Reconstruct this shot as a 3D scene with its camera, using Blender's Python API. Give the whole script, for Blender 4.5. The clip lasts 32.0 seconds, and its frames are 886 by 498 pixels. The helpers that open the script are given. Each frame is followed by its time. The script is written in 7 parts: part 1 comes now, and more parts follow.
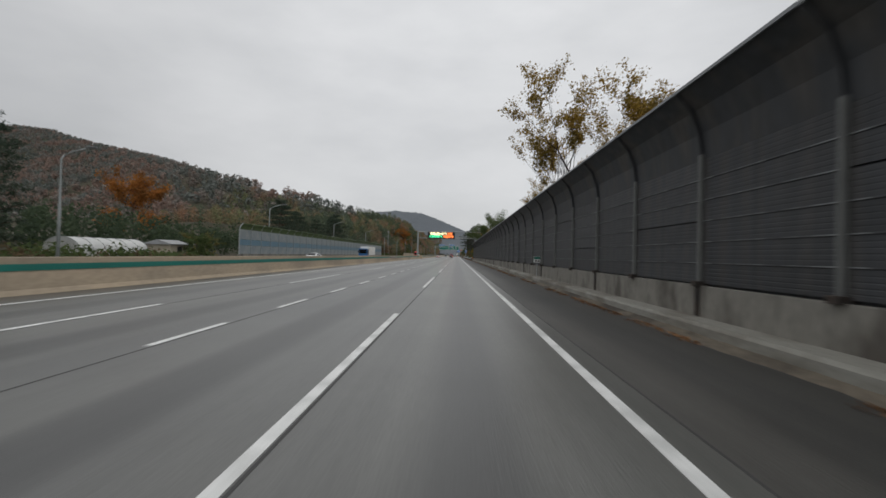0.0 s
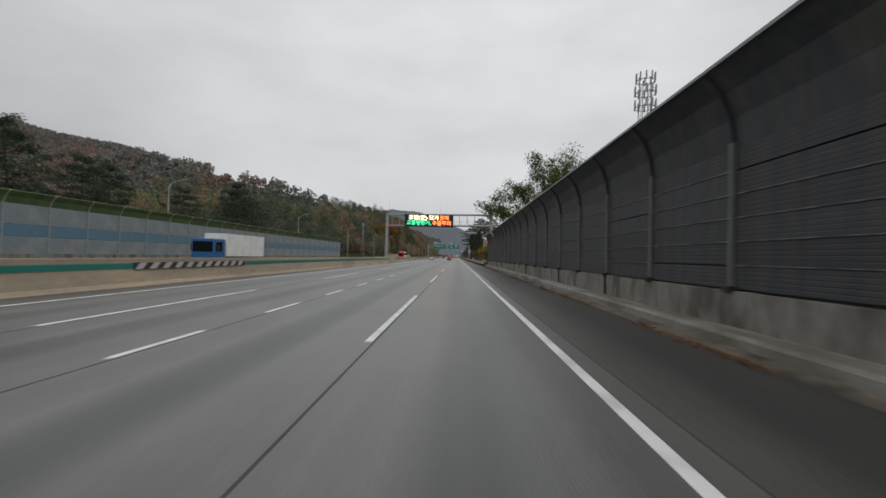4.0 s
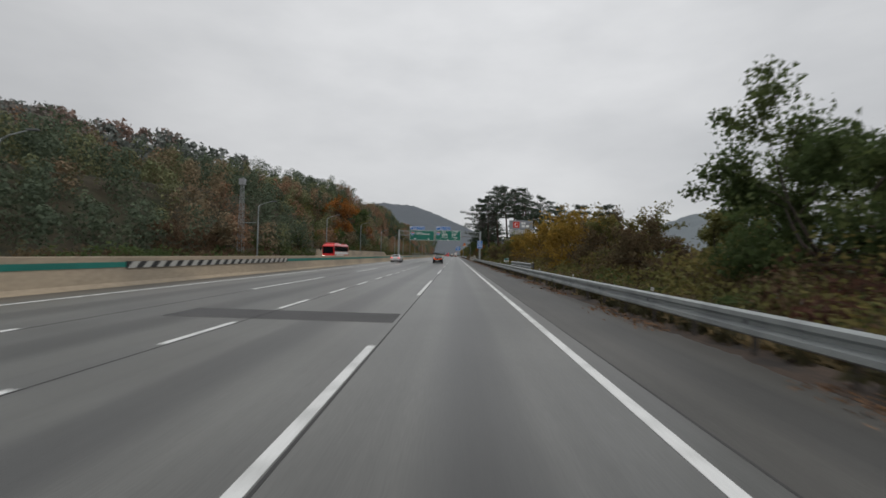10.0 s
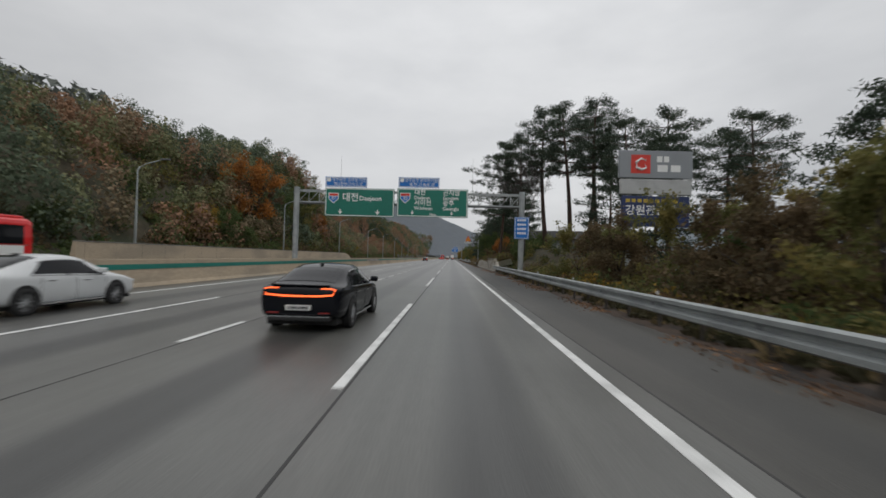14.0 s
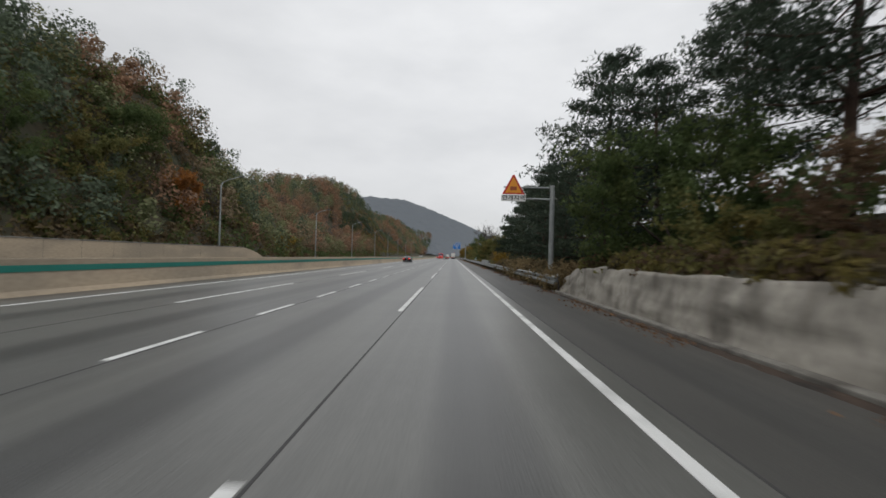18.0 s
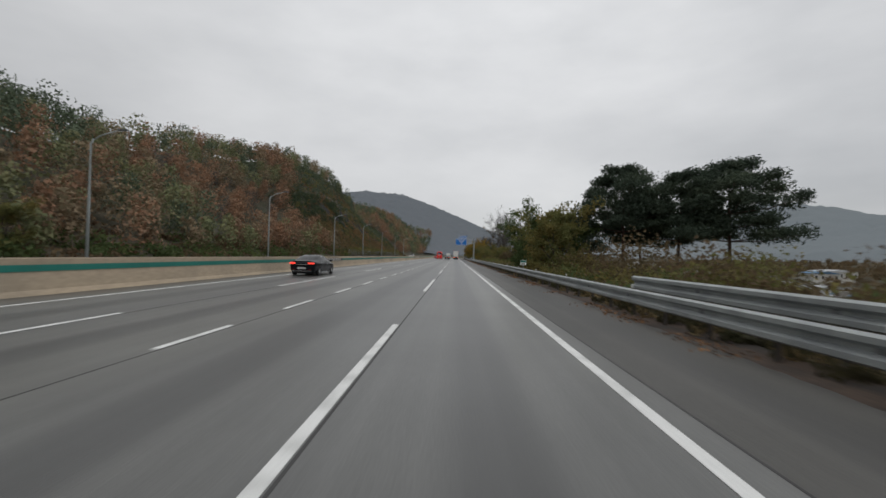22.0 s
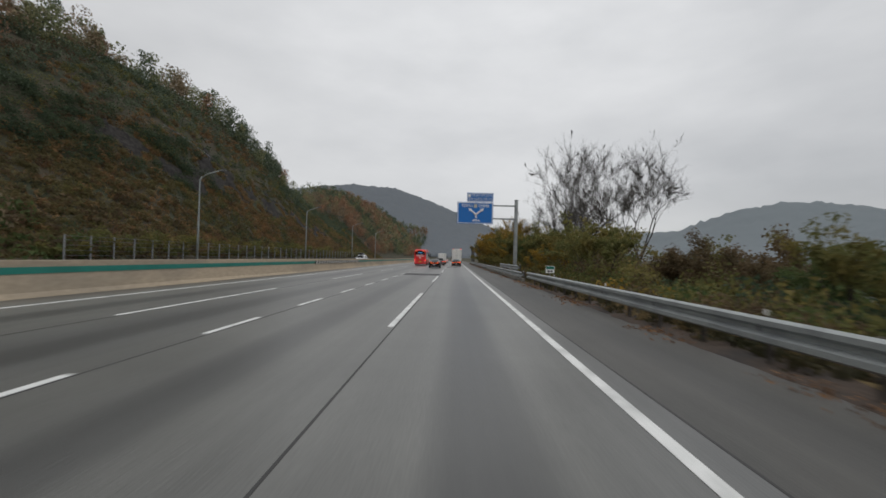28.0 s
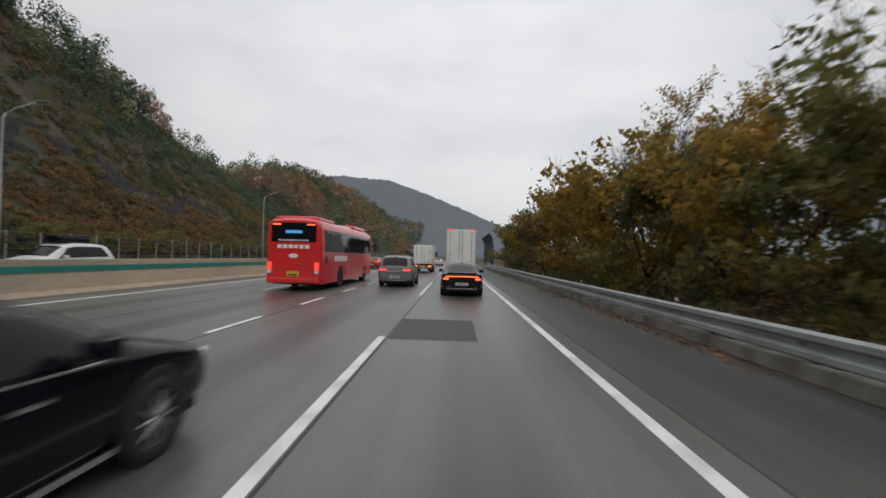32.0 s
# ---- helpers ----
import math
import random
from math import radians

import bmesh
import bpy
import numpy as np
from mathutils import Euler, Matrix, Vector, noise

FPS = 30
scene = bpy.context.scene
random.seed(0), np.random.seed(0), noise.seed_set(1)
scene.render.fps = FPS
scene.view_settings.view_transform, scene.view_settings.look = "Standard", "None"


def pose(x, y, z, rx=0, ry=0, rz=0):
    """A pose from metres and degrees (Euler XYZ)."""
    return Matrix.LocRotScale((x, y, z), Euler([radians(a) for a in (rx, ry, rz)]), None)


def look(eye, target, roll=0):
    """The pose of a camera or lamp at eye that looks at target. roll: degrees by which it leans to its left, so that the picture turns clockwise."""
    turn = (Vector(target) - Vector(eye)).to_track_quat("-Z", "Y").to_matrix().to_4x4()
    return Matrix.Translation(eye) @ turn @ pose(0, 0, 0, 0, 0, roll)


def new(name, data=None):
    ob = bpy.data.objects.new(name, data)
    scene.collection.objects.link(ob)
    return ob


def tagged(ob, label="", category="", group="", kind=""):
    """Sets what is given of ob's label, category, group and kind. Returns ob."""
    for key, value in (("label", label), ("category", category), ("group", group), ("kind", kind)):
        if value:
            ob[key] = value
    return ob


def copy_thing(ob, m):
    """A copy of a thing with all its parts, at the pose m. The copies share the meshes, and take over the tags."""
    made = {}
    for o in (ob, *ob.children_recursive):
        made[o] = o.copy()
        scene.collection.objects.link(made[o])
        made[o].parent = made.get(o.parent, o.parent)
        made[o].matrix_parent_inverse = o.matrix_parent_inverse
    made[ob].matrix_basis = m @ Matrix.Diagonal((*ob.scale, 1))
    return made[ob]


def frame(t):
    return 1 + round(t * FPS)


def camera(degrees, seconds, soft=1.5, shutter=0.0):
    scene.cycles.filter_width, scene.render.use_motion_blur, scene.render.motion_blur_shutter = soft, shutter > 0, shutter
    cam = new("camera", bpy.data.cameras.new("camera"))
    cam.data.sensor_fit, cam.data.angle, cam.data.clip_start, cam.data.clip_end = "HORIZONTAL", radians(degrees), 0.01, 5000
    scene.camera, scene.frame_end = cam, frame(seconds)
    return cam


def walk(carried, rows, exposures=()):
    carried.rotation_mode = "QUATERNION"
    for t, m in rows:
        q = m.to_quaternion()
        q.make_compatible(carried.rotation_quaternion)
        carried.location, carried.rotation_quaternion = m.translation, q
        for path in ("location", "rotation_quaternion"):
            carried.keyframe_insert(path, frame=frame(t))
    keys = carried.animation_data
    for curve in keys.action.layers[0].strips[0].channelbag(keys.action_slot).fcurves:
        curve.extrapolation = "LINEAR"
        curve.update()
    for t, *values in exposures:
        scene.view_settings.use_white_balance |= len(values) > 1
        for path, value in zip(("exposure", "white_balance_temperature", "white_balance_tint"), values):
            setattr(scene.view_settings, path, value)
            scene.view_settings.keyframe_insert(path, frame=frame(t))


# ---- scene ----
# the camera rides in a car: seconds, across, along, turn to the left, tilt up
ROWS = [
    (0, -0.14, 0.27, 1.85, 0.79),
    (1, -0.19, 18.81, 1.46, 0.87),
    (2, -0.16, 37.11, 1.56, 1.13),
    (3, -0.16, 55.49, 1.83, 0.96),
    (5.5, -0.03, 101.72, 1.92, 1.03),
    (6, -0.10, 110.70, 1.78, 0.85),
    (7, -0.26, 129.01, 1.32, 0.93),
    (8, -0.18, 147.75, 1.53, 1.02),
    (9, -0.19, 166.51, 1.77, 1.02),
    (10, -0.31, 184.62, 1.64, 0.76),
    (11, -0.28, 203.05, 1.37, 0.95),
    (12, -0.26, 221.57, 1.55, 1.00),
    (13, -0.35, 239.55, 1.42, 1.02),
    (14, -0.39, 257.00, 1.16, 1.11),
    (14.5, -0.39, 265.96, 1.06, 1.14),
    (16.5, -0.22, 302.95, 0.77, 1.22),
    (17, -0.22, 312.02, 1.49, 1.45),
    (18, -0.25, 329.39, 1.29, 0.96),
    (19, -0.33, 346.92, 1.31, 1.07),
    (20, -0.34, 365.11, 1.91, 0.96),
    (21, -0.48, 383.58, 1.85, 0.96),
    (22, -0.42, 402.05, 1.57, 0.87),
    (23, -0.39, 420.06, 1.22, 1.12),
    (24, -0.28, 437.89, 1.75, 1.27),
    (25, -0.34, 455.95, 1.13, 1.06),
    (25.5, -0.28, 465.47, 1.09, 1.23),
    (27.5, -0.28, 502.76, 1.57, 1.15),
    (28, -0.28, 512.03, 1.61, 1.19),
    (29, -0.35, 530.33, 1.45, 0.96),
    (30, -0.34, 548.60, 1.68, 1.09),
    (31, -0.36, 566.42, 1.80, 0.97),
    (32, -0.31, 583.43, 1.62, 1.10),
]
EXPOSURES = [(0, 0.05), (3, 0.05), (6, 0.10), (9, 0.04), (12, 0.06), (14, 0.08), (16.5, 0.18), (18, 0.24), (20.6, 0.28), (22, 0.08), (24, 0.08), (28, 0.08), (30, 0.08), (32, 0.22)]
EYE_Z = 1.705
ROLL = 1.52
cam = camera(91.5, 32.0, soft=1.6, shutter=0.3)


def ride(x, y, turn, tilt):
    a, b = radians(turn), radians(tilt)
    eye = Vector((x, y, EYE_Z))
    return look(eye, eye + Vector((-math.sin(a) * math.cos(b), math.cos(a) * math.cos(b), math.sin(b))), ROLL)


walk(cam, [(t, ride(x, y, a, b)) for t, x, y, a, b in ROWS], exposures=EXPOSURES)

# ---- light: an overcast late autumn afternoon ----
world = bpy.data.worlds.new("overcast_sky")
scene.world = world
world.use_nodes = True
wn, wl = world.node_tree.nodes, world.node_tree.links
wn.clear()


def wnode(kind, **values):
    nd = wn.new(kind)
    for key, value in values.items():
        nd.inputs[key].default_value = value
    return nd


w_out = wn.new("ShaderNodeOutputWorld")
w_bg = wnode("ShaderNodeBackground", Strength=1.0)
w_sky = wn.new("ShaderNodeTexSky")
w_sky.sky_type = "NISHITA"
w_sky.sun_disc = False
w_sky.sun_elevation, w_sky.sun_rotation = radians(65), radians(200)
w_dim = wn.new("ShaderNodeMix")
w_dim.data_type = "RGBA"
w_dim.inputs["Factor"].default_value = 0.93
w_scale = wn.new("ShaderNodeVectorMath")
w_scale.operation = "SCALE"
w_scale.inputs["Scale"].default_value = 0.08
w_co = wn.new("ShaderNodeTexCoord")
w_map = wn.new("ShaderNodeMapping")
w_map.inputs["Scale"].default_value = (1.0, 1.0, 2.6)
w_map.inputs["Location"].default_value = (0.35, 0.1, 0.2)
w_noise = wnode("ShaderNodeTexNoise", Scale=1.5, Detail=6.0, Roughness=0.52)
w_ramp = wn.new("ShaderNodeValToRGB")
w_ramp.color_ramp.elements[0].position, w_ramp.color_ramp.elements[0].color = 0.32, (0.527, 0.536, 0.549, 1)
w_ramp.color_ramp.elements[1].position, w_ramp.color_ramp.elements[1].color = 0.70, (0.748, 0.752, 0.759, 1)
w_sep = wn.new("ShaderNodeSeparateXYZ")
w_grad = wn.new("ShaderNodeMapRange")
w_grad.inputs["From Min"].default_value, w_grad.inputs["From Max"].default_value = 0.0, 0.5
w_grad.inputs["To Min"].default_value, w_grad.inputs["To Max"].default_value = 0.78, 1.12
w_mul = wn.new("ShaderNodeVectorMath")
w_mul.operation = "SCALE"
wl.new(w_co.outputs["Generated"], w_map.inputs["Vector"])
wl.new(w_map.outputs[0], w_noise.inputs["Vector"])
wl.new(w_noise.outputs[0], w_ramp.inputs[0])
wl.new(w_co.outputs["Generated"], w_sep.inputs[0])
wl.new(w_sep.outputs["Z"], w_grad.inputs["Value"])
wl.new(w_ramp.outputs[0], w_mul.inputs[0])
w_dot = wn.new("ShaderNodeVectorMath")
w_dot.operation = "DOT_PRODUCT"
w_dot.inputs[1].default_value = Vector((0.16, 1.0, 0.24)).normalized()
wl.new(w_co.outputs["Generated"], w_dot.inputs[0])
w_thin = wn.new("ShaderNodeMapRange")
w_thin.interpolation_type = "SMOOTHSTEP"
w_thin.inputs["From Min"].default_value, w_thin.inputs["From Max"].default_value = 0.55, 1.0
w_thin.inputs["To Min"].default_value, w_thin.inputs["To Max"].default_value = 0.82, 1.06
wl.new(w_dot.outputs["Value"], w_thin.inputs["Value"])
w_both = wn.new("ShaderNodeMath")
w_both.operation = "MULTIPLY"
wl.new(w_grad.outputs[0], w_both.inputs[0])
wl.new(w_thin.outputs[0], w_both.inputs[1])
wl.new(w_both.outputs[0], w_mul.inputs["Scale"])
wl.new(w_sky.outputs[0], w_scale.inputs[0])
wl.new(w_scale.outputs[0], w_dim.inputs["A"])
wl.new(w_mul.outputs[0], w_dim.inputs["B"])
wl.new(w_dim.outputs["Result"], w_bg.inputs["Color"])
wl.new(w_bg.outputs[0], w_out.inputs[0])

sun = new("sun", bpy.data.lights.new("sun", "SUN"))
sun.data.energy, sun.data.angle, sun.data.color = 0.95, radians(85), (1.0, 0.97, 0.93)
sun.matrix_world = look((0, 0, 60), (-10, 25, 0))


# ---- materials ----
MATS = {}


def mat(name, color, rough=0.6, metal=0.0, vary=0.12, scale=3.0, fine=40.0, bump=0.0, other=None, spec=0.5,
        coat=0.0, emit=None, power=0.0, trans=0.0, piece=0.0, stretch=(1, 1, 1), patch=(0.45, 0.62), island=0.0):
    """A surface with variation at two scales; other: a second colour in patches; piece, island: variation from piece to piece."""
    if name in MATS:
        return MATS[name]
    m = bpy.data.materials.new(name)
    m.use_nodes = True
    n, l = m.node_tree.nodes, m.node_tree.links
    b = n["Principled BSDF"]
    b.inputs["Roughness"].default_value, b.inputs["Metallic"].default_value = rough, metal
    b.inputs["Specular IOR Level"].default_value = spec
    b.inputs["Coat Weight"].default_value = coat
    b.inputs["Transmission Weight"].default_value = trans
    co = n.new("ShaderNodeTexCoord")
    mp = n.new("ShaderNodeMapping")
    mp.inputs["Scale"].default_value = stretch
    l.new(co.outputs["Object"], mp.inputs["Vector"])
    big = n.new("ShaderNodeTexNoise")
    big.inputs["Scale"].default_value, big.inputs["Detail"].default_value = 1.0 / scale, 5.0
    small = n.new("ShaderNodeTexNoise")
    small.inputs["Scale"].default_value, small.inputs["Detail"].default_value = fine, 3.0
    l.new(mp.outputs[0], big.inputs["Vector"])
    l.new(mp.outputs[0], small.inputs["Vector"])
    mix = n.new("ShaderNodeMix")
    mix.data_type = "RGBA"
    mix.inputs["A"].default_value = (*color, 1)
    mix.inputs["B"].default_value = (*(other or [c * (1 - vary) for c in color]), 1)
    rng = n.new("ShaderNodeMapRange")
    rng.inputs["From Min"].default_value, rng.inputs["From Max"].default_value = patch
    l.new(big.outputs[0], rng.inputs["Value"])
    l.new(rng.outputs[0], mix.inputs["Factor"])
    hsv = n.new("ShaderNodeHueSaturation")
    add = n.new("ShaderNodeMapRange")
    add.inputs["From Min"].default_value, add.inputs["From Max"].default_value = 0.25, 0.75
    add.inputs["To Min"].default_value, add.inputs["To Max"].default_value = 1 - vary, 1 + vary
    l.new(small.outputs[0], add.inputs["Value"])
    value = add.outputs[0]
    if piece or island:
        src = n.new("ShaderNodeObjectInfo") if piece else n.new("ShaderNodeNewGeometry")
        pr = n.new("ShaderNodeMapRange")
        pr.inputs["To Min"].default_value, pr.inputs["To Max"].default_value = 1 - (piece or island), 1 + (piece or island)
        l.new(src.outputs["Random"] if piece else src.outputs["Random Per Island"], pr.inputs["Value"])
        times = n.new("ShaderNodeMath")
        times.operation = "MULTIPLY"
        l.new(value, times.inputs[0])
        l.new(pr.outputs[0], times.inputs[1])
        value = times.outputs[0]
    l.new(value, hsv.inputs["Value"])
    l.new(mix.outputs["Result"], hsv.inputs["Color"])
    l.new(hsv.outputs[0], b.inputs["Base Color"])
    if bump:
        bp = n.new("ShaderNodeBump")
        bp.inputs["Strength"].default_value, bp.inputs["Distance"].default_value = bump, 0.02
        l.new(small.outputs[0], bp.inputs["Height"])
        l.new(bp.outputs[0], b.inputs["Normal"])
    if emit:
        b.inputs["Emission Color"].default_value = (*emit, 1)
        b.inputs["Emission Strength"].default_value = power
    MATS[name] = m
    return m


def lane_wear(m, most=0.85):
    """Darker oil and rubber bands along the middle and the edges of each lane."""
    n, l = m.node_tree.nodes, m.node_tree.links
    b = n["Principled BSDF"]
    src = b.inputs["Base Color"].links[0].from_socket
    co = n.new("ShaderNodeTexCoord")
    sep = n.new("ShaderNodeSeparateXYZ")
    l.new(co.outputs["Object"], sep.inputs[0])
    wob = n.new("ShaderNodeTexNoise")
    wob.inputs["Scale"].default_value = 0.05
    l.new(co.outputs["Object"], wob.inputs["Vector"])
    add = n.new("ShaderNodeMath")
    add.operation = "MULTIPLY_ADD"
    l.new(wob.outputs[0], add.inputs[0])
    add.inputs[1].default_value = 0.4
    l.new(sep.outputs["X"], add.inputs[2])
    ang = n.new("ShaderNodeMath")
    ang.operation = "MULTIPLY_ADD"
    ang.inputs[1].default_value, ang.inputs[2].default_value = 2 * math.pi / 3.6, -0.42
    l.new(add.outputs[0], ang.inputs[0])
    cos = n.new("ShaderNodeMath")
    cos.operation = "COSINE"
    l.new(ang.outputs[0], cos.inputs[0])
    rng = n.new("ShaderNodeMapRange")
    rng.inputs["From Min"].default_value, rng.inputs["From Max"].default_value = 0.35, 1.0
    rng.interpolation_type = "SMOOTHSTEP"
    rng.inputs["To Min"].default_value, rng.inputs["To Max"].default_value = 0.0, most
    l.new(cos.outputs[0], rng.inputs["Value"])
    mix = n.new("ShaderNodeMix")
    mix.data_type = "RGBA"
    l.new(rng.outputs[0], mix.inputs["Factor"])
    l.new(src, mix.inputs["A"])
    mix.inputs["B"].default_value = (0.034, 0.035, 0.034, 1)
    streak = n.new("ShaderNodeTexNoise")
    streak.inputs["Scale"].default_value, streak.inputs["Detail"].default_value = 1.0, 6.0
    long_way = n.new("ShaderNodeMapping")
    long_way.inputs["Scale"].default_value = (3.2, 0.03, 1.0)
    l.new(co.outputs["Object"], long_way.inputs["Vector"])
    l.new(long_way.outputs[0], streak.inputs["Vector"])
    blotch = n.new("ShaderNodeTexNoise")
    blotch.inputs["Scale"].default_value, blotch.inputs["Detail"].default_value = 0.35, 5.0
    l.new(co.outputs["Object"], blotch.inputs["Vector"])
    both = n.new("ShaderNodeMath")
    both.operation = "ADD"
    l.new(streak.outputs[0], both.inputs[0])
    l.new(blotch.outputs[0], both.inputs[1])
    level = n.new("ShaderNodeMapRange")
    level.inputs["From Min"].default_value, level.inputs["From Max"].default_value = 0.7, 1.3
    level.inputs["To Min"].default_value, level.inputs["To Max"].default_value = 0.78, 1.2
    l.new(both.outputs[0], level.inputs["Value"])
    tone = n.new("ShaderNodeHueSaturation")
    l.new(level.outputs[0], tone.inputs["Value"])
    l.new(mix.outputs["Result"], tone.inputs["Color"])
    l.new(tone.outputs[0], b.inputs["Base Color"])


# ---- building helpers ----
def mesh_of(bm, material=None, smooth=False):
    me = bpy.data.meshes.new("mesh")
    bm.normal_update()
    bm.to_mesh(me)
    bm.free()
    if material:
        me.materials.append(material)
    if smooth:
        me.polygons.foreach_set("use_smooth", [True] * len(me.polygons))
    return me


def part(name, bm, material, parent=None, label="", smooth=False, kind=""):
    me = bm if isinstance(bm, bpy.types.Mesh) else mesh_of(bm, material, smooth)
    if isinstance(bm, bpy.types.Mesh) and material and not me.materials:
        me.materials.append(material)
    ob = new(name, me)
    if parent:
        ob.parent = parent
    return tagged(ob, label=label, kind=kind)


def thing(name, m, label, category, group="", kind=""):
    ob = new(name)
    ob.empty_display_size = 0.3
    ob.matrix_world = m
    return tagged(ob, label, category, group, kind)


def box(x0, x1, y0, y1, z0, z1, bm=None, bevel=0.0):
    bm = bm or bmesh.new()
    v = bmesh.ops.create_cube(bm, size=1)["verts"]
    for q in v:
        q.co = ((x0 + x1) / 2 + q.co.x * (x1 - x0), (y0 + y1) / 2 + q.co.y * (y1 - y0), (z0 + z1) / 2 + q.co.z * (z1 - z0))
    if bevel:
        edges = list({e for q in v for e in q.link_edges})
        bmesh.ops.bevel(bm, geom=edges, offset=bevel, segments=2, affect="EDGES", profile=0.6)
    return bm


def rod(a, b, r0, r1=None, sides=10, bm=None):
    """A round, tapered bar from a to b."""
    bm = bm or bmesh.new()
    a, b = Vector(a), Vector(b)
    r1 = r0 if r1 is None else r1
    q = (b - a).to_track_quat("Z", "Y")
    rings = []
    for c, r in ((a, r0), (b, r1)):
        rings.append([bm.verts.new(c + q @ Vector((r * math.cos(2 * math.pi * i / sides), r * math.sin(2 * math.pi * i / sides), 0))) for i in range(sides)])
    for i in range(sides):
        bm.faces.new((rings[0][i], rings[0][(i + 1) % sides], rings[1][(i + 1) % sides], rings[1][i]))
    bm.faces.new(rings[0][::-1])
    bm.faces.new(rings[1])
    return bm


def tube(points, radii, sides=8, bm=None):
    bm = bm or bmesh.new()
    pts = [Vector(q) for q in points]
    rings = []
    for i, c in enumerate(pts):
        d = (pts[min(i + 1, len(pts) - 1)] - pts[max(i - 1, 0)]).normalized()
        q = d.to_track_quat("Z", "Y")
        rings.append([bm.verts.new(c + q @ Vector((radii[i] * math.cos(2 * math.pi * k / sides), radii[i] * math.sin(2 * math.pi * k / sides), 0))) for k in range(sides)])
    for a, b in zip(rings, rings[1:]):
        for k in range(sides):
            bm.faces.new((a[k], a[(k + 1) % sides], b[(k + 1) % sides], b[k]))
    bm.faces.new(rings[0][::-1])
    bm.faces.new(rings[-1])
    return bm


def sweep(profile, y0, y1, bm=None, step=None):
    """A closed profile of (x, z), counterclockwise as seen from -y, drawn along y."""
    bm = bm or bmesh.new()
    n = max(1, int((y1 - y0) / step)) if step else 1
    rings = [[bm.verts.new((x, y0 + (y1 - y0) * i / n, z)) for x, z in profile] for i in range(n + 1)]
    k = len(profile)
    for a, b in zip(rings, rings[1:]):
        for i in range(k):
            bm.faces.new((a[i], a[(i + 1) % k], b[(i + 1) % k], b[i]))
    bm.faces.new(rings[0][::-1])
    bm.faces.new(rings[-1])
    bmesh.ops.recalc_face_normals(bm, faces=bm.faces[:])
    return bm


def mesh_from(verts, faces, material=None, smooth=False):
    """A mesh of quads from arrays."""
    me = bpy.data.meshes.new("mesh")
    verts, faces = np.asarray(verts, dtype=np.float32), np.asarray(faces, dtype=np.int32)
    me.vertices.add(len(verts))
    me.vertices.foreach_set("co", verts.ravel())
    me.loops.add(faces.size)
    me.loops.foreach_set("vertex_index", faces.ravel())
    me.polygons.add(len(faces))
    me.polygons.foreach_set("loop_start", np.arange(len(faces), dtype=np.int32) * faces.shape[1])
    me.polygons.foreach_set("loop_total", np.full(len(faces), faces.shape[1], dtype=np.int32))
    if smooth:
        me.polygons.foreach_set("use_smooth", np.ones(len(faces), dtype=bool))
    if material:
        me.materials.append(material)
    me.update(calc_edges=True)
    return me


def leaves(rng, centres, radii, per, size, material, outward=0.7, long=1.6, shell=0.55, three=False):
    """Loose leaf sprays in lumps round the centres; radii as (x, y, z) for each."""
    centres, radii = np.asarray(centres, float), np.asarray(radii, float)
    n = len(centres) * per
    c, r = np.repeat(centres, per, 0), np.repeat(radii, per, 0)
    d = rng.normal(size=(n, 3))
    d /= np.linalg.norm(d, axis=1)[:, None]
    p = c + d * r * (shell + (1 - shell) * rng.random((n, 1)) ** 0.6) * (0.85 + 0.3 * rng.random((n, 1)))
    nrm = d * outward + rng.normal(size=(n, 3)) * 0.55
    nrm /= np.linalg.norm(nrm, axis=1)[:, None]
    u = np.cross(nrm, rng.normal(size=(n, 3)))
    u /= np.linalg.norm(u, axis=1)[:, None] + 1e-9
    v = np.cross(nrm, u)
    s = size * (0.6 + 0.8 * rng.random((n, 1)))
    a, b = u * s * long * 0.5, v * s * 0.5
    bend = nrm * s * 0.18
    if three:
        verts = np.stack([p - a * 0.9 - b * 0.8, p + a * 0.9 - b * 0.6 + bend, p + b * 1.3], 1).reshape(-1, 3)
        return mesh_from(verts, np.arange(n * 3).reshape(-1, 3), material)
    verts = np.stack([p - a, p - b * 0.9 + bend, p + a, p + b * 0.9 + bend], 1).reshape(-1, 3)
    return mesh_from(verts, np.arange(n * 4).reshape(-1, 4), material)


asphalt = mat("asphalt", (0.105, 0.106, 0.098), 0.36, spec=0.72, vary=0.15, scale=5.0, fine=45.0, bump=0.14, other=(0.086, 0.088, 0.085), stretch=(1, 0.08, 1))
lane_wear(asphalt, 0.8)
shoulder_asphalt = mat("shoulder_asphalt", (0.070, 0.068, 0.062), 0.55, vary=0.16, scale=3.0, fine=50.0, bump=0.3, other=(0.045, 0.045, 0.042), stretch=(1, 0.12, 1))
lane_wear(shoulder_asphalt, 0.45)
white_paint = mat("road_paint", (0.70, 0.71, 0.70), 0.6, vary=0.12, scale=0.7, fine=30.0, other=(0.52, 0.53, 0.52), bump=0.1)
concrete = mat("concrete", (0.45, 0.365, 0.265), 0.85, vary=0.12, scale=2.5, fine=9.0, bump=0.15, other=(0.34, 0.285, 0.215), stretch=(1, 0.3, 1))
parapet_concrete = mat("parapet_concrete", (0.225, 0.215, 0.19), 0.9, vary=0.2, scale=0.7, fine=9.0, bump=0.25, other=(0.10, 0.09, 0.078), stretch=(1, 1, 0.4), patch=(0.46, 0.66))
green_paint = mat("green_band_paint", (0.015, 0.205, 0.165), 0.6, vary=0.12, scale=1.5, fine=20.0)
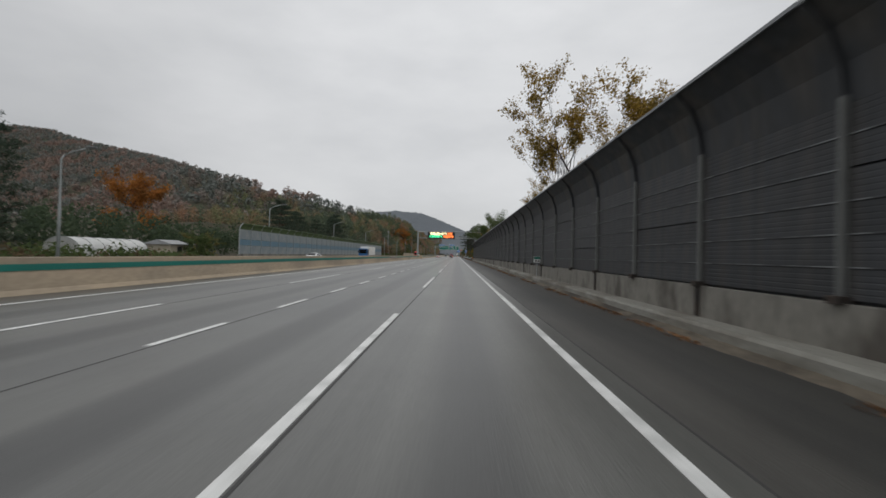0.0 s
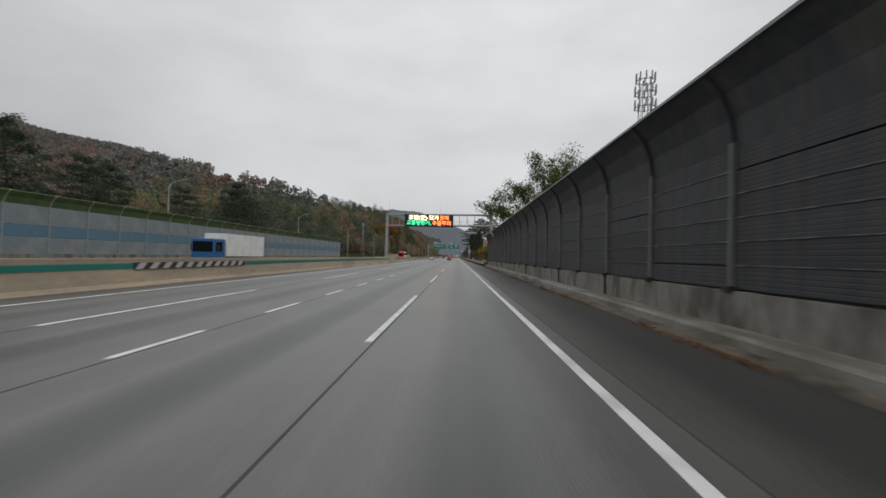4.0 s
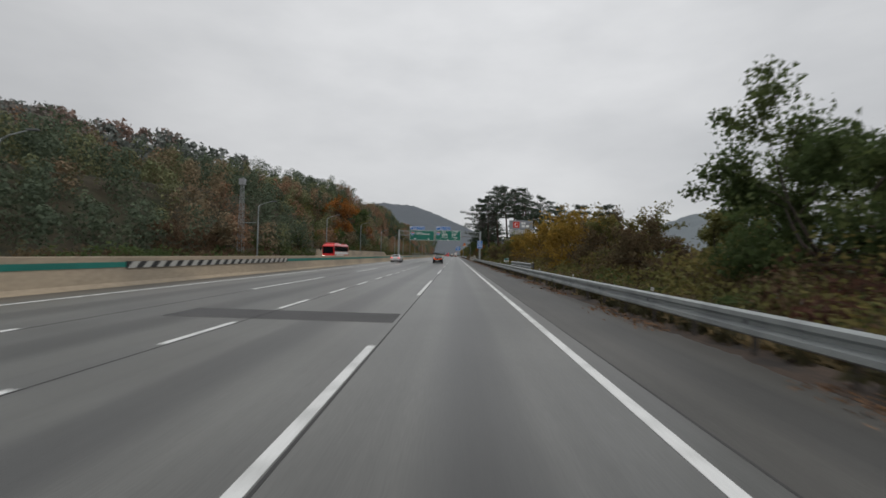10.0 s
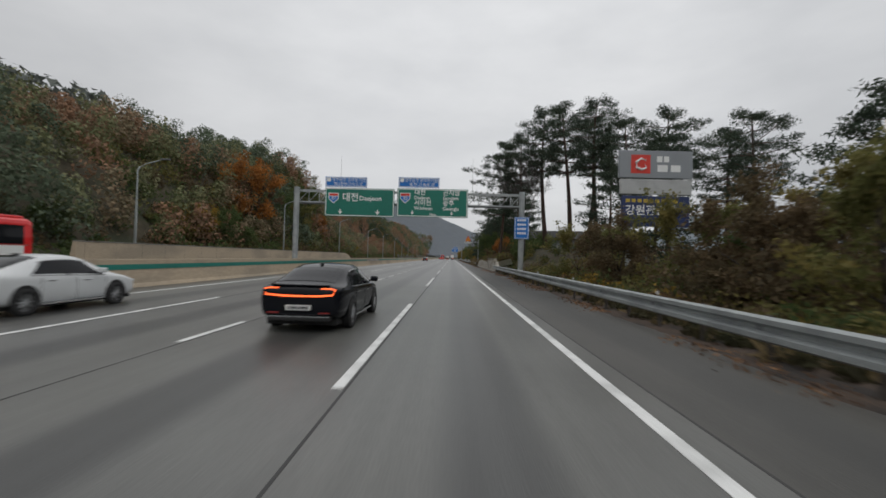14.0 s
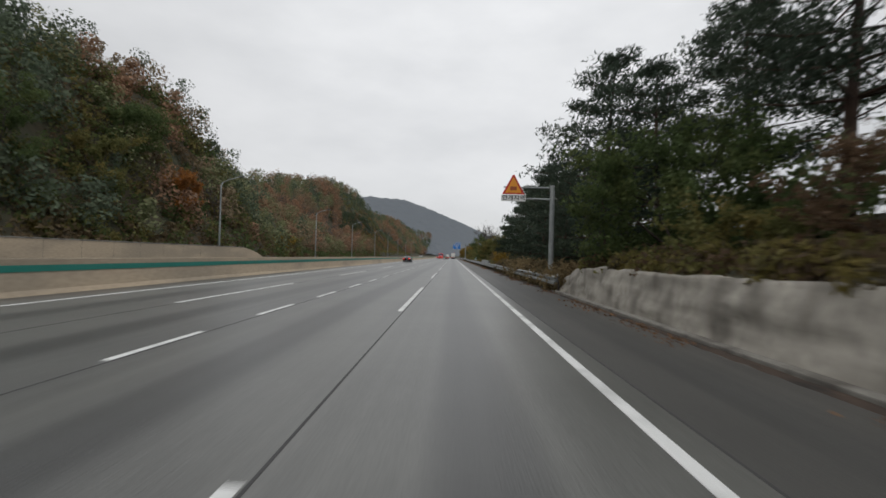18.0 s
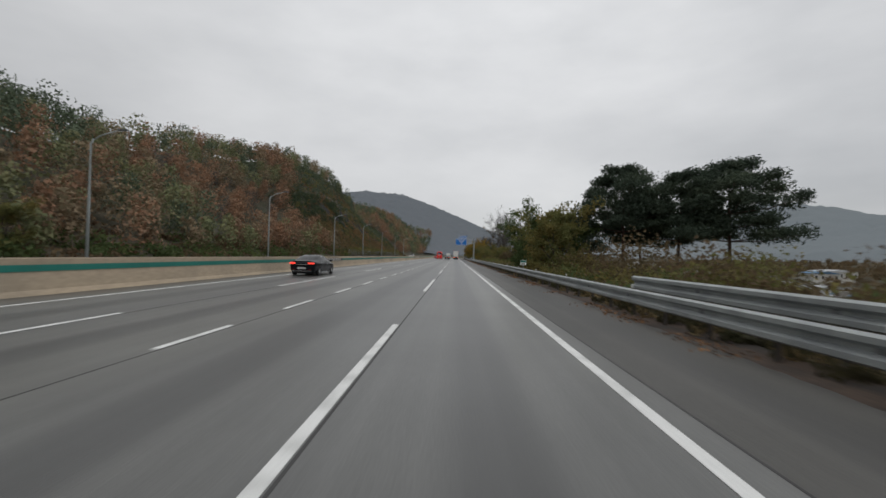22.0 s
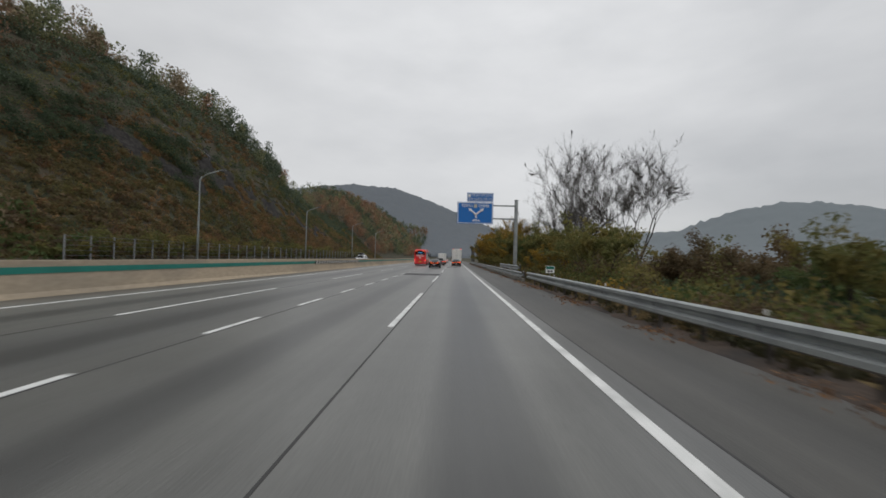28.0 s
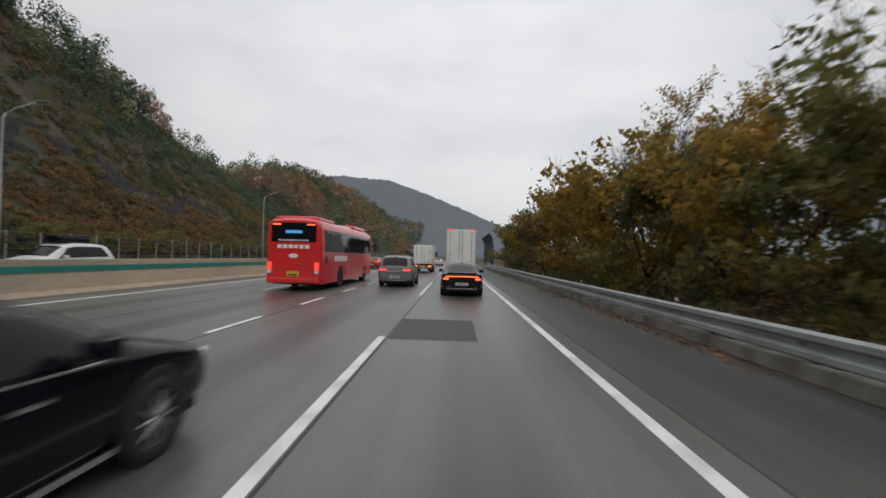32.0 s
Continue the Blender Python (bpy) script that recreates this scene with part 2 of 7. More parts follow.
panel_dark = mat("dark_barrier_panel", (0.040, 0.043, 0.048), 0.62, vary=0.3, scale=0.5, fine=7.0, other=(0.062, 0.058, 0.054), bump=0.2, stretch=(1, 1, 0.12), patch=(0.48, 0.66), piece=0.14)
steel = mat("galvanised_steel", (0.36, 0.385, 0.385), 0.5, metal=0.35, vary=0.12, scale=0.8, fine=18.0, other=(0.29, 0.31, 0.315))
steel_dark = mat("dull_steel", (0.16, 0.17, 0.175), 0.55, metal=0.4, vary=0.15, scale=0.6, fine=20.0)
earth = mat("autumn_ground", (0.062, 0.052, 0.032), 0.95, vary=0.4, scale=6.0, fine=0.9, bump=0.6, other=(0.036, 0.042, 0.022))


# ---- the lie of the land ----
RIDGE = [(-400, 120, 0.03), (0, 120, 0.03), (142, 110, 0.04), (205, 90, 0.07), (225, 74, 0.14), (238, 66, 0.21), (254, 58, 0.25), (281, 52, 0.30), (306, 52, 0.29), (319, 52, 0.32), (337, 52, 0.37), (362, 52, 0.42), (377, 52, 0.49),
         (389, 52, 0.56), (406, 52, 0.60), (415, 52, 0.56), (421, 52, 0.49), (427, 58, 0.33), (434, 82, 0.27), (468, 84, 0.27), (505, 84, 0.28), (541, 80, 0.38), (575, 76, 0.50), (600, 75, 0.55), (640, 75, 0.56), (662, 75, 0.49),
         (678, 75, 0.44), (697, 75, 0.37), (715, 75, 0.30), (730, 75, 0.31), (750, 75, 0.38), (778, 75, 0.45), (815, 75, 0.49), (900, 75, 0.51), (1000, 75, 0.50), (1100, 76, 0.42), (1200, 80, 0.2), (1400, 100, 0.02)]
RY = np.array([r[0] for r in RIDGE], float)
RD = np.array([r[1] for r in RIDGE], float)
RH = np.array([r[1] * r[2] for r in RIDGE], float)


def smooth(a):
    a = np.clip(a, 0, 1)
    return a * a * (3 - 2 * a)


# crest of the big hill that stands back from the road: across, along, height
CREST = [(-95, 378, 31), (-115, 371, 40), (-140, 371, 46), (-190, 382, 59), (-252, 419, 73), (-360, 520, 104), (-454, 614, 130), (-581, 715, 162), (-720, 800, 197), (-860, 880, 236), (-1100, 1000, 285)]


def far_hill(x, y):
    """Height of the hill round its crest line, and on which side of the line a place lies (below 0: towards the road)."""
    top, side = np.full(np.shape(x), -50.0), np.zeros(np.shape(x))
    for (ax, ay, ah), (bx, by, bh) in zip(CREST, CREST[1:]):
        dx, dy = bx - ax, by - ay
        f = np.clip(((x - ax) * dx + (y - ay) * dy) / (dx * dx + dy * dy), 0, 1)
        off = np.hypot(x - ax - f * dx, y - ay - f * dy)
        h = ah + (bh - ah) * f - 0.5 * (np.sqrt(off * off + 400) - 20)
        h = h + 3.0 * np.sin(x * 0.043 + 1) * np.sin(y * 0.037 + 0.4) * np.clip(off / 40, 0, 1)
        side = np.where(h > top, np.where(dx * (y - ay) - dy * (x - ax) > 0, -off, off), side)
        top = np.maximum(top, h)
    return top, side


def land(x, y):
    """Height of the ground, for arrays."""
    x, y = np.asarray(x, float), np.asarray(y, float)
    d, h = np.interp(y, RY, RD), np.interp(y, RY, RH)
    foot = np.interp(y, [0, 200, 280, 800], [70, 58, 38.5, 38.5])
    rise = np.clip((-x - foot) / np.maximum(d - foot, 20), 0, 3)
    steep = np.interp(y, [300, 350, 520, 600], [0.0, 0.2, 0.3, 0.45])
    up = h * (smooth(np.minimum(rise, 1)) * (1 - steep) + np.minimum(rise, 1) ** 0.75 * steep)
    up += np.clip(rise - 1, 0, 2) * 0.06 * h
    up += np.where(x < -foot, 1.2 * np.sin(x * 0.11 + 2) * np.sin(y * 0.045) * np.clip(rise * 4, 0, 1), 0)
    up = np.where(x < -foot, np.maximum(up, far_hill(x, y)[0] * smooth((-x - foot) / 40)), up)
    right = np.clip(x - 7.5, 0, None)
    drop = np.interp(y, [0, 290, 312, 350, 375, 430, 520, 620, 700], [-2.2, -2.5, 3.4, 3.4, -1.0, -6, -22, -22, -8])
    reach = np.interp(y, [0, 290, 312, 350, 430, 520], [30, 40, 4, 4, 50, 58])
    drop = np.where(drop > 0, drop * (1 - smooth((right - 16) / 26)) - 2.5 * smooth((right - 16) / 26), drop)
    low = drop * smooth(right / reach)
    far = smooth((right - 260) / 900) * 60
    base = np.where(x > 7.5, low + far, np.where(x < -foot, up, 0.0)) - 0.06
    crest = np.interp(x, [-700, -420, -300, -190, -110, -50, 0, 60, 130, 230], [60, 88, 112, 126, 121, 100, 78, 52, 26, 0])
    mount = crest * np.exp(-((y - 1290) / 170.0) ** 2)
    mount = mount + np.where(mount > 3, 3.0 * np.sin(x * 0.021 + 1) * np.sin(y * 0.017), 0)
    east = 160 * np.exp(-((y - 1900) / 420.0) ** 2) * np.exp(-((x - 1900) / 700.0) ** 2)
    east = np.maximum(east, 120 * np.exp(-((y - 1400) / 500.0) ** 2) * np.exp(-((x - 2300) / 500.0) ** 2))
    east = np.maximum(east, 95 * np.exp(-((y - 2600) / 420.0) ** 2) * np.exp(-((x - 900) / 500.0) ** 2))
    east = np.maximum(east, 168 * np.exp(-((y - 2100) / 420.0) ** 2) * np.exp(-((x - 1230) / 470.0) ** 2))
    mount = np.where(y > 850, np.maximum(mount, 0) * smooth((y - 850) / 100), 0)
    return np.where((mount > base) & (mount > 0.4), mount, base) + east * smooth((x - 250) / 400)


def grid(xs, ys, material, fn=land, smooth_it=True):
    gx, gy = np.meshgrid(xs, ys)
    z = fn(gx, gy)
    verts = np.stack([gx, gy, z], -1).reshape(-1, 3)
    nx = len(xs)
    i = (np.arange(len(ys) - 1)[:, None] * nx + np.arange(nx - 1)[None, :]).ravel()
    return mesh_from(verts, np.stack([i, i + 1, i + 1 + nx, i + nx], 1), material, smooth_it)


gxs = np.concatenate([np.linspace(-3500, -900, 20)[:-1], np.arange(-900, -260, 16), np.arange(-260, -36, 4), np.linspace(-36, 7.5, 8)[:-1], np.arange(7.5, 60, 2.5), np.arange(60, 300, 12), np.linspace(300, 4000, 60)])
gys = np.concatenate([np.linspace(-1500, -60, 16)[:-1], np.arange(-60, 1000, 5), np.arange(1000, 1700, 15), np.linspace(1700, 4500, 40)])
tagged(part("ground", grid(gxs, gys, earth), earth), "brown autumn ground with wooded hills rising beside the motorway", "ground", kind="structure")

# ---- the road ----
Y0, Y1 = -40.0, 760.0


def slab(name, x0, x1, y0, y1, z, material, label, parent=None, thick=0.05):
    ob = part(name, box(x0, x1, y0, y1, z - thick, z), material, parent)
    if not parent:
        tagged(ob, label, "road", kind="structure")
    return ob


road = slab("road", -14.4, 2.25, Y0, Y1, 0.0, asphalt, "grey worn asphalt carriageway with four lanes")
slab("road_shoulder", 2.25, 5.6, Y0, Y1, -0.004, shoulder_asphalt, "dark asphalt hard shoulder beside the lanes")
road_far = slab("road_opposite", -36.4, -15.9, Y0, Y1, 0.0, asphalt, "grey asphalt carriageway of the opposite direction")

line_bm = box(-0.075, 0.075, 0, 10, 0, 0.006)
long_dash = mesh_of(line_bm, white_paint)
short_dash = mesh_of(box(-0.07, 0.07, 0, 2.5, 0, 0.006), white_paint)


def dash(me, x, y):
    ob = new("lane_dash", me)
    ob.location = (x, y, 0.001)
    ob.parent = road
    return ob


for k in range(-2, 38):
    dash(long_dash, -1.8, 2.5 + 20 * k)
    dash(long_dash, -9.0, 3.0 + 20 * k)
# the short dashes were painted by hand-set stretches: start of a stretch and dashes in it
STRETCHES = ((-25.4, 6), (7.6, 3), (23.9, 4), (47.0, 1), (52.6, 2), (64.0, 10), (119.3, 4), (140.9, 3), (156.3, 7), (192.1, 4), (212.5, 3), (226.5, 4), (245.9, 1), (252.1, 2), (265.0, 13), (335.8, 4),
             (356.3, 3), (373.7, 1), (379.0, 2), (391.8, 3), (409.2, 3), (425.9, 1), (431.3, 1), (436.8, 5), (464.1, 10), (520.9, 3), (537.1, 3), (554.1, 3), (571.8, 4), (592.3, 30), (757.4, 0))
for (y_from, count), (y_to, _) in zip(STRETCHES, STRETCHES[1:]):
    for k in range(count):
        dash(short_dash, -5.43, y_from + (y_to - y_from) * k / count)
for x, w, nm in ((1.8, 0.17, "edge_line"), (-12.7, 0.15, "edge_line")):
    part(nm, box(x - w / 2, x + w / 2, Y0, Y1, 0.001, 0.007), white_paint, road)
for x in (-17.4, -20.9, -24.4, -27.9, -33.0):
    part("edge_line", box(x - 0.07, x + 0.07, Y0, Y1, 0.001, 0.007), white_paint, road_far)

# ---- median barrier ----
median = thing("median_barrier", pose(-14.4, 0, 0), "beige concrete median barrier with a green painted band", "barrier", kind="structure")
part("barrier_wall", sweep([(0, 0), (-0.12, 0.18), (-0.22, 0.78), (-0.22, 1.24), (-0.45, 1.24), (-0.5, 0)], Y0, Y1), concrete, median)
part("barrier_wall", sweep([(-1.5, 0), (-1.05, 0), (-1.05, 1.24), (-1.28, 1.24), (-1.28, 0.78), (-1.38, 0.18)], Y0, Y1), concrete, median)
part("green_band", box(-0.224, -0.2, Y0, Y1, 0.80, 1.03), green_paint, median)
part("fill", box(-1.05, -0.5, Y0, Y1, -0.05, 0.9), earth, median)
# ---- dark noise wall on a concrete parapet ----
kerb_concrete = mat("kerb_concrete", (0.27, 0.265, 0.235), 0.9, vary=0.15, scale=1.2, fine=12.0, bump=0.2, other=(0.16, 0.145, 0.12), stretch=(1, 0.4, 1))
post_steel = mat("weathered_post", (0.235, 0.245, 0.235), 0.6, metal=0.1, vary=0.2, scale=0.7, fine=10.0, other=(0.15, 0.155, 0.15), stretch=(1, 1, 0.3))
seam_steel = mat("worn_seam_steel", (0.24, 0.25, 0.255), 0.6, metal=0.1, vary=0.35, scale=0.9, fine=6.0, other=(0.07, 0.072, 0.075), patch=(0.42, 0.58))
foot_black = mat("rusty_black_foot", (0.022, 0.020, 0.019), 0.8, vary=0.3, scale=0.3, fine=14.0, other=(0.05, 0.036, 0.028))


def noise_wall(y0, y1, open_bays=()):
    wall = thing("noise_wall", pose(0, y0, 0), "tall dark noise barrier with grey steel posts on a stained concrete parapet", "noise barrier", kind="structure")
    length = y1 - y0
    part("kerb", sweep([(5.3, -0.05), (5.98, -0.05), (5.98, 0.33), (5.36, 0.33), (5.3, 0.26)], 0, length), kerb_concrete, wall)
    for k in range(int(length // 8)):
        part("parapet_block", box(5.98, 6.34, k * 8 + 0.012, k * 8 + 7.988, -0.05, 1.1 + 0.012 * ((k * 7) % 3), bevel=0.015), parapet_concrete, wall)
    if length % 8 > 0.3:
        part("parapet_block", box(5.98, 6.34, length // 8 * 8 + 0.012, length, -0.05, 1.1, bevel=0.015), parapet_concrete, wall)
    bay = 4.031
    n = int(length / bay)
    zs = [1.14, 1.67, 2.2, 2.73, 3.26, 3.79, 4.3]
    # each panel is pressed into shallow level ribs
    ribs = [(0.0, 0.022)]
    for k in range(5):
        z = 0.03 + 0.097 * k
        ribs += [(0.0, z + 0.006), (0.0, z + 0.070), (0.004, z + 0.078), (0.004, z + 0.09)]
    ribs += [(0.0, 0.517), (0.09, 0.517), (0.09, 0.022)]
    straight = mesh_of(sweep([(x, z) for x, z in ribs], 0.11, bay - 0.02), panel_dark)
    bar = mesh_of(box(-0.012, 0.02, 0.11, bay - 0.02, -0.010, 0.010), seam_steel)
    top = [(6.06, 4.3), (5.98, 4.95), (5.78, 5.5), (5.35, 5.98)]
    back = [(x + 0.09, z + 0.02) for x, z in top]
    curved = mesh_of(sweep(top + back[::-1], 0.11, bay - 0.02), panel_dark)
    lip = mesh_of(sweep([(5.30, 5.93), (5.36, 5.93), (5.40, 6.03), (5.33, 6.03)], 0.08, bay), steel_dark)
    post_me = mesh_of(box(5.955, 6.055, -0.05, 0.05, 1.12, 4.42, bevel=0.008), post_steel)
    arm_ring = [(5.965, 4.42), (5.89, 4.95), (5.69, 5.46), (5.33, 5.92), (5.38, 5.98), (5.76, 5.58), (5.97, 5.0), (6.05, 4.42)]
    arm_me = mesh_of(sweep(arm_ring, -0.035, 0.035), panel_dark)
    foot_me = mesh_of(box(5.86, 6.2, -0.13, 0.13, 1.08, 1.22, bevel=0.02), foot_black)
    bracket_me = mesh_of(box(5.93, 5.99, -0.085, 0.085, 0.34, 1.09, bevel=0.012), foot_black)
    for k in range(n + 1):
        o = part("post", post_me, post_steel, wall, "grey steel post")
        o.location = (0, k * bay, 0)
        o = part("post_arm", arm_me, panel_dark, wall, "dark arm curving over the road")
        o.location = (0, k * bay, 0)
        f = part("post_foot", foot_me, foot_black, wall)
        f.location = (0, k * bay, 0)
        if (k * 7) % 5 < 2:
            f = part("post_bracket", bracket_me, foot_black, wall, "black anchor bracket running down the parapet")
            f.location = (0, k * bay, 0)
        if k == n:
            break
        for j in range(6):
            b = part("panel", straight, panel_dark, wall)
            b.location = (6.06, k * bay, zs[j])
            if j and (k * 5 + j * 3) % 7:
                c = part("joint_bar", bar, seam_steel, wall)
                c.location = (6.05, k * bay, zs[j] + 0.006)
        if k not in open_bays:
            c = part("panel", curved, panel_dark, wall)
            c.location = (0, k * bay, 0)
            c = part("top_lip", lip, steel_dark, wall)
            c.location = (0, k * bay, 0)
    part("backing", box(6.17, 6.22, 0, n * bay, 1.1, 4.35), panel_dark, wall)
    return wall


noise_wall(-20.85, 160.7, (41,))
noise_wall(657.0, 677.3)

# ---- noise screen beyond the opposite carriageway ----
screen_clear = mat("clear_screen_panel", (0.20, 0.235, 0.25), 0.35, vary=0.12, scale=1.5, fine=8.0, other=(0.26, 0.28, 0.28))
screen_blue = mat("blue_screen_panel", (0.10, 0.20, 0.27), 0.35, vary=0.12, scale=1.5, fine=8.0)
screen_green = mat("green_screen_top", (0.085, 0.13, 0.035), 0.6, vary=0.15, scale=1.5, fine=10.0, other=(0.06, 0.095, 0.03))
screen = thing("noise_screen", pose(-36.6, 71.4, 0), "long translucent noise screen with a blue stripe and green top", "noise barrier", kind="structure")
part("base", box(-0.25, 0.15, 0, 135, -0.1, 1.0), parapet_concrete, screen)
pane_low = mesh_of(box(-0.03, 0.03, 0.05, 3.95, 1.0, 2.45), screen_clear)
pane_mid = mesh_of(box(-0.03, 0.03, 0.05, 3.95, 2.47, 3.45), screen_blue)
pane_up = mesh_of(box(-0.03, 0.03, 0.05, 3.95, 3.47, 5.15), screen_clear)
pane_top = mesh_of(sweep([(-0.03, 5.17), (0.03, 5.17), (0.2, 5.68), (0.6, 6.12), (0.55, 6.18), (0.12, 5.73)], 0.05, 3.95), screen_green)
post_thin = mesh_of(sweep([(-0.09, 0.9), (0.09, 0.9), (0.09, 5.15), (0.27, 5.68), (0.65, 6.1), (0.57, 6.2), (0.1, 5.8), (-0.09, 5.2)], -0.05, 0.05), steel)
for k in range(34):
    for nm, me in (("pane", pane_low), ("pane", pane_mid), ("pane", pane_up), ("top_panel", pane_top), ("post", post_thin)):
        o = part(nm, me, None, screen)
        o.location = (0, k * 4, 0)

# ---- guard rail on the right ----
rail_prof = [(0.0, 0.405), (0.075, 0.445), (0.075, 0.525), (-0.035, 0.585), (-0.035, 0.665), (0.075, 0.725), (0.075, 0.80), (0.0, 0.845), (0.014, 0.85),
             (0.09, 0.805), (0.09, 0.72), (-0.016, 0.66), (-0.016, 0.59), (0.09, 0.53), (0.09, 0.44), (0.01, 0.398)]
# post colour is darkened for the shade behind and below the beam
shaded_post = mat("shaded_rail_post", (0.075, 0.066, 0.058), 0.8, vary=0.3, scale=0.4, fine=12.0, other=(0.045, 0.036, 0.03))
rail_me = mesh_of(sweep([(-x, z) for x, z in rail_prof], 0, 4.03), steel)
rail_post = mesh_of(rod((0.2, 0, -0.3), (0.2, 0, 0.84), 0.055, sides=10), shaded_post)
rail_block = mesh_of(box(0.0, 0.14, -0.06, 0.06, 0.52, 0.76), steel_dark)
reflector_me = mesh_of(box(-0.03, 0.03, -0.015, 0.015, 0.86, 0.96, bevel=0.01), mat("reflector", (0.55, 0.56, 0.55), 0.4))


def guard_rail(x, y0, y1, lift=0.0):
    rail = thing("guard_rail", pose(x, y0, lift), "galvanised steel W-beam guard rail on round posts at the road edge", "guard rail", kind="structure")
    for k in range(int((y1 - y0) / 4)):
        a = part("rail_beam", rail_me, steel, rail)
        a.location = (0.004 * (k % 2), k * 4, 0)
        for s in (0, 2):
            b = part("rail_post", rail_post, shaded_post, rail)
            b.location = (0, k * 4 + s + 0.2, 0)
        c = part("spacer_block", rail_block, steel_dark, rail)
        c.location = (0.01, k * 4 + 0.2, 0)
        if k % 2 == 0:
            d = part("reflector", reflector_me, None, rail)
            d.location = (0.13, k * 4 + 0.2, 0)
    return rail


guard_rail(5.02, 156.5, 313.0)
guard_rail(5.02, 351.5, 546.0)
guard_rail(5.02, 546.0, 655.0, -0.09)
tagged(part("rail_kerb", box(4.98, 5.34, 546, 655, -0.05, 0.24, bevel=0.02), parapet_concrete), "low weathered concrete kerb under the guard rail", "kerb", kind="structure")
guard_rail(5.5, 158.0, 172.0, 0.3)
guard_rail(5.75, 219.0, 233.0, 0.36)
guard_rail(5.75, 401.0, 417.5, 0.34)
guard_rail(5.75, 553.0, 569.0, 0.34)

# ---- street lamps beyond the opposite carriageway ----
lamp_steel = mat("lamp_post_paint", (0.33, 0.36, 0.36), 0.5, metal=0.2, vary=0.1, scale=0.6, fine=12.0)


def street_lamp():
    lamp = thing("street_lamp", pose(0, 0, 0), "grey steel motorway lamp post with one long arm", "street lamp", "street lamps along the motorway")
    part("pole", tube([(0, 0, -0.6), (0, 0, 5), (0, 0, 9.6), (0.25, 0, 10.0)], [0.15, 0.125, 0.095, 0.08], 10), lamp_steel, lamp, smooth=True)
    part("arm", tube([(0.1, 0, 9.85), (0.9, 0, 10.3), (2.6, 0, 10.75)], [0.06, 0.055, 0.05], 8), lamp_steel, lamp, smooth=True)
    part("lamp_head", box(2.4, 3.3, -0.14, 0.14, 10.68, 10.84, bevel=0.05), steel_dark, lamp)
    part("base_plate", box(-0.25, 0.25, -0.25, 0.25, -0.05, 0.06), steel_dark, lamp)
    return lamp


first_lamp = street_lamp()
first_lamp.matrix_world = pose(-36.9, -5.5, 0)
for y in (38.9, 83.4, 127.6, 172.4, 217.8, 263.4, 306.0, 350.0, 396.3, 443.9, 485.5, 531.5, 572.4, 616.9, 664.4, 709.0):
    tall = 1.24 if y > 320 else 1.13 if y > 300 else 1.0
    copy_thing(first_lamp, pose(-36.9, y, float(land(-36.9, y)) + 0.06) @ Matrix.Diagonal((1.12 if y > 300 else 1.0, 1.0, tall, 1.0)))

# ---- message gantry ----
GY = 165.6
gantry = thing("message_gantry", pose(0, GY, 0), "grey steel gantry spanning the carriageway with a lit message board", "gantry")
part("post", rod((-15.2, 0, 0.9), (-15.2, 0, 10.55), 0.36, 0.32, 16), steel, gantry, smooth=False)
part("post", rod((6.95, 0, -0.4), (6.95, 0, 11.05), 0.36, 0.32, 16), steel, gantry)
part("pedestal", box(-17.3, -13.3, -0.9, 0.9, -0.05, 1.25, bevel=0.05), concrete, gantry, "grey concrete pedestal in the median")
for z in (8.0, 10.35):
    for y in (-0.35, 0.35):
        part("chord", rod((-15.2, y, z - 0.02), (6.95, y, z + 0.35), 0.16, sides=10), steel, gantry)
for k in range(14):
    x = -14.2 + 1.6 * k
    part("truss_bar", rod((x, 0.35, 8.05), (x, 0.35, 10.55), 0.06, sides=6), steel, gantry)
    part("truss_bar", rod((x, -0.35, 8.15), (x, 0.35, 8.15), 0.05, sides=6), steel, gantry)
board = part("message_board", box(-11.4, -1.1, -0.75, -0.42, 7.85, 10.42, bevel=0.04), mat("board_black", (0.012, 0.013, 0.014), 0.5), gantry, "black LED message board with lit text")

# ---- trees and bushes ----
def leaf_mat(name, color, other, vary=0.3, thinness=0.5):
    m = mat(name, color, 0.75, vary=0.1, scale=2.5, fine=1.5, other=other, island=vary * 0.8, spec=0.25)
    n, l = m.node_tree.nodes, m.node_tree.links
    b = n["Principled BSDF"]
    thin = n.new("ShaderNodeBsdfTranslucent")
    l.new(b.inputs["Base Color"].links[0].from_socket, thin.inputs["Color"])
    both = n.new("ShaderNodeMixShader")
    both.inputs[0].default_value = thinness
    l.new(b.outputs[0], both.inputs[1])
    l.new(thin.outputs[0], both.inputs[2])
    l.new(both.outputs[0], n["Material Output"].inputs["Surface"])
    return m


bark = mat("dark_bark", (0.055, 0.042, 0.033), 0.95, vary=0.25, scale=0.5, fine=9.0, bump=0.5, other=(0.035, 0.028, 0.024), stretch=(1, 1, 0.3))
pine_bark = mat("pine_bark", (0.085, 0.052, 0.038), 0.95, vary=0.25, scale=0.5, fine=9.0, bump=0.5, other=(0.045, 0.032, 0.026), stretch=(1, 1, 0.3))
needles = leaf_mat("pine_needles", (0.060, 0.088, 0.052), (0.078, 0.106, 0.058))
leaf_green = leaf_mat("green_leaves", (0.085, 0.122, 0.046), (0.118, 0.145, 0.052))
leaf_olive = leaf_mat("olive_leaves", (0.150, 0.155, 0.056), (0.215, 0.178, 0.060))
leaf_yellow = leaf_mat("yellow_leaves", (0.324, 0.209, 0.041), (0.203, 0.149, 0.038), 0.35)
leaf_rust = leaf_mat("rust_leaves", (0.155, 0.100, 0.060), (0.120, 0.084, 0.054), 0.35)
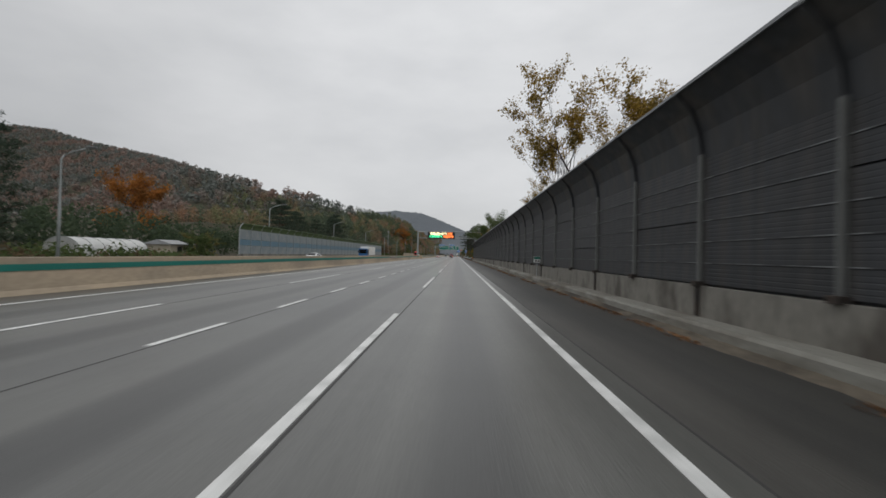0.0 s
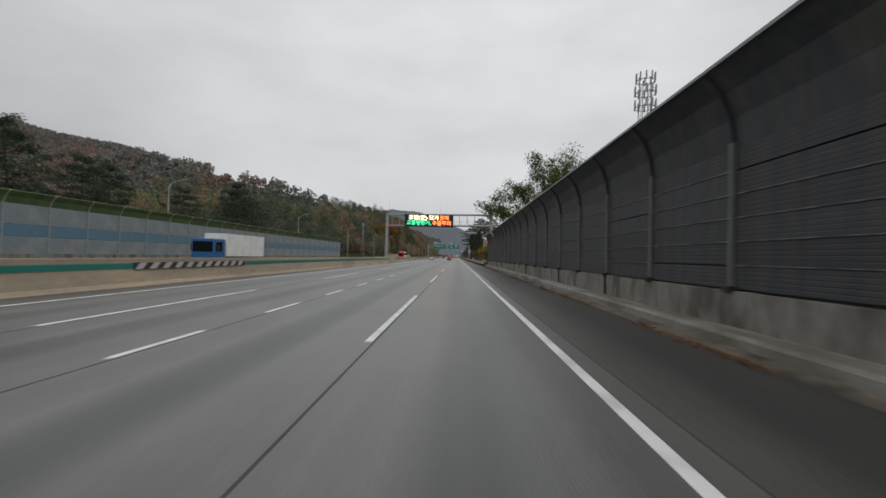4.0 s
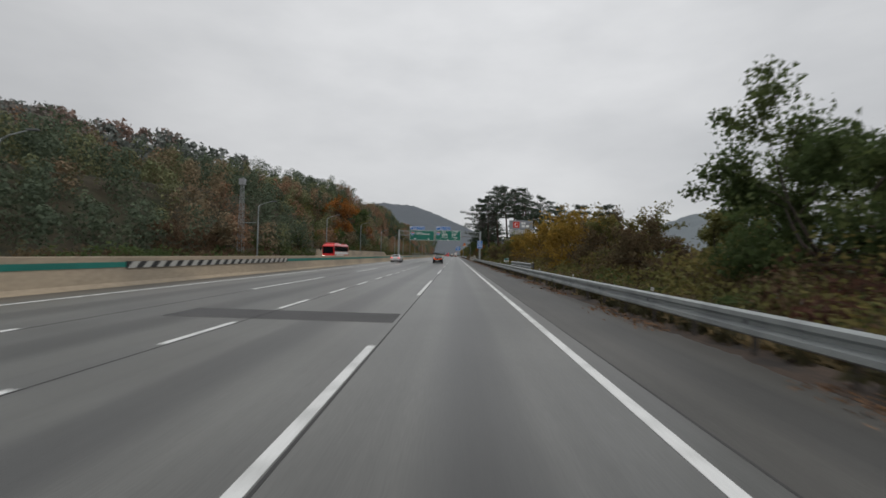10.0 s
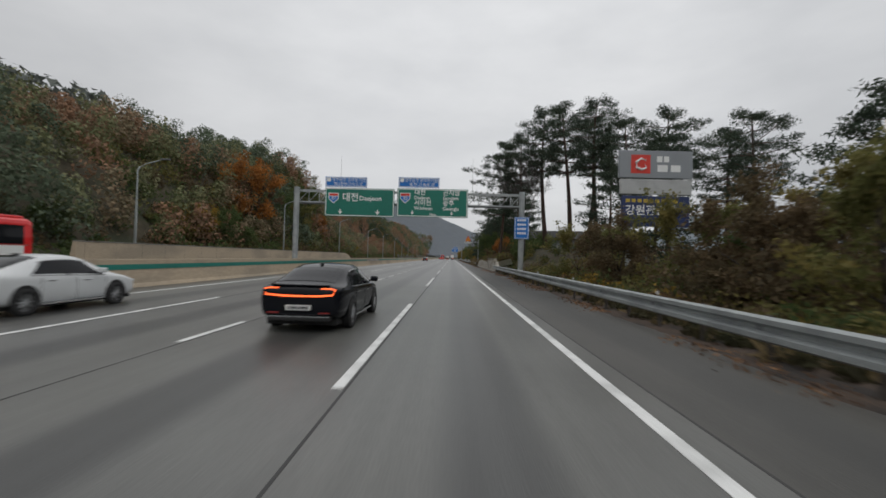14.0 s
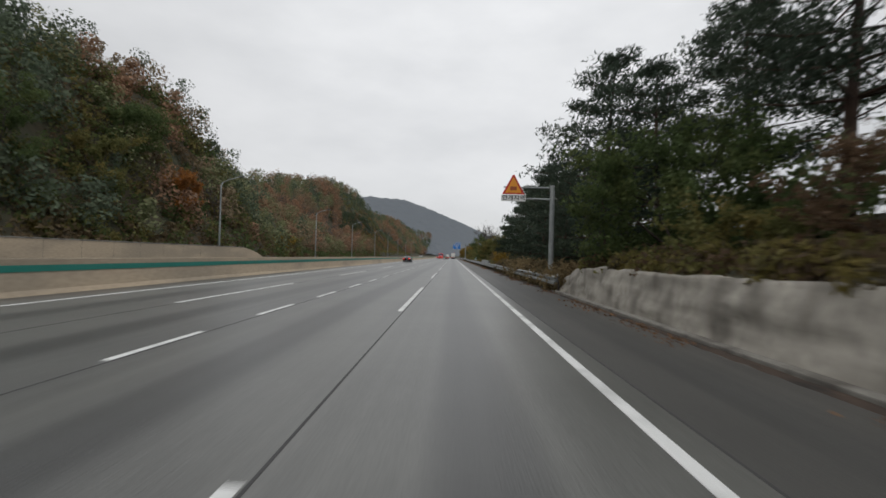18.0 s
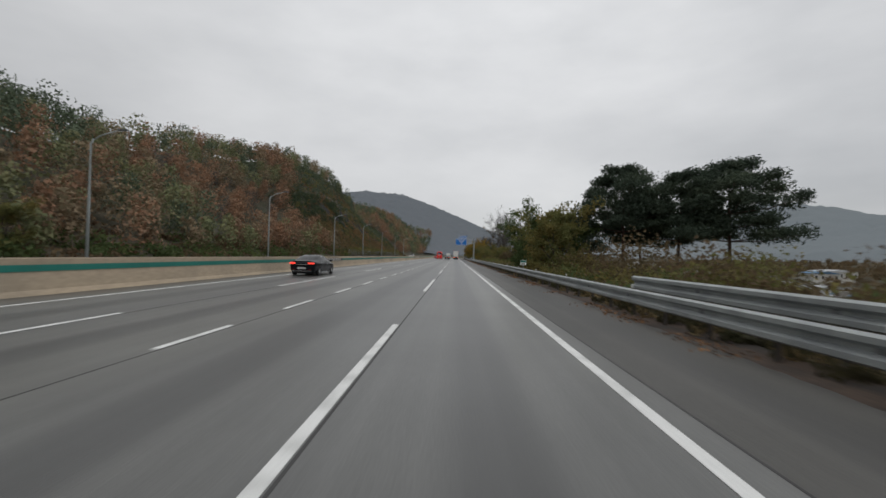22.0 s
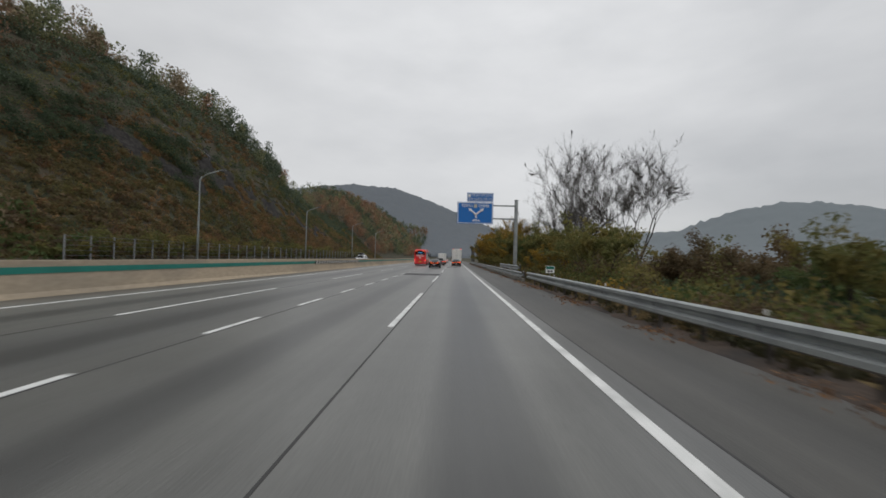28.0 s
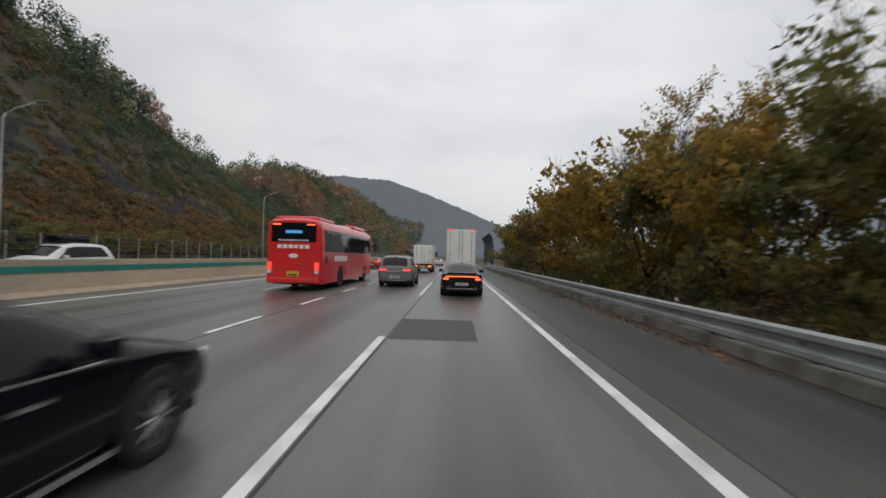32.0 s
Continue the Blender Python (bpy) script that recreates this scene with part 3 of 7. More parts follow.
leaf_orange = leaf_mat("orange_leaves", (0.392, 0.167, 0.043), (0.246, 0.116, 0.041), 0.3)
leaf_brown = leaf_mat("brown_leaves", (0.155, 0.112, 0.064), (0.112, 0.092, 0.052), 0.35)
bare_bark = mat("grey_bark", (0.085, 0.078, 0.072), 0.9, vary=0.25, scale=0.5, fine=9.0, other=(0.06, 0.055, 0.05))
twig_grey = leaf_mat("grey_twigs", (0.130, 0.120, 0.110), (0.090, 0.085, 0.080), 0.25)


def grow(bm, rng, at, way, length, radius, depth, tips, spread=0.6, up=0.25, kids=3, sides=5, shrink=0.66):
    """Limbs that fork; tips collects where the leaves sit."""
    pts, rad = [Vector(at)], [radius]
    d = Vector(way).normalized()
    for k in range(3):
        d = (d + Vector((rng.normal() * 0.13, rng.normal() * 0.13, rng.normal() * 0.08 + up * 0.12))).normalized()
        pts.append(pts[-1] + d * length / 3)
        rad.append(radius * (1 - 0.17 * (k + 1)))
    tube(pts, rad, sides, bm)
    ways = tips[1] if isinstance(tips, tuple) else None
    spots = tips[0] if isinstance(tips, tuple) else tips
    if depth <= 1:
        for k in (2, 3) if depth == 1 else (1, 2, 3):
            spots.append(pts[k])
            if ways is not None:
                ways.append(d)
    if depth == 0:
        return
    for k in range(kids):
        a = 2 * math.pi * (k + rng.random()) / kids
        side = d.orthogonal().normalized()
        side.rotate(Matrix.Rotation(a, 3, d))
        w = (d * (1 - spread * 0.5) + side * spread + Vector((0, 0, up * 0.4))).normalized()
        start = pts[-1] if k else pts[-1]
        if k == kids - 1:
            start = pts[2]
        grow(bm, rng, start, w, length * shrink * (0.6 + 0.75 * rng.random()), rad[-1] * 0.75, depth - 1, tips, spread, up, kids, 3 if depth < 2 else 4, shrink)


def tree(name, label, seed, height, trunk_part, leaf, per, size, lump, bark_mat=bark, depth=3, spread=0.65, up=0.3, kids=3, first=0.0, flat=0.75, long=1.6, lean=0.03, girth=0.016, sides=5, twigs=0):
    """A tree that stands at the origin: trunk with forking limbs, and a crown of leaf sprays at their tips."""
    rng = np.random.default_rng(seed)
    ob = thing(name, pose(0, 0, 0), label, "tree", "trees beside the motorway")
    bm, tips = bmesh.new(), ([], [])
    r = height * girth
    h = height * trunk_part
    pts = [(0, 0, -0.6), (lean * h * 0.2, 0, h * 0.35), (lean * h * 0.6, lean * h * 0.4, h * 0.7), (lean * h, lean * h * 0.3, h)]
    tube(pts, [r * 1.25, r, r * 0.85, r * 0.7], sides, bm)
    top = Vector(pts[-1])
    reach = (height - h) * 0.47
    for k in range(kids + 1):
        a = 2 * math.pi * (k + rng.random() * 0.6) / (kids + 1)
        grow(bm, rng, top - Vector((0, 0, 0.05)), (math.cos(a) * spread, math.sin(a) * spread, 0.75 if k else 1.6), reach, r * 0.55, depth - 1, tips, spread, up, kids)
    if first:
        for k in range(5):
            z = h * (first + (1 - first) * k / 5)
            a = k * 2.4 + rng.random()
            grow(bm, rng, (lean * z, 0, z), (math.cos(a), math.sin(a), 0.35), reach * 0.75, r * 0.35, max(1, depth - 2), tips, spread, up, kids)
    part("trunk", bm, bark_mat, ob, smooth=True)
    c = np.array([tuple(q) for q in tips[0]])
    if twigs:
        w = np.repeat(np.array([tuple(q) for q in tips[1]]), twigs, 0)
        n = len(w)
        p = np.repeat(c, twigs, 0) - w * rng.random((n, 1)) * height * 0.06
        w = w + rng.normal(size=(n, 3)) * 0.6 + np.array([0, 0, 0.2])
        w /= np.linalg.norm(w, axis=1)[:, None]
        reach_t = height * 0.05 * (0.5 + rng.random((n, 1)))
        side = np.cross(w, rng.normal(size=(n, 3)))
        side /= np.linalg.norm(side, axis=1)[:, None]
        mid = p + w * reach_t * 0.5 + rng.normal(size=(n, 3)) * reach_t * 0.12
        verts = np.stack([p - side * 0.008, p + side * 0.008, mid + side * 0.005, p + w * reach_t, mid - side * 0.005], 1).reshape(-1, 3)
        part("twig_spray", mesh_from(verts, np.arange(n * 5).reshape(-1, 5), bark_mat), bark_mat, ob)
    if per:
        rad = np.stack([lump * (0.55 + 0.6 * rng.random(len(c)))] * 3, 1)
        rad[:, 2] *= flat
        part("crown", leaves(rng, c, rad, max(3, int(per / len(c))), size, leaf, long=long, outward=0.35, shell=0.0, three=True), leaf, ob)
    return ob


def pine(name, label, seed, height, bare, width, layers, per, low=1.0, peak=0.45, reach=None, lop=0.35, stubs=0, girth=0.0150, fine=2.2, taper=1.7):
    """A pine: a bending stem, level limbs and flat pads of needle tufts with gaps between them."""
    rng = np.random.default_rng(seed)
    ob = thing(name, pose(0, 0, 0), label, "tree", "pines beside the motorway")
    bm = bmesh.new()
    r = height * girth
    bend = lambda z: (0.035 * height * math.sin(z / height * 2.6 + seed), 0.02 * height * math.sin(z / height * 3.1 + seed * 2))
    n = 8
    tube([(*bend(height * 0.97 * k / n), height * 0.97 * k / n - 0.7 * (k == 0)) for k in range(n + 1)], [r * (1.2 - 1.0 * k / n) for k in range(n + 1)], 8, bm)
    pads, rads = [], []
    for k in range(layers):
        f = k / (layers - 1)
        z = height * (bare + (0.95 - bare) * f)
        out = width * (low + (1 - low) * f / peak if f < peak else 1.0 - 0.72 * ((f - peak) / (1 - peak)) ** taper)
        x0, y0 = bend(z)
        first = rng.random() * 6.28
        limbs = 5 if f < 0.9 else 3
        for j in range(limbs):
            a = first + 6.28 * (j + 0.5 * rng.random()) / limbs
            l = out * (0.6 + 0.45 * rng.random())
            if reach and f < 0.8:
                l *= 1.0 + lop * math.cos(a - reach)
            e = Vector((x0 + math.cos(a) * l, y0 + math.sin(a) * l, z + l * (0.02 + 0.16 * rng.random()) + rng.normal() * 0.016 * height))
            m = (Vector((x0, y0, z - 0.1)) + e) / 2 - Vector((0, 0, 0.05 * l))
            tube([(x0, y0, z - 0.15), m, e], [r * 0.32 * (1.1 - f * 0.7), r * 0.2 * (1.1 - f * 0.6), 0.015], 5, bm)
            side = Vector((-math.sin(a), math.cos(a), 0))
            for s_, shift in ((0.45, 0.0), (0.68, 0.3), (0.7, -0.3), (0.88, 0.16), (0.92, -0.2), (1.05, 0.0)):
                q = Vector((x0, y0, z)).lerp(e, s_) + side * (shift * l * 0.75)
                w = width * 0.142 * (0.7 + 0.7 * rng.random())
                pads.append((q.x + rng.normal() * 0.12, q.y + rng.normal() * 0.12, q.z + 0.10 + rng.normal() * 0.10))
                rads.append((w * 1.3, w * 1.3, w * 0.74))
    for k in range(stubs):
        z = height * (0.12 + (bare - 0.12) * k / max(1, stubs))
        a = k * 2.3 + rng.random()
        x0, y0 = bend(z)
        l = width * (0.35 + 0.4 * rng.random())
        e = Vector((x0 + math.cos(a) * l, y0 + math.sin(a) * l, z + 0.1 * l * rng.normal()))
        tube([(x0, y0, z), (Vector((x0, y0, z)) + e) / 2 + Vector((0, 0, 0.1)), e], [r * 0.2, r * 0.12, 0.012], 4, bm)
    part("trunk", bm, pine_bark, ob, smooth=True)
    part("crown", leaves(rng, pads, rads, max(10, int(per * fine) // len(pads)), 0.085, pine_needles, long=4.2, outward=0.4, shell=0.1, three=True), pine_needles, ob)
    return ob


pine_needles = leaf_mat("dark_pine_needles", (0.052, 0.074, 0.052), (0.068, 0.090, 0.058), thinness=0.3)
PROTO = {}
PROTO["tall_pine"] = pine("pine_tree", "tall dark pine with a bare reddish trunk and flat crown", 3, 23, 0.56, 5.0, 7, 6200, 0.75, 0.7)
PROTO["tall_pine_b"] = pine("pine_tree", "tall dark pine with a high crown and some bare limbs", 8, 21, 0.52, 4.8, 7, 5800, 0.75, 0.7)
PROTO["low_pine"] = pine("pine_tree", "dense dark green pine with branches down to the ground", 5, 12.5, 0.12, 3.9, 10, 5400)
PROTO["umbrella_pine"] = pine("pine_tree", "spreading dark pine with a flat umbrella crown", 12, 10.5, 0.48, 4.4, 6, 4800, fine=5.0)
PROTO["leaning_pine"] = pine("pine_tree", "tall dark pine with a reddish trunk and a hanging crown", 6, 19.5, 0.44, 4.0, 8, 6800, 0.9, 0.4, reach=3.3, lop=0.8, girth=0.0118)
PROTO["spreading_pine"] = pine("pine_tree", "dark spreading pine with level limbs and a pale stem", 15, 12.8, 0.28, 4.6, 9, 6500, 0.85, 0.3, stubs=5)
PROTO["broad_pine"] = pine("pine_tree", "broad dark pine with wide level limbs over dead lower branches", 18, 12.0, 0.20, 5.0, 7, 8800, 1.0, 0.05, reach=3.6, lop=0.42, stubs=9, fine=4.4, taper=0.95)
PROTO["green"] = tree("leafy_tree", "round green broadleaf tree beside the guard rail", 21, 9.5, 0.2, leaf_green, 13000, 0.155, 1.0, first=0.45, spread=0.75)
PROTO["olive"] = tree("leafy_tree", "olive and yellowing broadleaf tree", 22, 9.5, 0.18, leaf_olive, 5400, 0.20, 0.85, first=0.4, up=0.45)
PROTO["yellow"] = tree("leafy_tree", "yellow autumn tree with thinning leaves", 23, 8.5, 0.18, leaf_yellow, 5400, 0.19, 0.8, first=0.4)
PROTO["rust"] = tree("leafy_tree", "rust brown autumn tree", 24, 8.5, 0.22, leaf_rust, 5000, 0.19, 0.8, first=0.4)
PROTO["orange"] = tree("leafy_tree", "tall orange autumn tree", 25, 11.5, 0.18, leaf_orange, 6000, 0.28, 1.25, first=0.3, up=0.6)
PROTO["brown"] = tree("leafy_tree", "brownish green round tree", 26, 7.5, 0.22, leaf_brown, 11000, 0.15, 1.0, first=0.35, spread=0.72, up=0.2)
PROTO["sparse"] = tree("leafy_tree", "tall tree with sparse yellow brown leaves", 27, 22, 0.3, leaf_yellow, 10500, 0.16, 0.95, depth=4, up=0.65, spread=0.55, girth=0.011, twigs=3)
PROTO["tall_green"] = tree("leafy_tree", "tall green tree rising behind the noise wall", 28, 20, 0.25, leaf_green, 26000, 0.17, 1.8, depth=3, up=0.5, spread=0.65, girth=0.012, first=0.5)
PROTO["bare"] = tree("bare_tree", "leafless grey tree with fine branches", 29, 20, 0.34, twig_grey, 0, 0.045, 1.0, bark_mat=bare_bark, depth=4, up=0.48, spread=0.50, girth=0.012, twigs=9, kids=4)
USED = set()
plant_rng = np.random.default_rng(77)


def plant(kind, x, y, scale=1.0, sink=0.0, turn=None):
    z = float(land(x, y)) + 0.06 - sink
    m = pose(x, y, z, 0, 0, plant_rng.random() * 360 if turn is None else turn) @ Matrix.Diagonal((scale * (0.92 + 0.16 * plant_rng.random()), scale, scale * (0.94 + 0.12 * plant_rng.random()), 1))
    if kind not in USED:
        USED.add(kind)
        PROTO[kind].matrix_world = m
        return PROTO[kind]
    o = PROTO[kind]
    was = o.matrix_basis.copy()
    o.matrix_basis = Matrix.Identity(4)
    c = copy_thing(o, m)
    c.matrix_basis = m
    o.matrix_basis = was
    return c


# behind the dark noise wall
for kind, x, y, s in (("sparse", 13.7, 46, 1.05), ("sparse", 15, 54, 0.9), ("sparse", 14.5, 64, 0.62), ("tall_green", 11.0, 131, 0.66), ("tall_green", 11.6, 123.5, 0.68), ("sparse", 12, 157, 0.55),
                      ("olive", 10, 161.5, 0.8), ("green", 8.9, 167.5, 0.55), ("green", 7.4, 163.2, 0.5)):
    plant(kind, x, y, s)
# open stretch with gardens and yellow trees
for kind, x, y, s in (("green", 13.8, 201.5, 1.06), ("green", 18, 207, 1.0), ("olive", 19, 216, 0.8), ("rust", 21, 200, 0.85), ("rust", 24, 206, 0.8), ("rust", 18, 194, 0.7), ("brown", 12, 212, 0.6),
                      ("olive", 12, 217, 0.62), ("brown", 13.5, 222, 0.75), ("yellow", 12, 228.5, 0.85), ("yellow", 13.2, 234, 0.95), ("yellow", 11.8, 240, 0.85), ("yellow", 13.5, 246.5, 0.8), ("yellow", 11.5, 253.5, 0.75), ("olive", 12, 259, 0.65), ("olive", 16, 252, 0.8),
                      ("yellow", 15, 264, 0.9), ("olive", 10.5, 268, 0.62), ("brown", 11, 273, 0.7), ("olive", 12, 279, 0.65), ("brown", 10, 284, 0.6), ("olive", 17, 275, 0.75), ("brown", 20, 283, 0.75),
                      ("green", 24, 290, 0.8), ("brown", 15, 297, 0.7), ("olive", 9.6, 291, 0.55), ("green", 30, 262, 1.0), ("green", 34, 240, 0.9), ("olive", 28, 228, 0.9)):
    plant(kind, x, y, s)
# pines on and round the bank
for kind, x, y, s in (("tall_pine_b", 10.2, 322.7, 0.92), ("bare", 9.7, 317.6, 0.62), ("tall_pine", 13.2, 320.4, 0.9), ("tall_pine_b", 14.5, 314.5, 0.9), ("spreading_pine", 12.4, 343.2, 1.0), ("tall_pine", 17, 309, 0.78), ("tall_pine", 20, 322, 0.85),
                      ("tall_pine_b", 19, 306, 0.8), ("tall_pine", 23, 304, 0.75), ("tall_pine_b", 27, 300, 0.78), ("tall_pine", 24, 293, 0.7), ("low_pine", 20, 300, 1.1), ("low_pine", 16.5, 304, 0.95), ("low_pine", 28, 286, 1.2), ("low_pine", 33, 280, 1.2),
                      ("low_pine", 10.4, 352, 0.85), ("spreading_pine", 14.5, 351, 0.9), ("green", 8.6, 347, 0.8), ("orange", 8.8, 333, 0.4), ("rust", 8.6, 329.5, 0.4), ("rust", 8.6, 338, 0.5), ("olive", 8.0, 341, 0.4),):
    plant(kind, x, y, s)
for k, (x, y, s) in enumerate(((9.6, 357.0, 1.1), (12.5, 362, 0.85), (9.6, 367, 0.72), (12.5, 371, 0.95), (9.6, 375, 0.9), (12, 380, 1.0), (9.8, 385, 0.85), (12, 390, 0.95), (15, 377, 1.05), (16, 367, 0.9))):
    plant("low_pine", x, y, s)
plant("leaning_pine", 7.2, 325.4, turn=0)
plant("broad_pine", 11.7, 395.6, turn=0)
plant("broad_pine", 14.2, 391, 0.95, turn=-30)
plant("broad_pine", 14.8, 399.5, 0.8, turn=75)
for kind, x, y, s in (("yellow", 8.6, 404, 0.45), ("yellow", 9.5, 406.5, 0.45), ("umbrella_pine", 17.4, 448, 1.15), ("umbrella_pine", 21.0, 452.5, 1.05), ("umbrella_pine", 22.6, 447.5, 1.2), ("umbrella_pine", 27.0, 446, 1.38),
                      ("olive", 9.2, 443, 0.72), ("olive", 10, 447, 0.95), ("green", 9.2, 450.5, 0.95), ("green", 10.5, 455.5, 0.7), ("yellow", 10.5, 453, 0.7), ("olive", 9.4, 456, 0.6), ("umbrella_pine", 17, 461, 0.8),
                      ("brown", 14.5, 484, 1.0), ("umbrella_pine", 15, 495, 0.75), ("brown", 12, 500, 0.55), ("olive", 30, 478, 0.5), ("brown", 20, 510, 0.8), ("olive", 11, 517, 0.5)):
    plant(kind, x, y, s, 0.3)
for kind, x, y, s in (("bare", 21.5, 564, 0.9), ("bare", 20.4, 582.5, 1.05), ("bare", 26.7, 603.6, 1.1), ("bare", 20.1, 591.5, 0.8), ("bare", 24, 597, 0.85), ("bare", 17.5, 576, 0.55), ("bare", 14.5, 611, 0.6), ("bare", 13.5, 620, 0.62)):
    plant(kind, x, y, s, 1.0)
for kind, x, y, s in (("olive", 9.6, 541, 0.5), ("olive", 10.2, 547, 0.6), ("olive", 11, 553, 0.6), ("yellow", 10, 558, 0.5), ("olive", 11.5, 563, 0.75), ("brown", 13, 569, 0.6), ("olive", 9.8, 571, 0.6), ("green", 13, 577, 0.8),
                      ("olive", 9.4, 581, 0.75), ("yellow", 11.2, 585, 0.85), ("olive", 9.4, 589.5, 0.8), ("olive", 11.8, 593, 0.95), ("olive", 9.2, 597, 0.8), ("yellow", 10.5, 600.5, 1.0), ("olive", 8.8, 604, 0.85), ("yellow", 11, 608, 1.25), ("sparse", 12.6, 603, 0.5),
                      ("yellow", 9.0, 612.5, 0.95), ("olive", 10.5, 617, 1.1), ("rust", 9.2, 622, 1.0), ("yellow", 10.6, 627, 1.05), ("olive", 9.2, 632, 1.0), ("green", 11, 637, 1.05), ("olive", 9, 643, 0.95), ("brown", 11, 648, 1.05), ("olive", 9, 654, 0.9),
                      ("brown", 18.5, 537, 0.72), ("green", 17, 530, 0.6), ("green", 20.5, 533, 0.62), ("olive", 13, 527, 0.45), ("brown", 24, 545, 1.18), ("olive", 21, 550, 0.8), ("brown", 15.5, 541, 0.68), ("umbrella_pine", 30, 541, 0.6), ("green", 26, 536, 0.5), ("olive", 17, 529, 0.42), ("brown", 18, 548, 0.6), ("olive", 20, 538, 0.5), ("green", 15, 523, 0.42), ("low_pine", 21, 533, 0.55),
                      ("olive", 15, 556, 0.9), ("brown", 17, 562, 0.65), ("olive", 19, 570, 1.0), ("green", 21, 577, 1.0), ("brown", 16, 588, 0.7), ("olive", 15, 600, 1.1), ("yellow", 14, 607, 1.0), ("olive", 28, 555, 0.9), ("brown", 31, 566, 0.9)):
    plant(kind, x, y, s, 0.4)
# beyond the opposite carriageway
for kind, x, y, s in (("orange", -100.5, 131, 1.75), ("low_pine", -50, 40, 1.25), ("low_pine", -54, 46, 1.3), ("low_pine", -47, 33, 1.0), ("green", -43, 70, 0.5), ("olive", -46, 76, 0.55), 
                      ("low_pine", -47, 112, 1.15), ("low_pine", -49, 119, 1.2), ("low_pine", -48, 127, 1.05), ("low_pine", -52, 136, 1.1), ("low_pine", -50, 150, 1.0), ("low_pine", -47, 163, 1.25), ("low_pine", -50, 172, 1.2), ("low_pine", -52, 181, 1.1),
                      ("rust", -45, 250, 0.7), ("rust", -44, 258, 0.6), ("brown", -46, 266, 0.7), ("green", -44, 303, 0.5), ("yellow", -44, 330, 0.8), ("green", -43, 336, 0.8), ("green", -42, 341, 0.6), ("orange", -46, 352, 1.3), ("rust", -47, 358, 1.2), ("orange", -44, 398, 0.6),
                      ("green", -46, 371, 1.1), ("olive", -45, 382, 1.0), ("green", -48, 391, 1.2), ("yellow", -43, 436, 0.7), ("olive", -42, 441, 0.6)):
    plant(kind, x, y, s)

# ---- woods over the hills: one lot for each colour ----
wood_rng = np.random.default_rng(5)


def woods(name, label, material, spots, per, size, shape, long=1.5, outward=2.6):
    """spots: x, y, crown radius."""
    spots = np.asarray(spots)
    n = len(spots)
    z = land(spots[:, 0], spots[:, 1])
    cs, rs = [], []
    for k in range(6):
        a = wood_rng.random(n) * 6.28
        r = spots[:, 2]
        off = r * 0.42 * wood_rng.random(n)
        lift = r * shape * (0.45 + 0.2 * k)
        w = r * (0.80 - 0.07 * k) * (0.85 + 0.3 * wood_rng.random(n))
        cs.append(np.stack([spots[:, 0] + off * np.cos(a), spots[:, 1] + off * np.sin(a), z + lift], 1))
        rs.append(np.stack([w, w, w * 0.7], 1))
    me = leaves(wood_rng, np.concatenate(cs), np.concatenate(rs), max(3, per // 6), size, material, outward=outward, long=long, shell=0.55, three=True)
    tagged(part(name, me, material), label, "woods", kind="stuff")


def spots_in(x0, x1, y0, y1, gap, keep):
    xs, ys = np.meshgrid(np.arange(x0, x1, gap), np.arange(y0, y1, gap))
    x = xs.ravel() + wood_rng.normal(size=xs.size) * gap * 0.33
    y = ys.ravel() + wood_rng.normal(size=xs.size) * gap * 0.33
    ok = keep(x, y)
    return x[ok], y[ok]


def foot_at(y):
    return np.interp(y, [0, 200, 280, 800], [62, 54, 40.0, 40.0])


def cut_slope(x, y):
    return (y > 548) & (y < 735) & (x > -66 + 6 * np.sin(y * 0.06))


hx_, hy_ = spots_in(-1000, -62, 130, 1000, 8.6, lambda x, y: (far_hill(x, y)[0] > 3) & (far_hill(x, y)[1] < 14) & (far_hill(x, y)[0] > land(x, y) - 3) & ((-x > 84) | (y < 225)))
nx_, ny_ = spots_in(-84, -39, 225, 800, 4.6, lambda x, y: (-x > foot_at(y)) & ~cut_slope(x, y))
fx_, fy_ = spots_in(-235, -84, -70, 1080, 6.4, lambda x, y: (y > 225) & (-x > foot_at(y)) & (-x < np.where((y > 190) & (y < 340), 175, np.interp(y, RY, RD) + 26)))
gx_, gy_ = spots_in(-84, -56, -60, 225, 5.5, lambda x, y: (-x > foot_at(y)))
lx_, ly_ = spots_in(-98, -40, 800, 1130, 5.6, lambda x, y: (-x > foot_at(y)))
tone_l = np.array([noise.noise(Vector((a / 30, b / 30, 2.3))) for a, b in zip(lx_, ly_)]) + wood_rng.normal(size=len(lx_)) * 0.22 + 0.1
tone_n = np.array([noise.noise(Vector((a / 22, b / 22, 0.3))) for a, b in zip(nx_, ny_)]) + wood_rng.normal(size=len(nx_)) * 0.22
tone_f = np.array([noise.noise(Vector((a / 34, b / 34, 1.3))) for a, b in zip(fx_, fy_)]) + wood_rng.normal(size=len(fx_)) * 0.22
red = np.interp(ny_, [240, 310, 375, 415, 470, 560, 620, 800], [-0.32, -0.25, -0.14, 0.10, 0.12, 0.12, 0.0, 0.0])
redf = np.interp(fy_, [-50, 200, 300, 430, 480, 900], [0.12, 0.05, -0.12, -0.1, 0.2, 0.05]) + np.clip((-fx_ - 110) / 200, 0, 0.2)
# hillside leaf tones, lightened from the roadside ones, partly to stand for haze
hill_pine = leaf_mat("hillside_pine", (0.092, 0.122, 0.080), (0.116, 0.146, 0.090), thinness=0.22)
hill_green = leaf_mat("hillside_green", (0.170, 0.190, 0.096), (0.212, 0.208, 0.106), thinness=0.22)
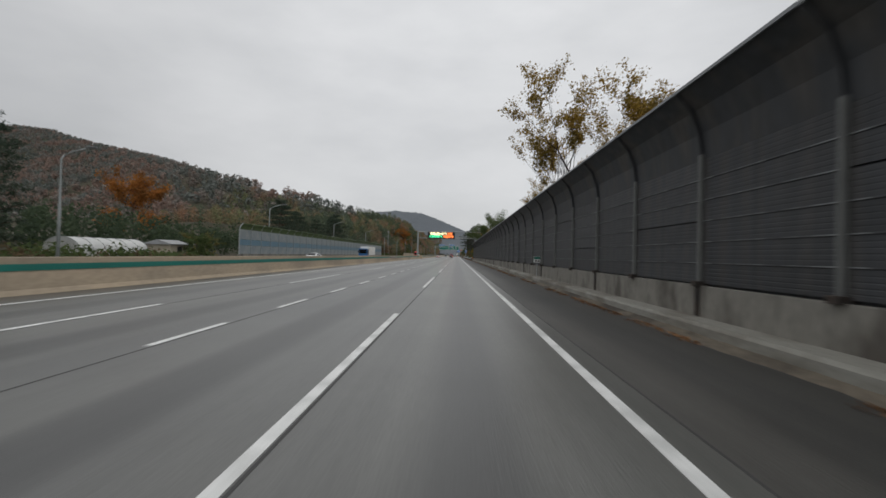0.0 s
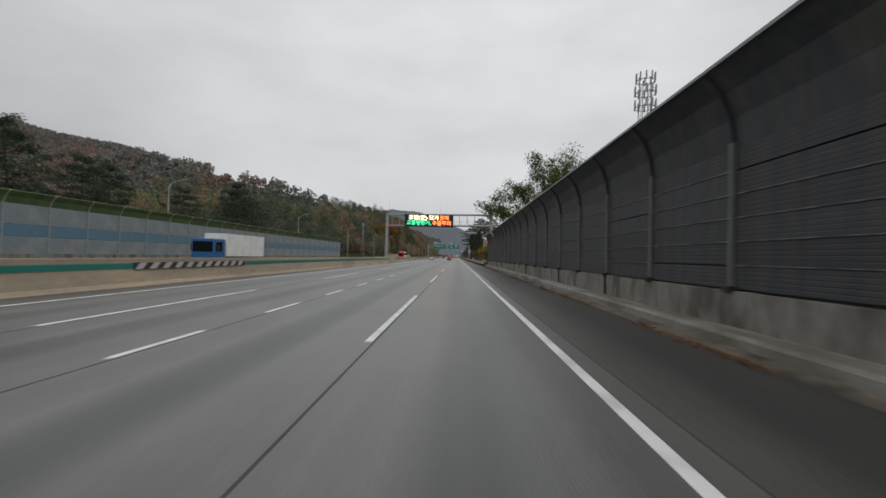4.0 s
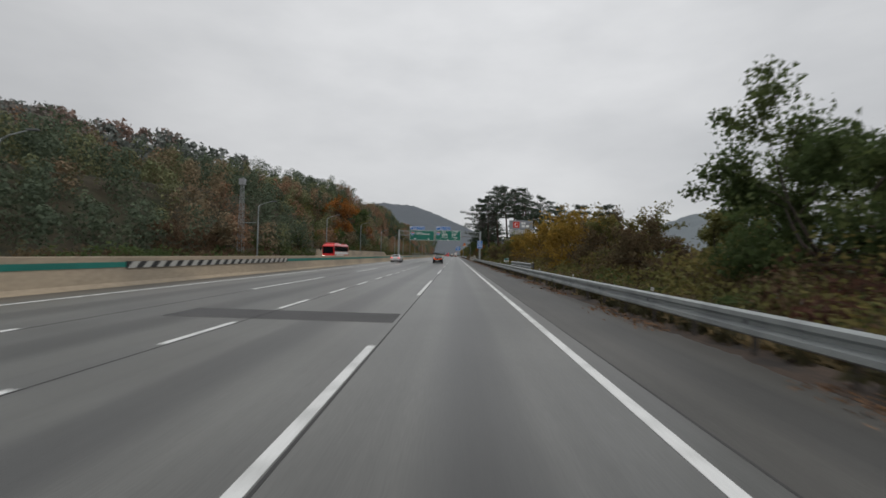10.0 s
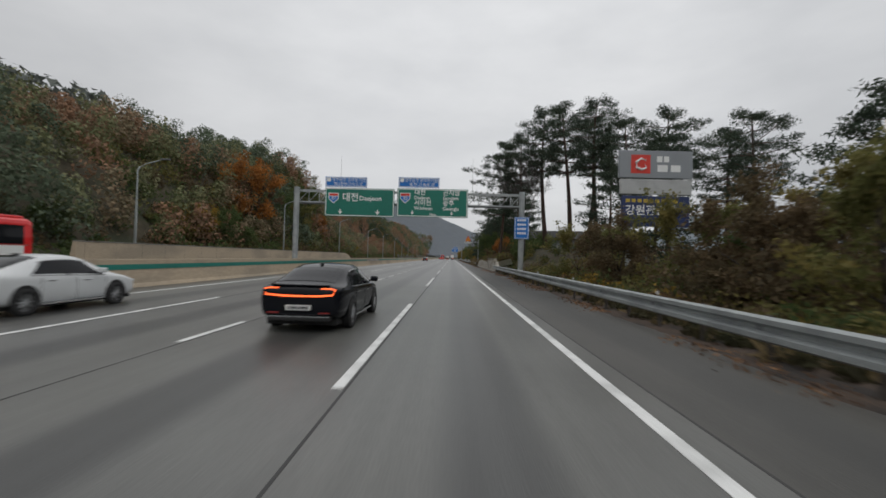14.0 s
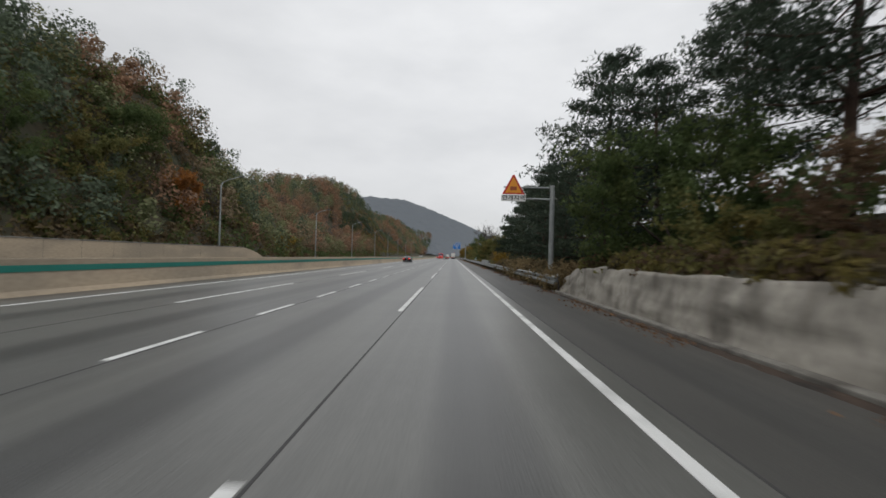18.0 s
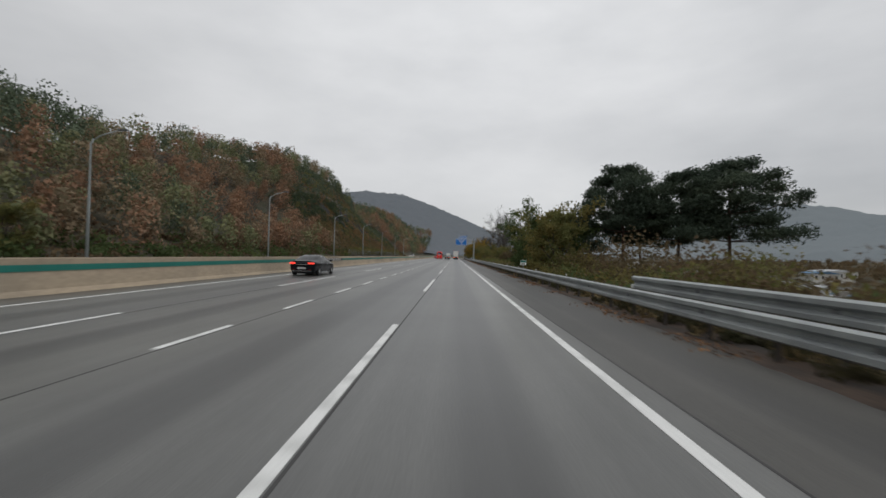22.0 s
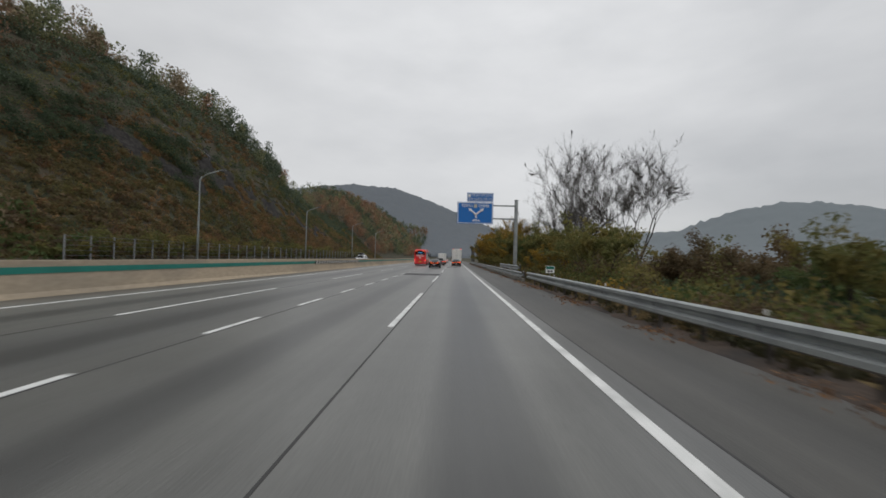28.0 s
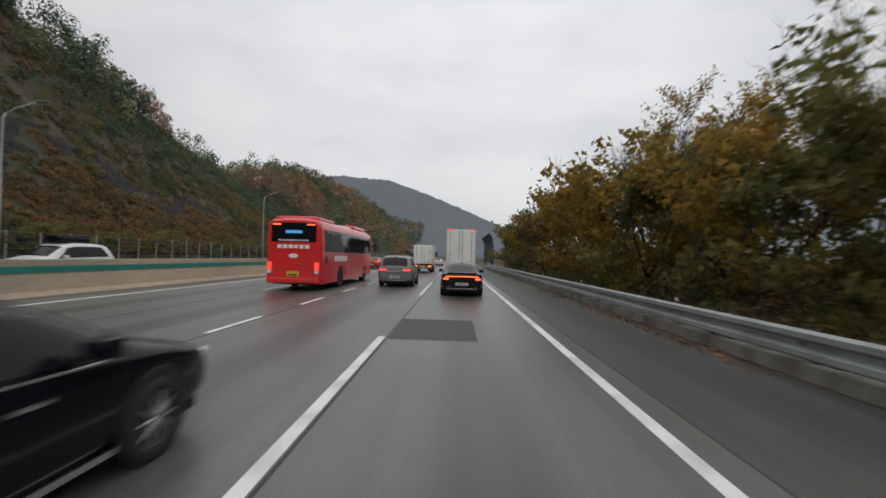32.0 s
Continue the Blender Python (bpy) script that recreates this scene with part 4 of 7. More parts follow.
hill_brown = leaf_mat("hillside_brown", (0.255, 0.190, 0.120), (0.195, 0.165, 0.102), 0.35, thinness=0.22)
hill_rust = leaf_mat("hillside_rust", (0.300, 0.172, 0.105), (0.225, 0.148, 0.098), 0.35, thinness=0.22)
kinds = (("dark_pine_wood", "dark green pine woods on the hillside", hill_pine, -9, -0.24, 1.55), ("olive_wood", "olive green autumn woods on the hillside", hill_green, -0.24, 0.06, 1.35),
         ("fading_wood", "brownish olive autumn woods on the hillside", hill_brown, 0.06, 0.30, 1.3), ("rust_wood", "rust red autumn woods on the hillside", hill_rust, 0.30, 0.72, 1.3), ("bare_wood", "grey leafless trees among the hillside woods", twig_grey, 0.72, 9, 1.5))
for nm, lb, mt, lo, hi, shp in kinds:
    for xx, yy, tt, per, size, r in ((nx_, ny_, tone_n + red, 360, 0.34, 3.2), (fx_, fy_, tone_f + redf, 140, 0.52, 4.1), (lx_, ly_, tone_l, 110, 0.72, 4.2)):
        ok = (tt >= lo) & (tt < hi)
        if ok.sum():
            if nm == "bare_wood":
                woods(nm, lb, mt, np.stack([xx[ok], yy[ok], r * 0.9 * (0.7 + 0.5 * wood_rng.random(ok.sum()))], 1), per // 2, size * 0.35, shp, 6.0)
            else:
                woods(nm, lb, mt, np.stack([xx[ok], yy[ok], r * (0.7 + 0.6 * wood_rng.random(ok.sum()))], 1), per, size, shp)
woods("dark_pine_wood", "dark green woods at the foot of the hill", needles, np.stack([gx_, gy_, 3.4 * (0.7 + 0.6 * wood_rng.random(len(gx_)))], 1), 110, 0.55, 1.35)


tone_h = np.array([noise.noise(Vector((a / 60, b / 60, 4.1))) for a, b in zip(hx_, hy_)]) + wood_rng.normal(size=len(hx_)) * 0.25
# the far hill's leaf colours are paled and greyed to carry haze
for nm, lb, mt, lo, hi in (("far_pine_wood", "green pine woods on the far hill, greyed for haze", leaf_mat("hazed_pine", (0.150, 0.168, 0.155), (0.165, 0.178, 0.160), thinness=0.22), -9, -0.15),
                           ("far_fading_wood", "brown autumn woods on the far hill, greyed for haze", leaf_mat("hazed_brown", (0.220, 0.190, 0.168), (0.190, 0.178, 0.160), thinness=0.22), -0.15, 0.2), ("far_rust_wood", "red autumn woods on the far hill, greyed for haze", leaf_mat("hazed_rust", (0.265, 0.182, 0.150), (0.225, 0.175, 0.150), thinness=0.22), 0.2, 9)):
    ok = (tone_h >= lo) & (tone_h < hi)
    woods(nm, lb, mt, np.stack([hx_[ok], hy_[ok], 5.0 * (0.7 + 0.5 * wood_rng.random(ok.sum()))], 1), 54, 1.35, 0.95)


# haze is painted into this pale bluish leaf colour
hazed_leaf = leaf_mat("hazed_mountain_leaves", (0.255, 0.290, 0.328), (0.270, 0.294, 0.320), 0.0)


def canopy(name, label, x0, x1, y0, y1, step, low, tall, leaf):
    """A closed cover of tree tops over a far mountain."""
    def tops(x, y):
        z = land(x, y)
        k = 2 * math.pi / (step * 3.1)
        lumps = np.sin(x * k + 1.7 * np.sin(y * k * 0.31)) * np.sin(y * k * 0.93 + 1.9 * np.sin(x * k * 0.37)) + 0.7 * wood_rng.normal(size=z.shape)
        return z + np.where(z > low, tall * (1.2 + 0.55 * lumps), -6.0)
    tagged(part(name, grid(np.arange(x0, x1, step), np.arange(y0, y1, step), leaf, tops), leaf), label, "woods", kind="stuff")


canopy("mountain_wood", "woods over the far mountain, tinted bluish grey for haze", -700, 320, 960, 1420, 5.0, 2.0, 2.6, hazed_leaf)
# the mountains across the valley carry a still paler painted haze
canopy("mountain_wood", "woods over the mountains across the valley, tinted bluish grey for haze", 500, 3000, 900, 2900, 26.0, 8.0, 9.0, leaf_mat("hazed_valley_leaves", (0.330, 0.382, 0.418), (0.345, 0.388, 0.415), 0.0))
vx_, vy_ = spots_in(60, 520, 160, 1250, 13.0, lambda x, y: (wood_rng.random(len(x)) < 0.62) & ~((x > 110) & (x < 300) & (y > 520) & (y < 760) & (wood_rng.random(len(x)) < 0.75)))
woods("valley_wood", "grey green trees scattered over the valley floor", leaf_brown, np.stack([vx_, vy_, 4.6 * (0.6 + 0.7 * wood_rng.random(len(vx_)))], 1), 30, 1.8, 0.9)


# ---- undergrowth: low bushes and dry grass ----
def brush(name, label, material, x0, x1, spans, count, r, per, size, long=1.8, lift=0.35, patch=None, zone=None):
    xs, ys = [], []
    total = sum(b - a for a, b in spans)
    for a, b in spans:
        n = int(count * (b - a) / total)
        xs.append(x0 + (x1 - x0) * wood_rng.random(n))
        ys.append(a + (b - a) * wood_rng.random(n))
    x, y = np.concatenate(xs), np.concatenate(ys)
    if patch:
        tone = np.array([noise.noise(Vector((a / 7, b / 11, 5.5))) + 0.5 * noise.noise(Vector((a / 2.5, b / 3.5, 2.2))) for a, b in zip(x, y)])
        ok = (tone > patch[0]) & (tone < patch[1])
        x, y = x[ok], y[ok]
    if zone:
        ok = zone(x, y)
        x, y = x[ok], y[ok]
    rr = r * (0.5 + 0.9 * wood_rng.random(len(x)) ** 2)
    c = np.stack([x, y, land(x, y) + rr * lift], 1)
    me = leaves(wood_rng, c, np.stack([rr, rr, rr * 0.8], 1), per, size, material, long=long, outward=0.7, shell=0.3, three=True)
    tagged(part(name, me, material), label, "undergrowth", kind="stuff")


def bare_rock(x, y, grow=0.0):
    """True on the dark rock that shows through the cut slope."""
    mid = np.interp(y, [574, 590, 612, 626, 650, 690], [-55.5, -53.5, -52.8, -50.8, -48, -45])
    half = np.interp(y, [574, 584, 600, 615, 650, 690], [0, 1.5, 2.3, 2.2, 1.5, 0]) + grow
    return (np.abs(x - mid + 1.6 * np.sin(y * 0.7) * np.sin(x * 0.9) + 1.2 * np.sin(y * 0.23)) < half) & (np.sin(y * 0.9 + x * 0.5) + np.sin(y * 0.37 - x * 0.8) > -0.9) & (y > 574) & (y < 690)


straw = leaf_mat("dry_grass", (0.260, 0.195, 0.100), (0.175, 0.135, 0.072), 0.3)
rust_straw = leaf_mat("withered_grass", (0.275, 0.165, 0.078), (0.200, 0.138, 0.070), 0.3)
leaf_russet = leaf_mat("russet_leaves", (0.120, 0.058, 0.040), (0.085, 0.050, 0.036), 0.3)
weed_dark = leaf_mat("dark_weeds", (0.075, 0.066, 0.034), (0.055, 0.058, 0.030), 0.35)
RIGHT = [(160, 311), (352, 655)]
brush("olive_undergrowth", "olive green bushes behind the guard rail", leaf_olive, 7.2, 11.5, RIGHT, 620, 1.1, 150, 0.115)
brush("green_undergrowth", "green bushes behind the guard rail", leaf_green, 7.0, 13, RIGHT, 420, 1.0, 140, 0.12)
brush("brown_undergrowth", "brown withered bushes behind the guard rail", leaf_brown, 6.4, 11, RIGHT, 700, 0.8, 120, 0.105)
brush("rust_undergrowth", "rusty red weeds behind the guard rail", leaf_rust, 6.2, 9.5, [(165, 215), (225, 300), (360, 420), (470, 640)], 260, 0.6, 90, 0.10)
brush("rust_thicket", "dark rusty red bushes behind the guard rail", leaf_russet, 8.5, 15, [(172, 200)], 60, 1.5, 330, 0.12, 1.8, 0.6)
brush("yellow_undergrowth", "yellow leaved bushes behind the guard rail", leaf_yellow, 7.5, 11, [(215, 300), (385, 460), (530, 650)], 160, 0.8, 60, 0.15)
brush("hedge_bushes", "tall brown and olive thicket behind the guard rail", leaf_brown, 9.5, 16, [(165, 300), (380, 460), (535, 655)], 300, 2.0, 330, 0.135, 1.8, 0.6)
brush("hedge_bushes", "tall olive thicket behind the guard rail", leaf_olive, 9.5, 17, [(165, 300), (380, 460), (535, 655)], 230, 1.9, 330, 0.135, 1.8, 0.6)
brush("pine_undergrowth", "dark undergrowth among the pines", leaf_green, 10, 22, [(352, 412)], 160, 1.7, 150, 0.2, 1.8, 0.5)
brush("dry_grass", "dry straw coloured grass along the guard rail", straw, 5.3, 7.6, [(158, 311), (352, 655)], 1500, 0.32, 26, 0.07, 6.0)
brush("bank_grass", "dark grass and creepers on the bank over the wall", leaf_olive, 6.6, 10.5, [(313, 351)], 260, 0.6, 70, 0.13)
brush("valley_bushes", "bushes on the slope falling to the valley", leaf_olive, 13, 60, [(420, 640)], 420, 1.9, 60, 0.34)
brush("valley_bushes", "brown bushes on the slope falling to the valley", leaf_brown, 13, 70, [(160, 300), (420, 640)], 420, 1.7, 60, 0.34)
brush("valley_thicket", "dark green thicket on the slope below the guard rail", needles, 11.5, 25, [(519, 549)], 60, 1.8, 260, 0.15, 1.8, 0.4)
brush("rail_weeds", "dark withered weeds close behind the guard rail", weed_dark, 5.35, 6.7, RIGHT, 1700, 0.42, 42, 0.10, 2.4, 0.5)
LEFT = [(20, 70), (206, 330), (330, 560)]
brush("verge_bushes", "green bushes beyond the opposite carriageway", leaf_green, -46, -38, LEFT, 420, 1.6, 80, 0.3)
brush("verge_bushes", "brown bushes beyond the opposite carriageway", leaf_brown, -48, -38, LEFT + [(555, 740)], 620, 1.3, 70, 0.28)
brush("verge_bushes", "reddish bushes beyond the opposite carriageway", leaf_rust, -50, -40, [(230, 290), (430, 560)], 170, 1.3, 70, 0.28)
olive_straw = leaf_mat("olive_grass", (0.180, 0.150, 0.070), (0.130, 0.118, 0.056), 0.3)
brush("slope_grass", "dry olive brown grass on the cut slope", olive_straw, -56, -39, [(545, 740)], 7000, 0.8, 60, 0.13, 4.0, 0.2, zone=lambda x, y: ~bare_rock(x, y) & (wood_rng.random(len(x)) < np.interp(y, [560, 610, 740], [1.0, 0.4, 0.4])))
brush("slope_shrubs", "rust coloured shrubs on the cut slope", leaf_rust, -74, -40, [(550, 740)], 2600, 1.1, 75, 0.15, 1.8, 0.25, (0.12, 2), lambda x, y: ~bare_rock(x, y, 0.5))
brush("slope_shrubs", "dark olive shrubs on the cut slope", leaf_olive, -74, -39, [(550, 740)], 2600, 1.25, 80, 0.15, 1.8, 0.3, (-0.32, 0.03), lambda x, y: ~bare_rock(x, y, 0.5))
brush("slope_shrubs", "dark green shrubs across the middle of the cut slope", needles, -63, -49, [(545, 604)], 420, 2.0, 260, 0.16, 1.8, 0.3, zone=lambda x, y: (np.abs(x + 56.0 - (y - 575) * 0.10) < 4.2) & ~bare_rock(x, y, 0.6))
brush("slope_shrubs", "dark green shrubs along the top of the cut slope", hill_pine, -76, -50, [(560, 740)], 1100, 1.9, 170, 0.17, 1.8, 0.3, zone=lambda x, y: (x < -59.5 + np.clip(y - 605, 0, 99) * 0.06) & ~bare_rock(x, y, 0.6))
brush("slope_shrubs", "dark green shrubs on the cut slope", needles, -74, -39, [(550, 740)], 2000, 1.4, 75, 0.17, 1.8, 0.35, (-2, -0.2), lambda x, y: ~bare_rock(x, y, 0.5))
brush("bank_grass", "tall dry brown grass on the mound behind the guard rail", straw, 5.5, 9.0, [(352, 376)], 420, 1.0, 90, 0.10, 5.0, 0.55)
brush("bank_grass", "withered brown weeds on the mound behind the guard rail", leaf_brown, 5.6, 9.5, [(352, 384)], 260, 1.05, 90, 0.14, 2.5, 0.55)
brush("slope_grass", "orange brown withered grass covering the cut slope", rust_straw, -66, -39, [(548, 740)], 9000, 0.85, 52, 0.14, 4.0, 0.15, (-0.10, 2), lambda x, y: ~bare_rock(x, y) & (wood_rng.random(len(x)) < np.interp(y, [570, 605], [0.3, 1.0]) * np.where(x < -55, 0.4, 1.0)))
brush("bank_thicket", "dark green thicket on top of the bank", leaf_green, 8.2, 14, [(318, 352)], 110, 1.5, 130, 0.2, 1.8, 0.7)
brush("slope_thicket", "olive thicket on the steep hillside", leaf_olive, -60, -39.5, [(320, 440)], 330, 2.3, 75, 0.36, 1.7, 0.35)
brush("slope_thicket", "brown thicket on the steep hillside", leaf_brown, -60, -39.5, [(320, 440)], 330, 2.3, 75, 0.36, 1.7, 0.35)
brush("slope_thicket", "green thicket on the steep hillside", leaf_green, -62, -39.5, [(320, 440)], 330, 2.5, 75, 0.36, 1.7, 0.35)

# ---- lettering ----
def lettering(name, body, size, material, parent, x, y, z, centre=False, depth=0.004, bold=0.0, squeeze=1.0, span=None):
    """Words that face the oncoming lane, with Blender's built-in font, as a mesh."""
    cu = bpy.data.curves.new("lettering", "FONT")
    cu.body, cu.size, cu.extrude, cu.offset = body, size, depth, bold
    cu.align_x = "CENTER" if centre else "LEFT"
    cu.align_y = "CENTER"
    cu.resolution_u = 2
    tmp = new("lettering_source", cu)
    me = bpy.data.meshes.new_from_object(tmp.evaluated_get(bpy.context.evaluated_depsgraph_get()))
    bpy.data.objects.remove(tmp)
    bpy.data.curves.remove(cu)
    me.materials.clear()
    me.materials.append(material)
    ob = new(name, me)
    ob.parent = parent
    if span:
        xs = [v.co.x for v in me.vertices] or [0, 1]
        squeeze = (span[1] - span[0]) / (max(xs) - min(xs))
        x = span[0] - min(xs) * squeeze
    ob.matrix_local = pose(x, y, z, 90, 0, 0) @ Matrix.Diagonal((squeeze, 1, 1, 1))
    return ob


def bars(name, x0, x1, z0, z1, n, material, parent, y, seed=1):
    """Plain bars where writing cannot be read."""
    rng = random.Random(seed)
    w = (x1 - x0) / n
    bm = bmesh.new()
    for k in range(n):
        box(x0 + w * (k + 0.1), x0 + w * (k + 0.9 - 0.15 * rng.random()), y - 0.006, y, z0 + 0.1 * (z1 - z0) * rng.random(), z1, bm)
    return part(name, bm, material, parent)


led_white = mat("led_warm_white", (0.9, 0.8, 0.5), 0.5, emit=(1.0, 0.86, 0.50), power=3.0)
led_orange = mat("led_orange", (0.9, 0.2, 0.05), 0.5, emit=(1.0, 0.22, 0.05), power=2.6)
led_green = mat("led_green", (0.05, 0.8, 0.4), 0.5, emit=(0.08, 0.95, 0.42), power=1.6)
sign_white = mat("sign_white", (0.78, 0.79, 0.78), 0.45, vary=0.05, scale=1.0)
sign_green = mat("sign_green", (0.006, 0.16, 0.115), 0.4, vary=0.08, scale=1.5, fine=6.0)
sign_blue = mat("sign_blue", (0.006, 0.150, 0.500), 0.4, vary=0.08, scale=1.5, fine=6.0)
sign_grey = mat("sign_back", (0.30, 0.31, 0.32), 0.5, metal=0.3)
red_paint = mat("sign_red", (0.62, 0.035, 0.02), 0.45)
orange_paint = mat("sign_orange", (0.90, 0.36, 0.035), 0.45, vary=0.06)
black_paint = mat("black_paint", (0.018, 0.018, 0.019), 0.5, vary=0.2)

lettering("letters", "호법(분)-모가", 1.12, led_white, board, 0, -0.77, 9.72, bold=0.014, span=(-10.5, -4.2))
lettering("letters", "정체", 1.12, led_orange, board, 0, -0.77, 9.72, bold=0.014, span=(-4.0, -2.15))
lettering("letters", "교통량증가,", 1.10, led_green, board, 0, -0.77, 8.62, bold=0.012, span=(-10.95, -5.8))
lettering("letters", "추돌주의", 1.10, led_orange, board, 0, -0.77, 8.62, bold=0.014, span=(-5.55, -1.65))
part("board_rim", box(-11.5, -1.0, -0.7, -0.4, 10.42, 10.5), steel_dark, gantry)
# walkway rail, ladder and aerials of the gantry
for z in (8.5, 8.95, 9.35):
    part("handrail", rod((-1.0, 0.05, z), (6.8, 0.05, z + 0.12), 0.025, sides=6), steel, gantry)
for k in range(6):
    part("handrail_post", rod((-0.8 + 1.45 * k, 0.05, 8.05), (-0.8 + 1.45 * k, 0.05, 9.4), 0.025, sides=6), steel, gantry)
for x in (6.45, 6.85):
    part("ladder_stile", rod((x, -0.45, 2.2), (x, -0.45, 10.6), 0.03, sides=6), steel, gantry)
for k in range(26):
    part("ladder_rung", rod((6.45, -0.45, 2.4 + 0.31 * k), (6.85, -0.45, 2.4 + 0.31 * k), 0.018, sides=6), steel, gantry)
for k in range(5):
    part("ladder_hoop", tube([(6.4, -0.45, 4.2 + 1.4 * k), (6.3, -0.85, 4.2 + 1.4 * k), (6.65, -1.1, 4.2 + 1.4 * k), (7.0, -0.85, 4.2 + 1.4 * k), (6.9, -0.45, 4.2 + 1.4 * k)], [0.02] * 5, 5), steel, gantry)
for x, h in ((-14.8, 13.6), (-3.9, 13.0), (6.7, 13.4)):
    part("aerial", rod((x, 0, 10.3), (x, 0, h), 0.02, 0.008, 6), steel, gantry)
part("camera_arm", rod((6.95, 0, 8.0), (5.7, 0, 7.7), 0.04, sides=6), steel, gantry)
part("control_box", box(6.35, 6.85, -0.55, -0.1, 0.0, 1.5, bevel=0.03), sign_grey, gantry, "grey control cabinet at the gantry foot")
flood = thing("floodlight_pole", pose(7.0, 147.4, -0.2), "slim grey floodlight pole standing behind the noise wall", "street lamp")
part("pole", rod((0, 0, 0), (0, 0, 9.7), 0.11, 0.08, 10), steel, flood)
part("arm", rod((0.05, 0, 9.55), (-0.5, 0, 9.65), 0.035, sides=6), steel, flood)
part("lamp_head", box(-0.75, -0.3, -0.16, 0.16, 9.55, 9.78, bevel=0.04), sign_grey, flood)
ivy_rng = np.random.default_rng(31)
iz = 0.9 + 3.6 * ivy_rng.random(60)
ic = np.stack([6.35 + 0.5 * ivy_rng.random(60), 160.9 + 0.9 * ivy_rng.random(60), iz], 1)
tagged(part("wall_ivy", leaves(ivy_rng, ic, np.full((60, 3), 0.36), 60, 0.11, leaf_mat("dark_ivy", (0.040, 0.050, 0.030), (0.055, 0.058, 0.032)), three=True), MATS["dark_ivy"]), "dark ivy hanging over the end of the noise wall", "undergrowth", kind="stuff")
drain = thing("slope_stair_rail", pose(0, 0, 0), "pale steel handrail of a maintenance stair on the cut slope", "handrail")
ends = [Vector((-58.6 + 0.56 * k, 595.4 + 2.32 * k, float(land(-58.6 + 0.56 * k, 595.4 + 2.32 * k)) + 1.1)) for k in range(6)]
for k in range(5):
    part("handrail", rod(ends[k], ends[k + 1], 0.06, sides=6), sign_grey, drain)
for q in ends:
    part("rail_stake", rod(q - Vector((0, 0, 1.6)), q, 0.05, sides=6), sign_grey, drain)
slope_rock = mat("slope_rock", (0.052, 0.048, 0.045), 0.95, vary=0.35, scale=0.6, fine=6.0, bump=0.6, other=(0.026, 0.025, 0.025), patch=(0.4, 0.6), spec=0.12)


def rock_height(x, y):
    """Broken ledges that stand out of the slope and dip under its soil at their rim."""
    rough = np.array([noise.noise(Vector((a / 2.2, b / 4.5, 7.1))) + 0.55 * noise.noise(Vector((a / 0.8, b / 1.3, 3.4))) for a, b in zip(x.ravel(), y.ravel())]).reshape(x.shape)
    steps = 0.75 * np.abs(((x * 0.8 + y * 0.16 + rough) % 1.6) - 0.8)
    return land(x, y) + np.where(bare_rock(x, y), 0.12 + steps + 0.55 * rough, -1.2)


tagged(part("rock_outcrop", grid(np.arange(-60, -42, 0.4), np.arange(572, 692, 0.6), slope_rock, rock_height, False), slope_rock), "dark broken rock showing through the grass of the cut slope", "rock")
soil = mat("orange_soil", (0.240, 0.125, 0.062), 0.95, vary=0.3, scale=2.0, fine=14.0, bump=0.4, other=(0.150, 0.085, 0.048), spec=0.1)


def soil_height(x, y):
    r = np.hypot((x - 4.45) / 0.72, (y - 317.2) / (0.62 + 0.12 * np.sin(x * 7))) + 0.12 * np.sin(x * 9 + y * 5)
    return 0.045 * np.clip(1 - r * r, -0.6, 1)


tagged(part("soil_spill", grid(np.arange(3.6, 5.25, 0.06), np.arange(316.3, 318.1, 0.06), soil, soil_height), soil), "orange soil washed onto the hard shoulder below the wall", "soil", kind="stuff")
marker = thing("chevron_marker", pose(5.62, 158.1, 0), "orange and black hazard marker at the rail end", "road marker")
part("plate", box(-0.33, 0.33, -0.02, 0.02, 0.72, 1.12, bevel=0.01), orange_paint, marker)
for k in range(2):
    part("stripe", sweep([(-0.3 + 0.33 * k, 0.72), (-0.14 + 0.33 * k, 0.72), (-0.02 + 0.33 * k, 1.12), (-0.18 + 0.33 * k, 1.12)], -0.026, -0.021), black_paint, marker)
part("stake", box(-0.03, 0.03, 0.02, 0.06, -0.1, 0.9), steel, marker)

# ---- direction gantry with green signs ----
DY = 297.4
dg = thing("direction_gantry", pose(0, DY, 0), "steel truss gantry carrying two green direction signs", "gantry")
part("post", rod((6.05, 0, -0.3), (6.05, 0, 8.0), 0.26, sides=14), steel, dg)
part("post", rod((-15.15, 0, 0.6), (-15.15, 0, 8.0), 0.26, sides=14), steel, dg)
for z in (6.62, 7.72):
    for y in (0.0, 0.7):
        part("chord", box(-15.3, 6.3, y - 0.06, y + 0.06, z - 0.06, z + 0.06), steel, dg)
for k in range(22):
    x = -15.0 + 1.0 * k
    part("truss_bar", box(x - 0.03, x + 0.03, -0.03, 0.03, 6.6, 7.7), steel, dg)
    if k < 21:
        part("truss_bar", rod((x, 0.0, 6.62), (x + 1.0, 0.0, 7.72), 0.035, sides=6), steel, dg)
part("walkway", box(-15.2, 6.2, 0.02, 0.68, 6.5, 6.56), steel_dark, dg)
for x in (-11.0, 1.4):
    part("aerial", rod((x, 0, 7.7), (x, 0, 11.0), 0.02, 0.01, 6), steel, dg)


